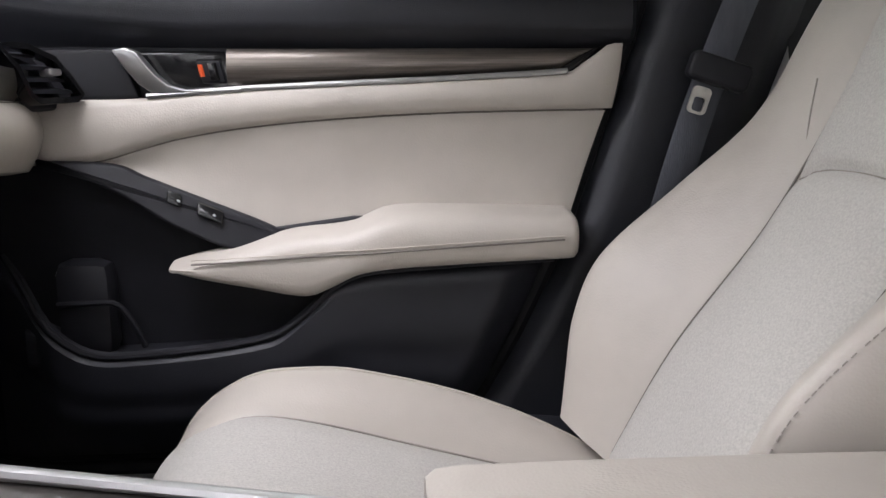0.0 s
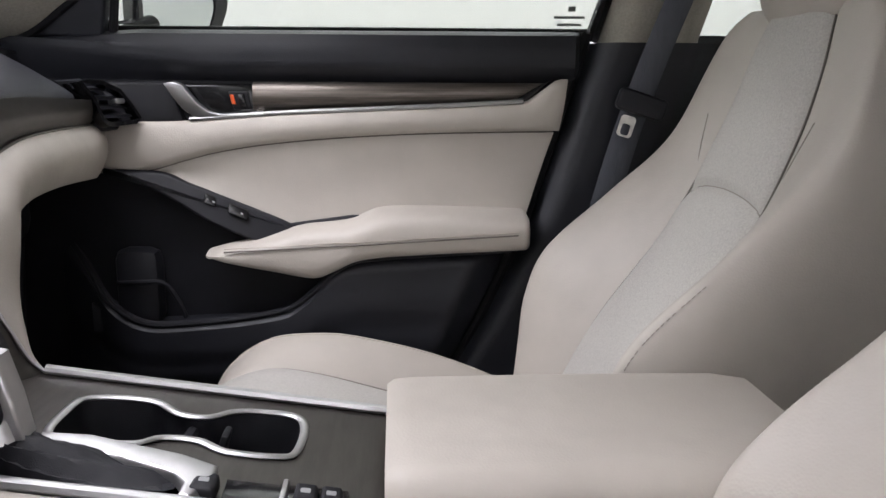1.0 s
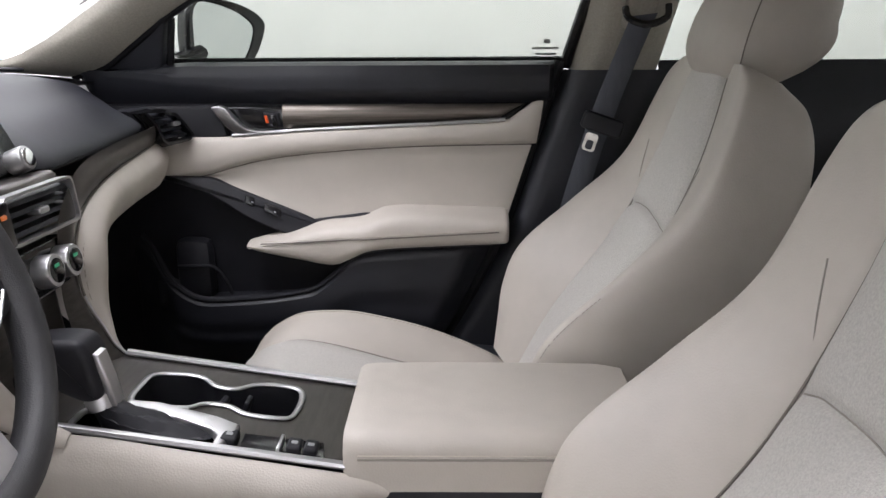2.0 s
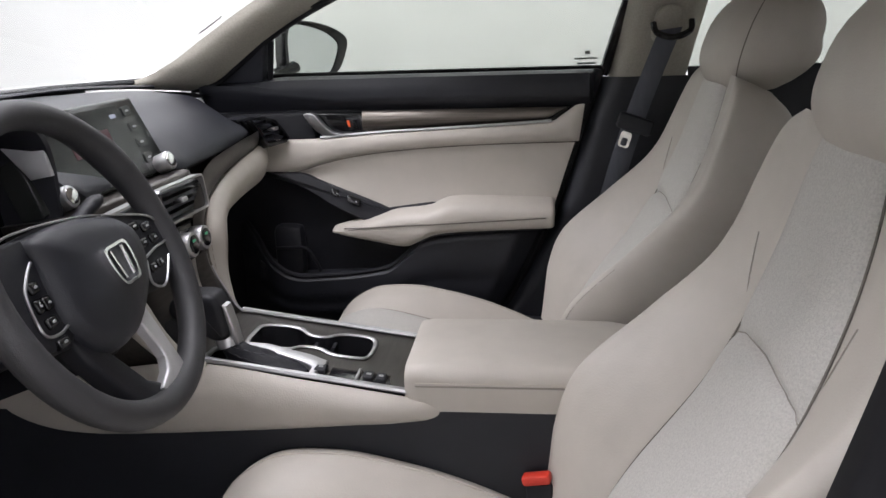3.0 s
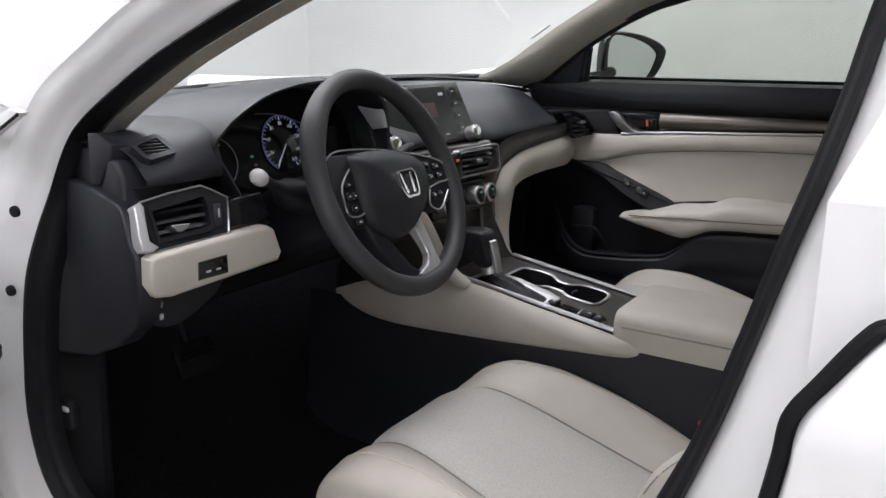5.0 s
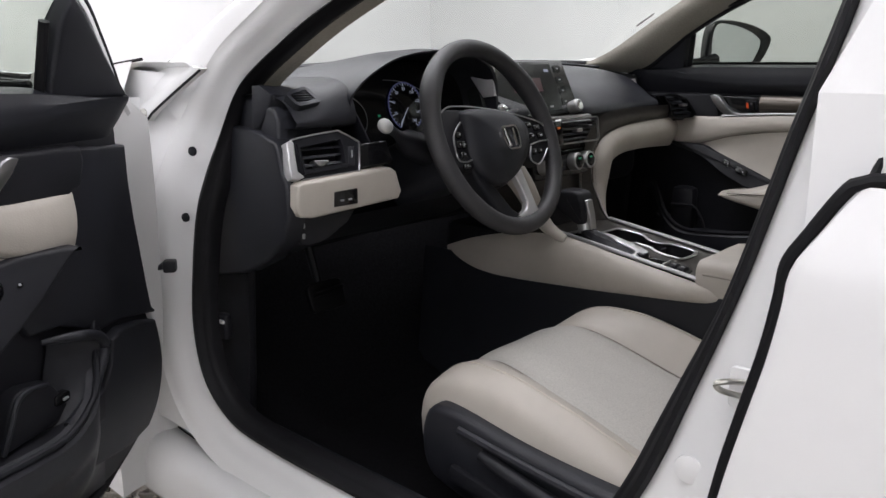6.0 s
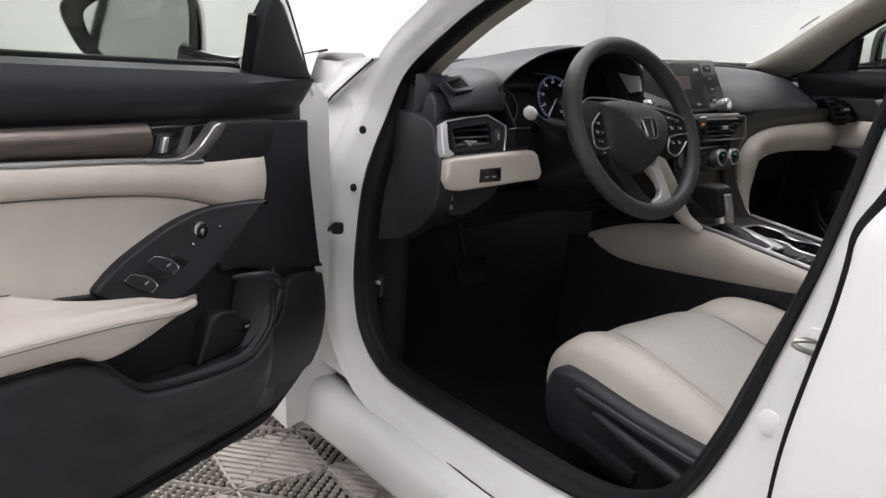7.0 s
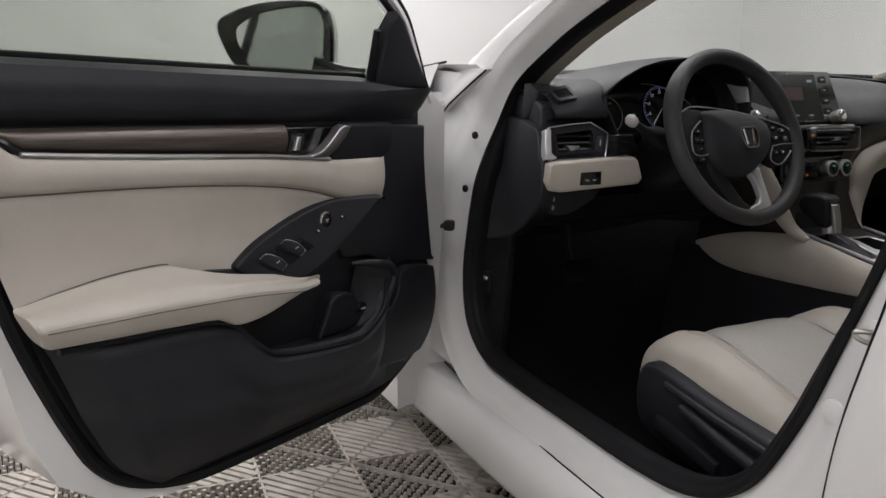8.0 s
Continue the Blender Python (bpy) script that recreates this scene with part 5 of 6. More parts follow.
def dash_top(u, v):
    y = -0.742 + 1.447 * u
    fx, tz = face_x(y), top_z(y)
    wx = base(y) + 0.015
    low = 0.805 if y > -0.15 else 0.82
    # w: the driver's end, which stands further back; c: the stretch behind the instrument cluster
    w = min(1, max(0, (-0.575 - y) / 0.05))
    c = min(1, max(0, (y + 0.60) / 0.03)) * min(1, max(0, (-0.19 - y) / 0.04))
    fx = fx + 0.038 * w
    if w > 0:
        tz, low = tz + 0.006 * w, 0.82 + 0.003 * w
    if c > 0:
        prof = [(wx, tz + 0.006), (wx + 0.08, tz + 0.010), (-0.73, tz + 0.008), (-0.68, tz), (-0.645, tz - 0.02), (-0.625, tz - 0.05), (-0.62, 0.80), (-0.62, 0.77)]
    elif w > 0:
        prof = [(wx, tz + 0.006), (wx + 0.10, tz + 0.010), (fx - 0.17, tz + 0.008), (fx - 0.09, tz + 0.011), (fx - 0.042, tz + 0.004), (fx - 0.014, tz - 0.018), (fx - 0.006, low), (fx - 0.06, low - 0.006)]
    else:
        # s: the passenger's stretch, where the pad hangs lower over the trim band
        s = min(1, max(0, (y - 0.06) / 0.06)) * min(1, max(0, (0.60 - y) / 0.06))
        low -= 0.008 * s
        prof = [(wx, tz + 0.006), (wx + 0.10, tz + 0.012), (fx - 0.17, tz + 0.010), (fx - 0.11, tz + 0.002), (fx - 0.07 + 0.008 * s, tz - 0.022), (fx - 0.03 + 0.018 * s, tz - 0.05), (fx + 0.030 * s, low), (fx - 0.06 + 0.03 * s, low - 0.01)]
    q = v * 7
    j = min(6, int(q))
    g = lambda k: np.array(prof[max(0, min(7, k))])
    a, b, c, d = g(j - 1), g(j), g(j + 1), g(j + 2)
    t = q - j
    p = 0.5 * (2 * b + (c - a) * t + (2 * a - 5 * b + 4 * c - d) * t * t + (3 * b - a - 3 * c + d) * t ** 3)
    return (p[0], y, p[1])


part("upper_pad", sheet(dash_top, 70, 35), SOFT_BLACK, dash, "black soft-touch dash top")
part("pad_groove", tube([(face_x(y) + 0.026, y, 0.794) for y in [0.13 + 0.40 * k / 24 for k in range(25)]], 0.003, 8), HARD_BLACK, dash)
ridge = smooth_path([(-0.80, -0.60, 0.897), (-0.79, -0.3, 0.915), (-0.80, 0.0, 0.915), (-0.79, 0.35, 0.912), (-0.73, 0.60, 0.895)], 30)
part("demist_slot", tube(ridge, 0.010, 8, flat=0.4), HARD_BLACK, dash)
# plain core behind everything
part("core", box((-0.745, -0.02, 0.70), (0.27, 1.36, 0.26), 0.04, segments=3), HARD_BLACK, dash)
cap_y = lambda x: -0.771 + 0.2 * max(0, -0.45 - x)
cap_line = [(-0.8, 0.822), (-0.8, 0.53), (-0.725, 0.531), (-0.603, 0.561), (-0.506, 0.602), (-0.443, 0.647), (-0.428, 0.690), (-0.430, 0.742), (-0.440, 0.752), (-0.450, 0.792), (-0.462, 0.803), (-0.53, 0.815)]
part("end_cap", slab(cap_line, lambda a, b, h: (a, cap_y(a) - h, b), -0.030, 0.004, 0.006, 4), SOFT_BLACK, dash, "black dash end panel")
body_line = [(-0.8, 0.872), (-0.8, 0.55), (-0.603, 0.58), (-0.506, 0.62), (-0.47, 0.66), (-0.47, 0.834), (-0.482, 0.850), (-0.53, 0.864), (-0.62, 0.87)]
part("end_body", slab(body_line, lambda a, b, h: (a, cap_y(a) - h, b), -0.12, -0.010, 0.008, 3), SOFT_BLACK, dash)

part("console_wing", tube(smooth_path([(-0.345, -0.128, 0.552), (-0.385, -0.135, 0.575), (-0.405, -0.155, 0.615), (-0.415, -0.185, 0.665), (-0.43, -0.215, 0.71)], 24), [0.010 + 0.018 * k / 23 for k in range(24)], 12), LEATHER, dash, "ivory leather wing beside the centre stack")
# passenger side: taupe band and ivory pad sweeping down to the console
edge_b = smooth_path([(-0.522, 0.690, 0.755), (-0.497, 0.580, 0.757), (-0.462, 0.376, 0.760), (-0.436, 0.229, 0.758), (-0.420, 0.130, 0.743), (-0.411, 0.085, 0.721), (-0.407, 0.067, 0.695), (-0.405, 0.067, 0.655), (-0.397, 0.069, 0.628), (-0.384, 0.071, 0.600), (-0.374, 0.073, 0.578), (-0.362, 0.075, 0.564)], 88)
edge_a = smooth_path([(-0.532, 0.690, 0.668), (-0.505, 0.610, 0.676), (-0.466, 0.400, 0.690), (-0.443, 0.260, 0.692), (-0.431, 0.190, 0.680), (-0.424, 0.165, 0.664), (-0.419, 0.152, 0.648), (-0.411, 0.136, 0.628), (-0.403, 0.120, 0.611), (-0.393, 0.104, 0.594), (-0.379, 0.088, 0.575), (-0.362, 0.080, 0.560)], 88)
edge_c = smooth_path([(-0.505, 0.690, 0.792), (-0.488, 0.580, 0.794), (-0.462, 0.400, 0.799), (-0.440, 0.260, 0.802), (-0.422, 0.150, 0.800), (-0.413, 0.090, 0.785), (-0.412, 0.045, 0.745), (-0.414, 0.038, 0.690), (-0.413, 0.034, 0.650), (-0.405, 0.030, 0.615), (-0.395, 0.028, 0.580), (-0.385, 0.028, 0.552)], 88)


def ivory_sweep(u, v):
    """From the seam over the rounded face to the lower edge and back under it."""
    k = round(u * 87)
    b, a = np.array(edge_b[k]), np.array(edge_a[k])
    wide = np.linalg.norm(a - b)
    if v <= 0.7:
        q = v / 0.7
        return tuple(b + (a - b) * q + np.array((0.26, -0.05, 0.06)) * wide * math.sin(math.pi * min(1, q * 0.98)) ** 0.75)
    q = (v - 0.7) / 0.3
    return tuple(a + np.array((-0.10 * q - 0.012 * math.sin(q * 3.14), 0.02 * q, 0.01 * q - 0.010 * math.sin(q * 3.14))) * min(1, wide / 0.05))


def taupe_sweep(u, v):
    k = round(u * 87)
    c, b = np.array(edge_c[k]), np.array(edge_b[k])
    return tuple(c + (b - c) * v + np.array((0.004 * math.sin(math.pi * v) - 0.003 * v ** 8, 0, 0)))


part("lower_pad", sheet(ivory_sweep, 87, 20), LEATHER, dash, "ivory leather lower dash pad")
part("pad_seam", tube([(p[0] + 0.0005, p[1], p[2]) for p in edge_b[2:62]], 0.0016, 6), SEAM, dash)
part("stitching", dashes([(p[0] + 0.009, p[1], p[2] - 0.008) for p in edge_b[4:58]], 0.0006, 0.0045, 0.003), STITCH_DARK, dash)
part("taupe_band", sheet(taupe_sweep, 87, 8), DASH_TRIM, dash, "dark taupe metallic trim panel sweeping down to the console")
part("bright_edge", tube([(p[0] + 0.001, p[1] - 0.001, p[2]) for p in edge_b[58:]], 0.0016, 6), SILVER, dash, "thin silver line beside the console")


def vent(name, outline, place, depth, slats, parent, rim_mat, tab=True, lift=0.0, rim=0.007):
    """An air vent: rim, dark throat, slats and a tab."""
    inner = offset(outline, rim)
    v = part(name, ring_plate(outline, inner, place, -0.01, 0.006), rim_mat, parent)
    part("throat", slab([tuple(p) for p in inner], place, -depth, -depth + 0.006 + lift * 0.2, 0.002, 1), GLOSS_BLACK, v)
    ys = [p[1] for p in inner]
    for k in range(slats):
        b = min(ys) + (max(ys) - min(ys)) * (k + 0.7) / (slats + 0.4)
        xs_ = []
        for i in range(len(inner)):
            (x0, y0), (x1, y1) = inner[i], inner[(i + 1) % len(inner)]
            if (y0 - b) * (y1 - b) < 0:
                xs_.append(x0 + (x1 - x0) * (b - y0) / (y1 - y0))
        if len(xs_) >= 2:
            a0, a1 = min(xs_), max(xs_)
            bm = bmesh.new()
            loft(bm, [[place(a, b + db, h) for db, h in (((-0.003, -0.002), (0.0015, -0.004), (0.006, -0.022), (0.003, -0.022)) if not lift else ((-0.0015, lift - 0.0005), (0.0005, lift - 0.001), (0.002, -0.004), (0.0, -0.004)))] for a in (a0, a1)])
            part("slat", bm, SOFT_BLACK, v, "", False)
    if tab:
        part("tab", slab([(x, y) for x, y in rounded(0.020, 0.008, 0.003, 3)], place, -0.01, 0.006, 0.002), SILVER, v, "silver vent tab")
    return v


# passenger end vent
pv = plane_at((-0.471, 0.645, 0.791), (0.93, -0.33, 0.1))
part("vent_backing", slab([(-0.088, 0.034), (-0.036, 0.037), (0.006, 0.024), (0.048, -0.026), (0.034, -0.042), (-0.04, -0.044), (-0.07, 0.0)], pv, -0.09, -0.030, 0.003, 1), HARD_BLACK, dash)
vent("end_vent", [(-0.084, 0.028), (-0.060, 0.032), (-0.036, 0.031), (0.004, 0.018), (0.026, -0.004), (0.043, -0.026), (0.030, -0.036), (-0.033, -0.038), (-0.048, -0.028), (-0.060, 0.002)], pv, 0.03, 4, dash, GLOSS_BLACK)
# centre vents, climate panel
cv = plane_at((-0.414, 0.014, 0.768), (1, -0.05, 0.12))
vent("centre_vent", rounded(0.145, 0.056, 0.010), cv, 0.035, 4, dash, SILVER, rim=0.0035)
cv2 = plane_at((-0.416, -0.152, 0.768), (1, 0.02, 0.12))
vent("centre_vent", rounded(0.145, 0.056, 0.010), cv2, 0.035, 4, dash, SILVER, rim=0.0035)
part("hazard_panel", slab(rounded(0.030, 0.05, 0.004), plane_at((-0.413, -0.069, 0.768), (1, 0, 0.12)), -0.02, 0.004, 0.002), GLOSS_BLACK, dash)
part("hazard_lamp", slab(rounded(0.009, 0.005, 0.001), plane_at((-0.413, -0.069, 0.778), (1, 0, 0.12)), 0, 0.0052, 0.001, 1), AMBER_GLOW, dash)
stack = part("stack_panel", slab([(-0.085, -0.17), (0.066, -0.17), (0.068, -0.06), (0.072, 0.0), (0.082, 0.04), (0.12, 0.08), (0.13, 0.10), (-0.21, 0.10), (-0.21, -0.02), (-0.13, -0.07)], plane_at((-0.430, -0.02, 0.70), (1, -0.02, 0.12)), -0.10, 0.0, 0.012), DASH_TRIM, dash, "dark taupe centre stack")
cp = plane_at((-0.416, -0.020, 0.700), (1, -0.02, 0.14))
clim = part("climate_panel", slab([(x - 0.022, y) for x, y in rounded(0.218, 0.058, 0.010)], cp, -0.02, 0.004, 0.003), GLOSS_BLACK, dash, "gloss black climate panel")
for a in (-0.105, 0.004, 0.048):
    kn = part("climate_knob", disc(cp(a + 0.005, 0.0, 0.003), cp(0, 0, 1) - cp(0, 0, 0), 0.0195, 0.022, 32, 0.003), SILVER, clim, "knurled silver climate knob")
    part("knob_face", disc(cp(a + 0.005, 0.0, 0.0245), cp(0, 0, 1) - cp(0, 0, 0), 0.0145, 0.0015, 28, 0.0004), GLOSS_BLACK, kn)
    part("knob_mark", slab([(x + a + 0.005, y + 0.006) for x, y in rounded(0.010, 0.004, 0.001, 2)], cp, 0.0255, 0.0268, 0.0003, 1), GREEN_GLOW if a > 0 else LEGEND, kn)
for a, b in ((-0.06, 0.012), (-0.04, 0.012), (-0.06, -0.012), (-0.04, -0.012), (-0.028, 0.012), (-0.028, -0.012)):
    part("climate_button", slab([(x + a, y + b) for x, y in rounded(0.014, 0.009, 0.002, 2)], cp, 0.002, 0.0075, 0.001, 1), HARD_BLACK, clim)
part("seat_heat_lamp", slab([(x - 0.055, y - 0.012) for x, y in rounded(0.008, 0.004, 0.001, 2)], cp, 0.006, 0.0080, 0.0003, 1), AMBER_GLOW, clim)
# storage cubby below
part("cubby", slab([(-0.085, 0.06), (0.048, 0.06), (0.046, -0.05), (-0.065, -0.05)], plane_at((-0.425, -0.015, 0.600), (1, 0, 0.35)), -0.06, 0.006, 0.01), HARD_BLACK, dash)

# standing display with two knobs
sn = Vector((0.93, -0.04, 0.36)).normalized()
scp = plane_at((-0.502, -0.058, 0.862), sn)
disp = thing("display_screen", (-0.51, -0.02, 0.80), "freestanding dark touch display with side buttons and silver knobs", "display")
so = [(-0.160, 0.062), (0.150, 0.062), (0.168, -0.068), (-0.160, -0.068)]
part("housing", slab(so, scp, -0.035, 0.0, 0.006), SCREEN, disp)
part("glass", slab([(-0.112, 0.052), (0.098, 0.052), (0.104, -0.058), (-0.112, -0.058)], scp, -0.002, 0.0012, 0.0005, 1), SCREEN, disp, "dim display glass")
part("red_field", slab([(-0.05, 0.020), (0.05, 0.020), (0.05, -0.012), (-0.05, -0.012)], scp, 0, 0.0018, 0.0003, 1), RED_GLOW, disp)
# pale plate stands in for the white wall's reflection beside the display
sfp = plane_at((-0.50, -0.222, 0.88), (0.25, -1, 0))
part("side_face", slab([(-0.042, 0.030), (0.024, 0.036), (0.030, -0.030), (0.004, -0.034)], sfp, -0.012, 0.0, 0.003), LIT_SILVER, disp, "side of the display, coloured pale for its reflection of the wall")
part("status_bar", slab([(x + 0.078, y + 0.036) for x, y in rounded(0.016, 0.006, 0.001, 2)], scp, 0, 0.0018, 0.0003, 1), DIAL_GLOW, disp)
for k in range(4):
    part("menu_bar", slab([(x - 0.07 + 0.045 * k, y - 0.048) for x, y in rounded(0.014, 0.004, 0.001, 2)], scp, 0, 0.0018, 0.0003, 1), LEGEND, disp)
    for a in (-0.136, 0.122):
        b = part("side_button", slab([(x + a, y + 0.040 - 0.026 * k) for x, y in rounded(0.024, 0.016, 0.003, 2)], scp, -0.002, 0.0012, 0.0005, 1), SCREEN, disp)
        part("legend", slab([(x + a, y + 0.040 - 0.026 * k) for x, y in rounded(0.009, 0.003, 0.001, 2)], scp, 0.0005, 0.0017, 0.0002, 1), LEGEND, b)
for a in (-0.128, 0.138):
    kn = part("display_knob", disc(scp(a, -0.055, 0.0), sn, 0.0155, 0.024, 32, 0.003), SILVER, disp, "silver display knob")
    part("knob_ring", disc(scp(a, -0.055, 0.024), sn, 0.0115, 0.0015, 28, 0.0006), CHROME, kn)

# driver's side: cluster hood, dials
clu = thing("instrument_cluster", (-0.47, -0.40, 0.80), "dark instrument cluster with glowing speedometer under a hood", "instrument cluster")
hp = smooth_path([(-0.585, 0.778), (-0.593, 0.793), (-0.614, 0.830), (-0.630, 0.859), (-0.606, 0.886), (-0.570, 0.908), (-0.520, 0.927), (-0.45, 0.938), (-0.38, 0.940), (-0.30, 0.932), (-0.235, 0.910), (-0.205, 0.875), (-0.20, 0.82), (-0.205, 0.778)], 64)
ex = curve([(-0.64, -0.442), (-0.55, -0.440), (-0.40, -0.450), (-0.25, -0.460), (-0.19, -0.475)])
hood_rings = [(-0.30, 0.36), (-0.22, 0.14), (-0.12, 0.01), (-0.05, -0.02), (-0.012, -0.012), (0.0, 0.0), (-0.002, 0.025), (-0.02, 0.045), (-0.08, 0.075), (-0.13, 0.10)]
# the hood's flank runs straight back into the dash top at the driver's end
flank = lambda y: min(1, max(0, (y + 0.60) / 0.14))
part("hood", loft(bmesh.new(), [[(ex(p[0]) + dx, p[0] * (1 - q) - 0.41 * q, p[1] * (1 - q) + 0.80 * q) for dx, q in [(dx, k * flank(p[0]) if dx < -0.011 and j < 4 else k) for j, (dx, k) in enumerate(hood_rings)]] for p in hp], False, False), SOFT_BLACK, clu, "black cluster hood")
cl = plane_at((-0.556, -0.400, 0.840), (0.97, 0.0, 0.22))
part("face", slab([(-0.19, -0.085), (0.20, -0.085), (0.20, 0.03), (0.175, 0.066), (0.09, 0.085), (-0.09, 0.084), (-0.145, 0.066), (-0.19, 0.040), (-0.206, 0.012), (-0.205, -0.03)], cl, -0.01, 0.0, 0.003), GLOSS_BLACK, clu)
part("upper_glow_line", tube(smooth_path([cl(-0.038, 0.047, 0.002), cl(0.009, 0.042, 0.002), cl(0.066, 0.022, 0.002), cl(0.10, 0.0, 0.002)], 20), 0.0007, 5), LEGEND, clu)
sp0 = (0.010, -0.006)
dial = part("speedometer", disc(cl(*sp0, 0.0), cl(0, 0, 1) - cl(0, 0, 0), 0.0475, 0.004, 48, 0.002), GLOSS_BLACK, clu)
part("dial_ring", tube([cl(sp0[0] + 0.0465 * math.cos(t), sp0[1] + 0.0465 * math.sin(t), 0.004) for t in [radians(q) for q in range(-60, 246, 6)]], 0.0010, 6), BLUE_GLOW, dial)
for k in range(33):
    t = radians(240 - 300 * k / 32)
    r0 = 0.039 if k % 4 == 0 else 0.042
    part("tick", tube([cl(sp0[0] + r * math.cos(t), sp0[1] + r * math.sin(t), 0.0046) for r in (r0, 0.0447)], 0.0005 if k % 4 else 0.0008, 5), DIAL_GLOW, dial)
for k in range(9):
    t = radians(240 - 300 * k / 8)
    letters(str(20 * k), 0.0085, lambda a, b, h, t=t: cl(sp0[0] + 0.0335 * math.cos(t) + a, sp0[1] + 0.0335 * math.sin(t) + b, 0.0046), dial, DIAL_GLOW)
part("needle", tube([cl(0.013, -0.008, 0.007), cl(-0.014, -0.041, 0.007)], [0.0006, 0.0011], 6), DIAL_GLOW, dial)
part("info_ring", tube([cl(-0.155 + 0.060 * math.cos(t), -0.022 + 0.045 * math.sin(t), 0.002) for t in [radians(q) for q in range(-60, 61, 6)]], 0.0009, 6), LEGEND, clu)
for a, b, m in ((-0.062, -0.020, GREEN_GLOW), (-0.058, -0.034, RED_GLOW), (-0.052, -0.046, RED_GLOW), (-0.125, 0.005, LEGEND), (-0.118, -0.045, LEGEND)):
    part("warning_lamp", slab([(x + a, y + b) for x, y in rounded(0.006, 0.004, 0.001, 2)], cl, 0, 0.002, 0.0005, 1), m, clu)

# driver's end: demister, outer vent, ivory lower panel
dv = plane_at((-0.4612, -0.7121, 0.8660), (0.67, -0.1, 0.73))
vent("demister_vent", [(-0.029, 0.004), (-0.017, 0.013), (0.010, 0.021), (0.016, 0.016), (0.027, -0.010), (0.022, -0.014), (-0.014, -0.021), (-0.022, -0.016)], dv, 0.006, 5, dash, SOFT_BLACK, False, 0.0055)
lv = plane_at((-0.432, -0.70, 0.778), (0.93, -0.06, 0.36))
lo_ = [(-0.046, 0.020), (0.038, 0.029), (0.047, 0.012), (0.039, -0.025), (-0.045, -0.028)]
vent("outer_vent", lo_, lv, 0.040, 3, dash, HARD_BLACK, False)
part("vent_tab", slab([(-0.020, -0.007), (0.007, -0.009), (0.006, -0.014), (-0.006, -0.019), (-0.014, -0.018)], lv, -0.012, 0.003, 0.002), SILVER, dash, "satin silver vent tab")
part("vent_frame", ring_plate([(-0.054, 0.027), (0.040, 0.036), (0.075, 0.015), (0.062, -0.032), (-0.050, -0.035)], lo_, lv, -0.03, 0.002), HARD_BLACK, dash)
part("vent_bright_edge", slab([(-0.064, 0.024), (-0.054, 0.028), (-0.050, 0.022), (-0.053, 0.004), (-0.056, -0.022), (-0.046, -0.032), (-0.056, -0.036), (-0.070, -0.033), (-0.070, -0.014)], lv, -0.03, 0.006, 0.003), LIT_SILVER, dash, "satin silver vent edge")
part("vent_outline", tube([lv(*p, 0.003) for p in ((-0.054, 0.028), (-0.01, 0.0335), (0.040, 0.037), (0.056, 0.028), (0.076, 0.015), (0.070, -0.008), (0.062, -0.032))], 0.0016, 6), SILVER, dash, "thin silver outline of the vent")
part("vent_underline", tube([lv(*p, 0.003) for p in ((-0.050, -0.036), (0.0, -0.0345), (0.064, -0.033))], 0.0012, 6), SILVER, dash)
part("vent_housing", slab([(-0.056, 0.022), (-0.050, 0.040), (0.040, 0.046), (0.078, 0.022), (0.142, 0.020), (0.160, -0.03), (0.07, -0.036), (-0.056, -0.036)], lv, -0.09, -0.028, 0.006), HARD_BLACK, dash)
part("start_panel", slab([(0.077, 0.013), (0.138, 0.016), (0.142, -0.025), (0.066, -0.030)], lv, -0.04, 0.0, 0.005), GLOSS_BLACK, dash, "gloss black panel beside the vent")
part("thumbwheel", slab([(0.050, 0.009), (0.064, 0.009), (0.056, -0.024), (0.043, -0.022)], lv, -0.02, 0.004, 0.003), SOFT_BLACK, dash)
part("wheel_mark", slab([(0.055, 0.002), (0.058, 0.002), (0.055, -0.010), (0.052, -0.010)], lv, 0.0, 0.0046, 0.0004, 1), LEGEND, dash)
ip = plane_at((-0.412, -0.65, 0.710), (1, -0.05, -0.05))
part("ivory_panel", slab([(-0.118, 0.028), (-0.108, 0.033), (0.0, 0.037), (0.072, 0.038), (0.083, 0.031), (0.096, -0.004), (0.088, -0.017), (-0.09, -0.026), (-0.112, -0.022), (-0.121, -0.005)], ip, -0.05, 0.008, 0.006, 4), LEATHER, dash, "ivory leather lower dash panel")
bk_ = part("switch_block", slab([(-0.050, 0.012), (-0.004, 0.013), (-0.003, -0.013), (-0.051, -0.013)], ip, 0.0, 0.0105, 0.003), GLOSS_BLACK, dash, "black switch block")
for a in (-0.036, -0.020):
    part("switch_mark", slab([(x + a, y - 0.003) for x, y in rounded(0.008, 0.003, 0.001, 2)], ip, 0.008, 0.0112, 0.0003, 1), LEGEND, bk_)
part("knee_panel", slab([tuple(p) for p in smooth_path([(-0.102, -0.012), (0.02, -0.010), (0.012, -0.045), (-0.012, -0.062), (-0.046, -0.078), (-0.086, -0.078), (-0.099, -0.05)], 36, True)], ip, -0.12, -0.026, 0.005), HARD_BLACK, dash)
for b in (-0.045, -0.062):
    part("port", slab([(x - 0.086, y + b) for x, y in rounded(0.006, 0.009, 0.002, 2)], ip, -0.03, -0.0245, 0.001, 1), LEGEND, dash)
part("lower_cover", sheet(lambda u, v: (-0.48 - 0.37 * v, -0.64 + 0.44 * u, 0.66 - 0.05 * math.sin(v * 3.14) - 0.08 * v), 10, 10), HARD_BLACK, dash)

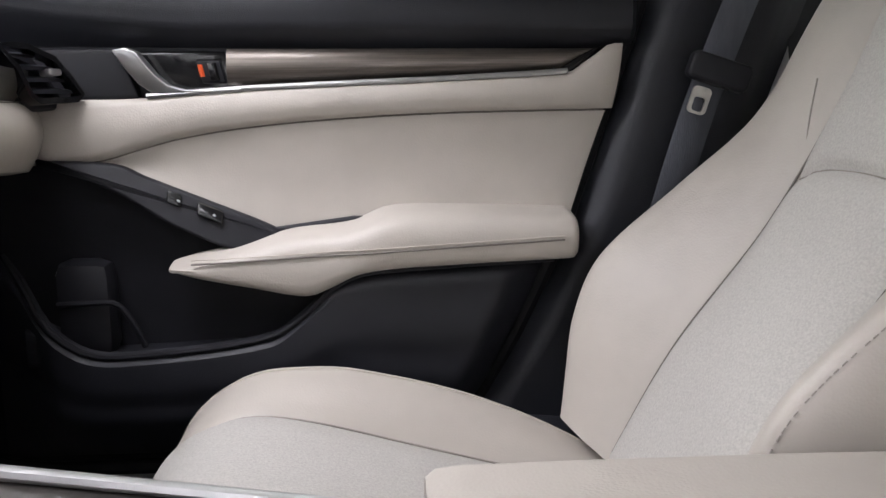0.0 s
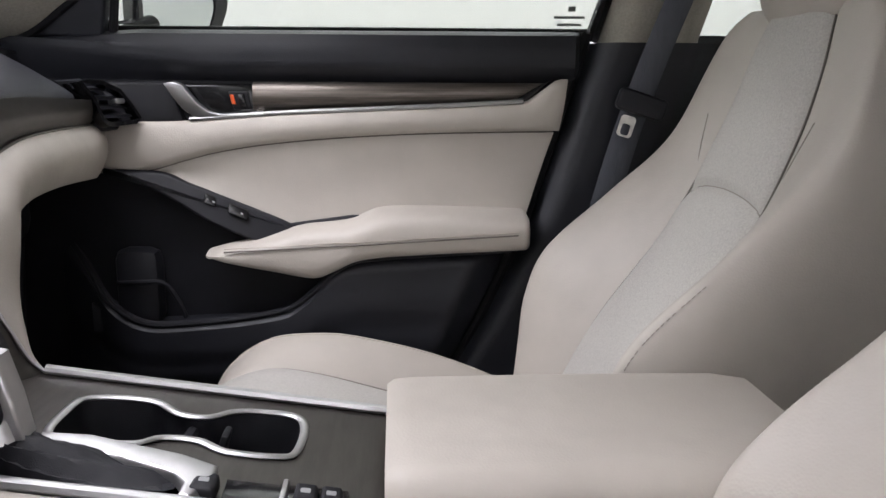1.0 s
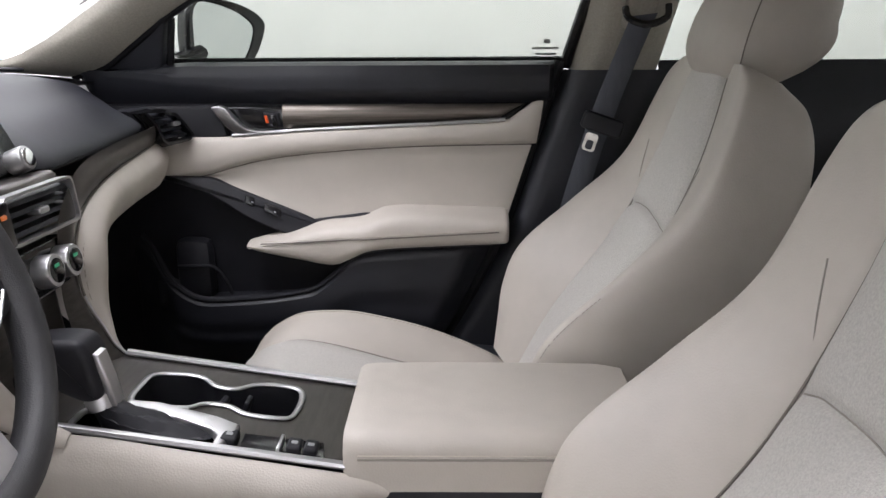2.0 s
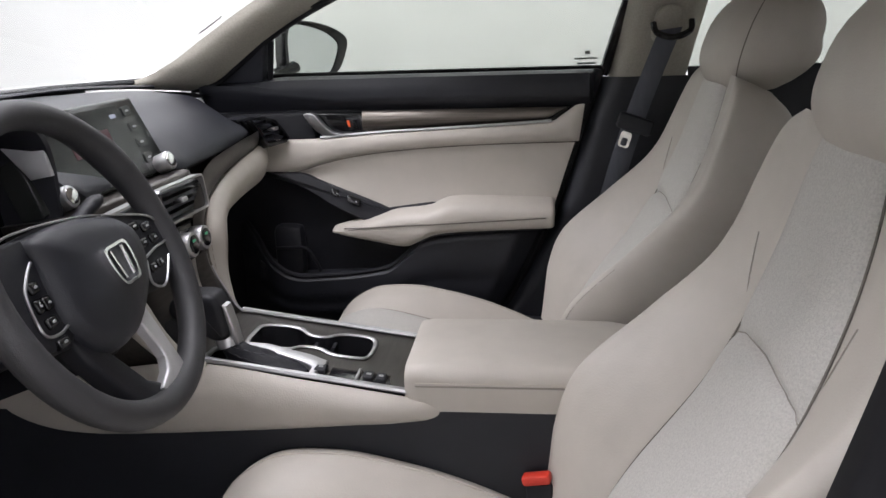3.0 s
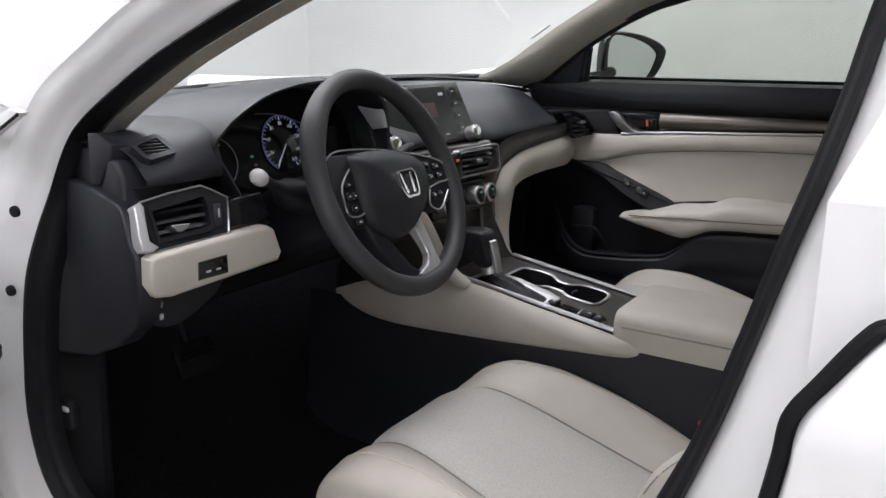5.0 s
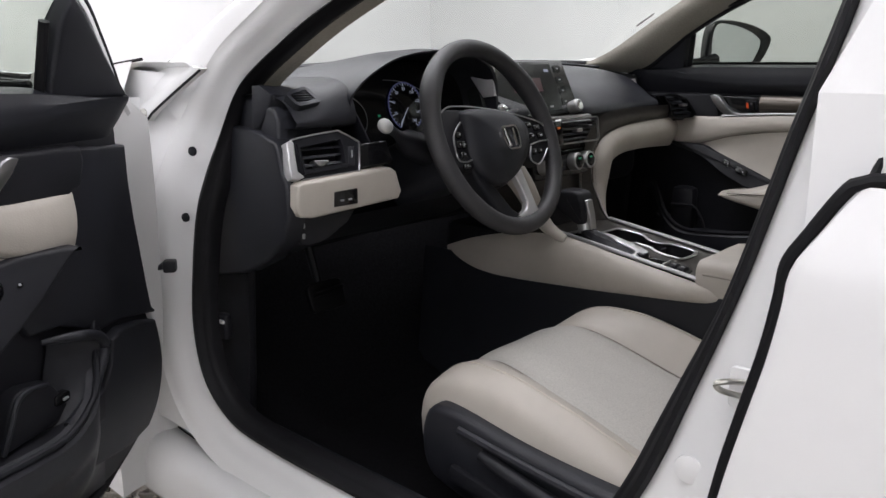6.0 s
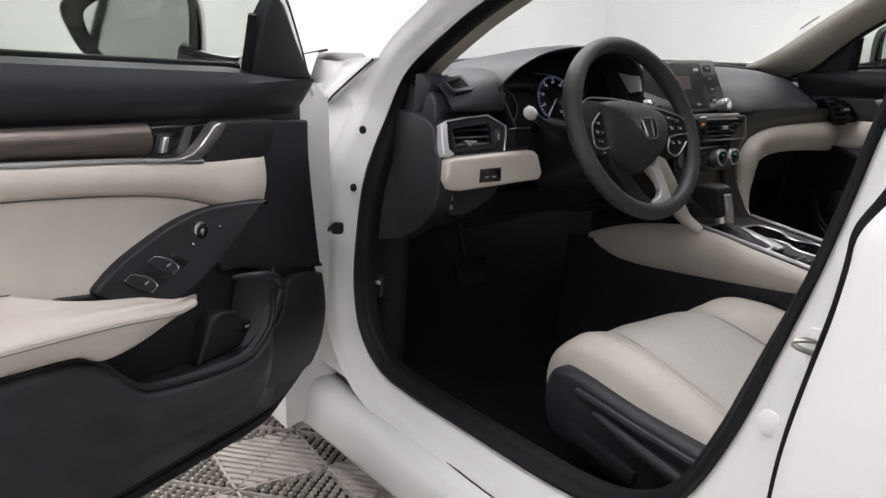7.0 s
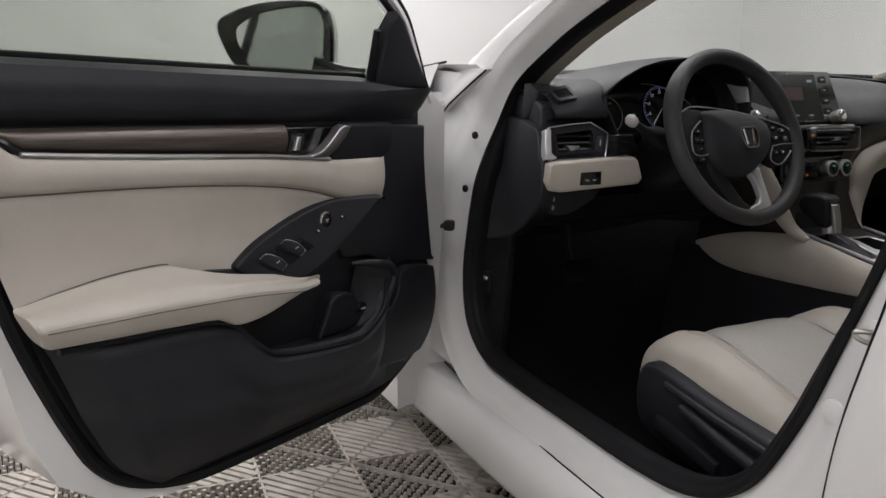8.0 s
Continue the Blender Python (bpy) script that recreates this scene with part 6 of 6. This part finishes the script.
foot = slab([(-0.520, 0.886), (-0.490, 0.872), (-0.494, 0.853), (-0.526, 0.817), (-0.545, 0.817), (-0.540, 0.884)], lambda a, b, h: (a - 0.25 * h, -0.738 - h, b + 0.1 * h), -0.04, 0.012, 0.003, 2)
part("pillar_foot_cover", foot, SOFT_BLACK, dash)

# ---- steering wheel and column ----
hub = Vector((-0.331, -0.382, 0.790))
wn_ = Vector((0.917, 0.05, 0.395)).normalized()
wp = plane_at(hub, wn_)
col = thing("steering_column", (-0.42, -0.39, 0.74), "black steering column cowl with two stalks", "steering column")
part("cowl", loft(bmesh.new(), [[wp(a * s, b * s, h) for a, b in rounded(0.15, 0.115, 0.03)] for s, h in ((0.75, -0.045), (0.95, -0.06), (1.0, -0.10), (1.05, -0.22))]), SOFT_BLACK, col)
lst = part("light_stalk", tube(smooth_path([(-0.435, -0.455, 0.762), (-0.416, -0.522, 0.784), (-0.406, -0.562, 0.804), (-0.402, -0.584, 0.815)], 12), [0.027, 0.027, 0.026, 0.025, 0.022, 0.014, 0.010, 0.008, 0.0078, 0.008, 0.009, 0.0095], 16), HARD_BLACK, col)
part("stalk_end", tube(smooth_path([(-0.4025, -0.582, 0.8135), (-0.400, -0.593, 0.8195), (-0.398, -0.602, 0.8245)], 7), [0.0095, 0.0112, 0.0118, 0.0118, 0.011, 0.009, 0.004], 16), DULL_WHITE, lst, "worn pale stalk end knob")
part("wiper_stalk", tube(smooth_path([wp(0.07, 0.02, -0.085), wp(0.13, 0.045, -0.07), wp(0.175, 0.06, -0.055)], 10), [0.016, 0.013, 0.010, 0.009, 0.009, 0.010, 0.011, 0.012, 0.011, 0.006], 12, flat=0.7), HARD_BLACK, col)

wheel = thing("steering_wheel", tuple(hub), "black steering wheel with satin silver lower spoke", "steering wheel")
R0 = 0.1675
bm = bmesh.new()
rings = []
for k in range(73):
    t = 2 * math.pi * k / 72
    thick = 0.0155 + 0.0025 * (math.exp(-((math.degrees(t) % 360 - 35) / 14) ** 2) + math.exp(-((math.degrees(t) % 360 - 145) / 14) ** 2))
    rings.append([wp((R0 + thick * math.cos(q)) * math.cos(t), (R0 + thick * math.cos(q)) * math.sin(t), thick * 1.1 * math.sin(q)) for q in [2 * math.pi * j / 16 for j in range(16)]])
loft(bm, rings, True, False)
bmesh.ops.remove_doubles(bm, verts=bm.verts, dist=1e-5)
part("rim", bm, WHEEL_SKIN, wheel, "black grained wheel rim")
wq = lambda a, b, h: wp(a, b - 0.0125, h)
pad_o = smooth_path([(-0.088, 0.050), (-0.03, 0.053), (0.03, 0.044), (0.066, 0.032), (0.087, 0.012), (0.083, -0.019), (0.062, -0.045), (0.037, -0.063), (0.0, -0.082), (-0.03, -0.087), (-0.057, -0.084), (-0.085, -0.066), (-0.100, -0.035), (-0.098, -0.005), (-0.092, 0.025)], 60, True)
pad_c = np.array((-0.006, -0.014))
part("airbag_pad", loft(bmesh.new(), [[wp(*(pad_c + (p - pad_c) * s_), h) for p in pad_o] for s_, h in ((1.0, -0.030), (1.0, -0.004), (0.985, 0.004), (0.95, 0.011), (0.86, 0.018), (0.66, 0.023), (0.4, 0.0255), (0.1, 0.026))]), SOFT_BLACK, wheel)
part("back_shell", loft(bmesh.new(), [[wp(*(pad_c + (p - pad_c) * s_), h) for p in pad_o] for s_, h in ((1.05, -0.010), (1.04, -0.035), (0.7, -0.055))]), HARD_BLACK, wheel)
SPOKES = ((-1, [(-0.085, 0.054), (-0.128, 0.058), (-0.160, 0.046), (-0.163, -0.020), (-0.140, -0.046), (-0.104, -0.056), (-0.085, -0.045)],
           [[(-0.096, 0.031), (-0.113, 0.020), (-0.128, 0.004), (-0.133, -0.030), (-0.114, -0.038), (-0.094, -0.035)]],
           ((-0.112, 0.010, 0.014, 0.012), (-0.119, -0.007, 0.010, 0.014), (-0.106, -0.008, 0.012, 0.014), (-0.115, -0.025, 0.016, 0.011), (-0.116, -0.046, 0.018, 0.010))),
          (1, [(0.058, 0.038), (0.112, 0.029), (0.158, 0.016), (0.168, -0.030), (0.142, -0.056), (0.100, -0.066), (0.066, -0.050)],
           [[(0.050, 0.040), (0.100, 0.028), (0.151, 0.010), (0.159, -0.019), (0.122, -0.022), (0.089, -0.026)], [(0.088, -0.029), (0.075, -0.052), (0.090, -0.064), (0.110, -0.060), (0.142, -0.038)]],
           ((0.099, 0.012, 0.022, 0.011), (0.126, 0.005, 0.020, 0.011), (0.102, -0.010, 0.018, 0.011), (0.130, -0.011, 0.018, 0.011), (0.094, -0.040, 0.013, 0.011), (0.114, -0.040, 0.013, 0.011))))
for sg, web, bezels, switches in SPOKES:
    sp = part("side_spoke", slab(web, wp, -0.022, 0.003, 0.006), HARD_BLACK, wheel)
    for line_ in bezels:
        part("switch_bezel", tube(smooth_path([wp(a, b, 0.0045) for a, b in line_], 24), 0.0016, 6), SILVER, sp, "satin silver bezel")
    for a, b, w_, h_ in switches:
        bt = part("wheel_switch", slab([(a + x, b + y) for x, y in rounded(w_, h_, 0.003, 3)], wp, 0.0, 0.0075, 0.003), GLOSS_BLACK, sp)
        part("legend", slab([(a + x, b + y) for x, y in rounded(w_ * 0.35, 0.0025, 0.0008, 2)], wp, 0.004, 0.0079, 0.0002, 1), LEGEND, bt)
part("lower_spoke", slab([(-0.100, -0.045), (-0.078, -0.048), (-0.049, -0.089), (-0.022, -0.132), (0.002, -0.148), (0.004, -0.168), (-0.030, -0.162), (-0.062, -0.142), (-0.095, -0.074)], wp, -0.020, 0.0, 0.007, 4), HARD_BLACK, wheel)
part("silver_spoke", slab([(0.010, -0.078), (0.036, -0.066), (0.042, -0.110), (0.048, -0.150), (0.036, -0.165), (0.0, -0.166), (-0.016, -0.149), (0.012, -0.139), (0.022, -0.126), (0.019, -0.104)], wp, -0.008, 0.005, 0.004), LIT_SILVER, wheel, "satin silver lower spoke")
part("spoke_line", tube(smooth_path([wp(-0.140, 0.050, 0.003), wp(-0.115, 0.060, 0.003), wp(-0.080, 0.060, 0.002), wp(-0.03, 0.056, 0.0), wp(0.03, 0.047, 0.0), wp(0.055, 0.040, 0.003)], 24), 0.0013, 6), SILVER, wheel, "thin silver line above the pad")
em_o = smooth_path([(-0.022, 0.020), (0.0, 0.022), (0.022, 0.020), (0.024, 0.0), (0.017, -0.020), (0.0, -0.022), (-0.017, -0.020), (-0.024, 0.0)], 40, True)
em = part("emblem_rim", ring_plate([tuple(p) for p in em_o], [tuple(p * 0.86) for p in em_o], lambda a, b, h: wq(a, b, h), 0.024, 0.031), CHROME, wheel, "plain chrome emblem outline")
for sg in (-1, 1):
    part("emblem_bar", slab([(sg * 0.010, 0.017), (sg * 0.015, 0.017), (sg * 0.012, -0.015), (sg * 0.006, -0.015)], lambda a, b, h: wq(a, b, h), 0.024, 0.0305, 0.001, 1), CHROME, em)

# ---- centre console ----
con = thing("centre_console", (-0.2, -0.03, 0.19), "ivory and dark taupe centre console with cup holders and shifter", "centre console")
cz_ = lambda x: 0.520 - 0.15 * (x + 0.08)
YL, YR = -0.125, 0.078
side_top = curve([(-0.68, 0.490), (-0.60, 0.520), (-0.50, 0.545), (-0.36, 0.560), (-0.20, 0.537), (-0.05, 0.513), (-0.015, 0.505), (0.005, 0.490)])
side_low = curve([(-0.68, 0.470), (-0.60, 0.445), (-0.50, 0.440), (-0.30, 0.452), (-0.10, 0.470), (-0.02, 0.478), (0.005, 0.486)])
for sg, yb, nm in ((-1, YL, "near"), (1, YR, "far")):
    def panel(u, v, sg=sg, yb=yb):
        x = -0.68 + 0.685 * u
        lo, hi = side_low(x), side_top(x)
        z = lo + (hi - lo) * v
        bul = 0.022 * math.sin(v * math.pi) ** 0.6 * min(1, (1 - u) * 8) * min(1, u * 4)
        return (x, yb + sg * (0.002 + bul), z)
    part("side_pad", sheet(panel, 40, 12), LEATHER, con, "ivory leather console side pad")
    part("lower_side", sheet(lambda u, v, sg=sg, yb=yb: (-0.75 + 1.15 * u, yb + sg * (0.004 + 0.035 * (1 - v)), 0.17 + (0.335 if u > 0.62 else 0.31) * v), 20, 6), SOFT_BLACK, con)
    part("silver_rail", tube([(x, yb - sg * 0.003, cz_(x) + 0.004) for x in [-0.36 + 0.315 * k / 16 for k in range(17)]], 0.0055, 8, flat=0.8), SILVER, con, "satin silver console rail")
part("front_body", box((-0.52, -0.024, 0.45), (0.34, 0.20, 0.20), 0.02), HARD_BLACK, con)
part("rear_body", box((0.16, -0.024, 0.33), (0.42, 0.20, 0.33), 0.02), HARD_BLACK, con, "black console body")

# top plate with the two joined cup wells cut out
cup = smooth_path([(-0.311, -0.042), (-0.314, 0.0), (-0.309, 0.028), (-0.280, 0.039), (-0.253, 0.038), (-0.230, 0.020), (-0.206, 0.020), (-0.188, 0.037), (-0.164, 0.044), (-0.136, 0.042), (-0.126, 0.019), (-0.128, -0.026), (-0.141, -0.037), (-0.180, -0.038), (-0.204, -0.025), (-0.231, -0.027), (-0.248, -0.042), (-0.285, -0.048)], 90, True)
gate = smooth_path([(-0.344, -0.1175), (-0.347, -0.098), (-0.341, -0.078), (-0.305, -0.064), (-0.272, -0.060), (-0.206, -0.073), (-0.184, -0.084), (-0.189, -0.1170), (-0.205, -0.1195), (-0.313, -0.1195)], 50, True)
bm = bmesh.new()
plate_o = [(-0.40, YL), (-0.04, YL), (-0.04, YR), (-0.40, YR)]
for poly in (plate_o, cup, gate):
    vs_ = [bm.verts.new((p[0], p[1], cz_(p[0]))) for p in poly]
    for i in range(len(vs_)):
        bm.edges.new((vs_[i], vs_[(i + 1) % len(vs_)]))
bmesh.ops.triangle_fill(bm, use_beauty=True, use_dissolve=False, edges=bm.edges[:])
part("top_plate", bm, DASH_TRIM, con, "dark taupe console plate", False)


def well(poly, depth, shrink, material, name):
    c = np.mean(poly, axis=0)
    rings = [[(p[0], p[1], cz_(p[0]) + 0.001) for p in poly], [(p[0] * shrink + c[0] * (1 - shrink), p[1] * shrink + c[1] * (1 - shrink), cz_(p[0]) - depth) for p in poly]]
    bm = bmesh.new()
    rows = [[bm.verts.new(q) for q in r] for r in rings]
    for i in range(len(poly)):
        j = (i + 1) % len(poly)
        bm.faces.new((rows[0][i], rows[0][j], rows[1][j], rows[1][i]))
    bm.faces.new(rows[1])
    return part(name, bm, material, con)


cw = well(cup, 0.075, 0.92, HARD_BLACK, "cup_well")
part("cup_rim", tube([(p[0], p[1], cz_(p[0]) + 0.0016) for p in cup], 0.0038, 8, closed=True, flat=0.55), SILVER, con, "satin silver cup holder rim")
part("cup_divider", tube([(-0.218, 0.016, 0.530), (-0.224, -0.006, 0.524), (-0.220, -0.024, 0.528)], 0.005, 8), HARD_BLACK, cw)
part("cup_grip", box((-0.192, 0.004, 0.518), (0.006, 0.022, 0.035), 0.002, (0, 15, 0)), HARD_BLACK, cw)
well(gate, 0.02, 0.95, GLOSS_BLACK, "shift_well")
part("gate_rim", tube([(p[0], p[1], cz_(p[0]) + 0.003) for p in gate], 0.0036, 8, closed=True), SILVER, con, "satin silver shifter surround")
part("gate_arm", slab([(-0.306, -0.060), (-0.272, -0.056), (-0.204, -0.068), (-0.177, -0.078), (-0.176, -0.092), (-0.186, -0.1185), (-0.196, -0.1185), (-0.196, -0.104), (-0.204, -0.094), (-0.245, -0.082), (-0.292, -0.078), (-0.306, -0.072)], lambda a, b, h: (a, b, cz_(a) + h + 0.10 * (b + 0.12) - 0.001), -0.002, 0.0085, 0.004, 4), SILVER, con, "broad satin silver band beside the shifter")
sh = thing("gear_selector", (-0.27, -0.085, 0.55), "gear lever with black knob, silver collar and leather boot", "gear lever")
boot = [[(-0.262 - 0.058 * k + (0.060 * (1 - 0.75 * k)) * math.cos(t), -0.090 + 0.004 * k + 0.024 * (1 - 0.45 * k) * math.sin(t) , 0.540 + 0.034 * k + 0.003 * math.sin(t * 5 + k * 9)) for t in [2 * math.pi * j / 24 for j in range(24)]] for k in [q / 8 for q in range(9)]]
part("boot", loft(bmesh.new(), boot), HARD_BLACK, sh, "creased black leather boot")
part("collar", tube([(-0.322, -0.086, 0.570), (-0.326, -0.085, 0.583), (-0.331, -0.084, 0.597)], [0.016, 0.0165, 0.013], 16), SILVER, sh, "satin silver collar")
knob_line = [tuple(p) for p in smooth_path([(-0.316, 0.588), (-0.320, 0.618), (-0.325, 0.640), (-0.338, 0.652), (-0.378, 0.652), (-0.398, 0.642), (-0.401, 0.622), (-0.385, 0.606), (-0.362, 0.594), (-0.336, 0.582)], 40, True)]
part("knob", slab(knob_line, lambda a, b, h: (a, -0.084 - h, b), -0.021, 0.021, 0.010, 5), HARD_BLACK, sh, "black block gear knob")
part("knob_trim", slab([(-0.320, 0.574), (-0.304, 0.574), (-0.309, 0.604), (-0.317, 0.634), (-0.326, 0.636), (-0.322, 0.604)], lambda a, b, h: (a, -0.084 - h, b), -0.010, 0.010, 0.003), SILVER, sh, "satin silver blade")
part("indicator_lamp", box((-0.300, -0.113, cz_(-0.30) - 0.004), (0.006, 0.004, 0.003), 0.001), AMBER_GLOW, sh)
part("brake_switch_panel", slab([(-0.168, -0.1195), (-0.078, -0.1175), (-0.083, -0.081), (-0.170, -0.083)], lambda a, b, h: (a, b, cz_(a) + h), -0.004, 0.004, 0.002), GLOSS_BLACK, con)
for a, w in ((-0.182, 0.017), (-0.112, 0.016), (-0.094, 0.015)):
    q = part("console_switch", slab([(a + x, -0.099 + y) for x, y in rounded(w, 0.024, 0.003, 3)], lambda p, r, h: (p, r, cz_(p) + h), 0, 0.010, 0.003), HARD_BLACK, con)
    part("legend", slab([(a + x, -0.099 + y) for x, y in rounded(0.007, 0.006, 0.001, 2)], lambda p, r, h: (p, r, cz_(p) + h), 0.006, 0.0104, 0.0002, 1), LEGEND, q)
part("divider", box((-0.127, -0.101, cz_(-0.127) + 0.006), (0.004, 0.032, 0.008), 0.001), SILVER, con)

# armrest lid
lid = thing("console_armrest", (0.1, -0.03, 0.48), "ivory leather padded console armrest lid", "armrest")
lr = []
for k, (x, s, dz) in enumerate(((-0.052, 0.90, -0.020), (-0.056, 0.955, -0.010), (-0.050, 0.99, -0.003), (-0.035, 1.0, 0.0), (0.05, 1.0, 0.001), (0.15, 1.0, 0.0), (0.24, 0.99, -0.002), (0.27, 0.95, -0.01))):
    pr = rounded(0.205, 0.082, 0.020, 6)
    lr.append([(x, -0.028 + a * s, 0.517 + b * s + dz * 0.3 + (0.004 * (1 - (a / 0.1) ** 2) if b > 0.03 else 0)) for a, b in pr])
part("lid_pad", loft(bmesh.new(), lr), LEATHER, lid)
for y, o in ((-0.131, -1), (0.075, 1)):
    part("seam", tube([(x, y, 0.532) for x in (-0.040, 0.05, 0.15, 0.26)], 0.0013, 6), STITCH_DARK, lid)
    part("stitching", tube([(x, y, 0.5365) for x in (-0.040, 0.05, 0.15, 0.26)], 0.0008, 5), STITCH, lid)
part("front_seam", tube([(-0.0535, -0.125 + 0.19 * k / 8, 0.532) for k in range(9)], 0.0013, 6), STITCH_DARK, lid)

# interior mirror, only its lower edge comes into view
rm = thing("rear_view_mirror", (-0.30, 0.0, 1.10), "black rear-view mirror at the windshield", "mirror")
part("housing", box((-0.30, 0.02, 1.128), (0.035, 0.23, 0.062), 0.014, (0, -10, 8), segments=4), GLOSS_BLACK, rm)
part("night_tab", tube([(-0.305, -0.070, 1.105), (-0.300, -0.073, 1.090), (-0.297, -0.074, 1.079)], [0.009, 0.008, 0.005], 10, flat=0.6), HARD_BLACK, rm)
part("stem", tube([(-0.32, 0.02, 1.13), (-0.36, 0.02, 1.155)], 0.010, 10), HARD_BLACK, rm)

# ---- garage tiles ----
a0 = radians(40.5)
e1, e2 = Vector((-math.sin(a0), math.cos(a0), 0)), Vector((math.cos(a0), math.sin(a0), 0))
S = 0.30
bm = bmesh.new()
n_r = 14
for side in range(4):
    turn = Matrix.Rotation(math.pi / 2 * side, 4, "Z")
    solid = side % 2 == 1
    for k in range(n_r):
        off = (k + 0.5) / n_r * S - S / 2
        inner = abs(off) + 0.004
        if S / 2 - 0.004 - inner < 0.006:
            continue
        w = S / n_r * (0.34 if solid else 0.19)
        y0, y1 = inner, S / 2 - 0.004
        # the solid wedges have whole ribs, the open ones rows of short studs
        n_s = 1 if solid else max(1, round((y1 - y0) / 0.017))
        for q in range(n_s):
            a = y0 + (y1 - y0) * q / n_s
            b = a + (y1 - y0) / n_s * (1.0 if solid else 0.42)
            c = [(off - w, a), (off + w, a), (off + w, b), (off - w, b)]
            top = [turn @ Vector((x + (0.0008 if i in (0, 3) else -0.0008), y, 0.0)) for i, (x, y) in enumerate(c)]
            loft(bm, [[turn @ Vector((x, y, z)) for x, y in c] for z in (-0.014, -0.001)] + [top])
for sg in (-1, 1):
    for f in (0, 1):
        c = [(-S / 2 + 0.002, sg * (S / 2 - 0.003)), (S / 2 - 0.002, sg * (S / 2 - 0.003)), (S / 2 - 0.002, sg * (S / 2 - 0.001)), (-S / 2 + 0.002, sg * (S / 2 - 0.001))]
        loft(bm, [[Vector((x, y, z) if not f else (y, x, z)) for x, y in c] for z in (-0.014, -0.001)])
    d = [Vector((-S / 2, -S / 2 * sg, 0)), Vector((S / 2, S / 2 * sg, 0))]
    nn = Vector((-(d[1] - d[0]).y, (d[1] - d[0]).x, 0)).normalized() * 0.003
    loft(bm, [[p + Vector((0, 0, z)) for p in (d[0] - nn, d[1] - nn, d[1] + nn, d[0] + nn)] for z in (-0.014, -0.001)])
bmesh.ops.recalc_face_normals(bm, faces=bm.faces)
tile_me = bpy.data.meshes.new("tile")
bm.to_mesh(tile_me)
bm.free()
tile_me.materials.append(TILE)
fl_ob = thing("floor", (0, 0, -0.015), "interlocking ribbed garage floor tiles in pale taupe", "floor", kind="structure")
corner = Vector((-0.811, -1.030, 0))
rest = bmesh.new()
for i in range(-24, 28):
    for j in range(-24, 28):
        c = corner + e1 * S * (i + 0.5) + e2 * S * (j + 0.5)
        if not (-3.8 < c.x < 3.8 and -3.2 < c.y < 3.2):
            continue
        if -2.6 < c.x < 0.9 and -2.9 < c.y < -0.35:
            ob = new("tile", tile_me)
            ob.parent = fl_ob
            ob.location = c - Vector((0, 0, -0.015))
            ob.rotation_euler = (0, 0, a0)
            continue
        # further off each tile keeps its two closed wedges and its frame
        m = Matrix.Translation(c) @ Matrix.Rotation(a0, 4, "Z")
        for sg in (-1, 1):
            w = [Vector((sg * x * S, y * S, 0)) for x, y in ((0.02, 0), (0.49, 0.47), (0.49, -0.47))]
            loft(rest, [[m @ (p + Vector((0, 0, z))) for p in w] for z in (-0.014, 0.0)])
            d = [Vector((-0.49 * S, sg * 0.48 * S, 0)), Vector((0.49 * S, sg * 0.48 * S, 0)), Vector((0.49 * S, sg * 0.495 * S, 0)), Vector((-0.49 * S, sg * 0.495 * S, 0))]
            loft(rest, [[m @ (p + Vector((0, 0, z))) for p in d] for z in (-0.014, -0.001)])
far = part("tile_field", rest, TILE, fl_ob, "", False)
far["kind"] = "stuff"
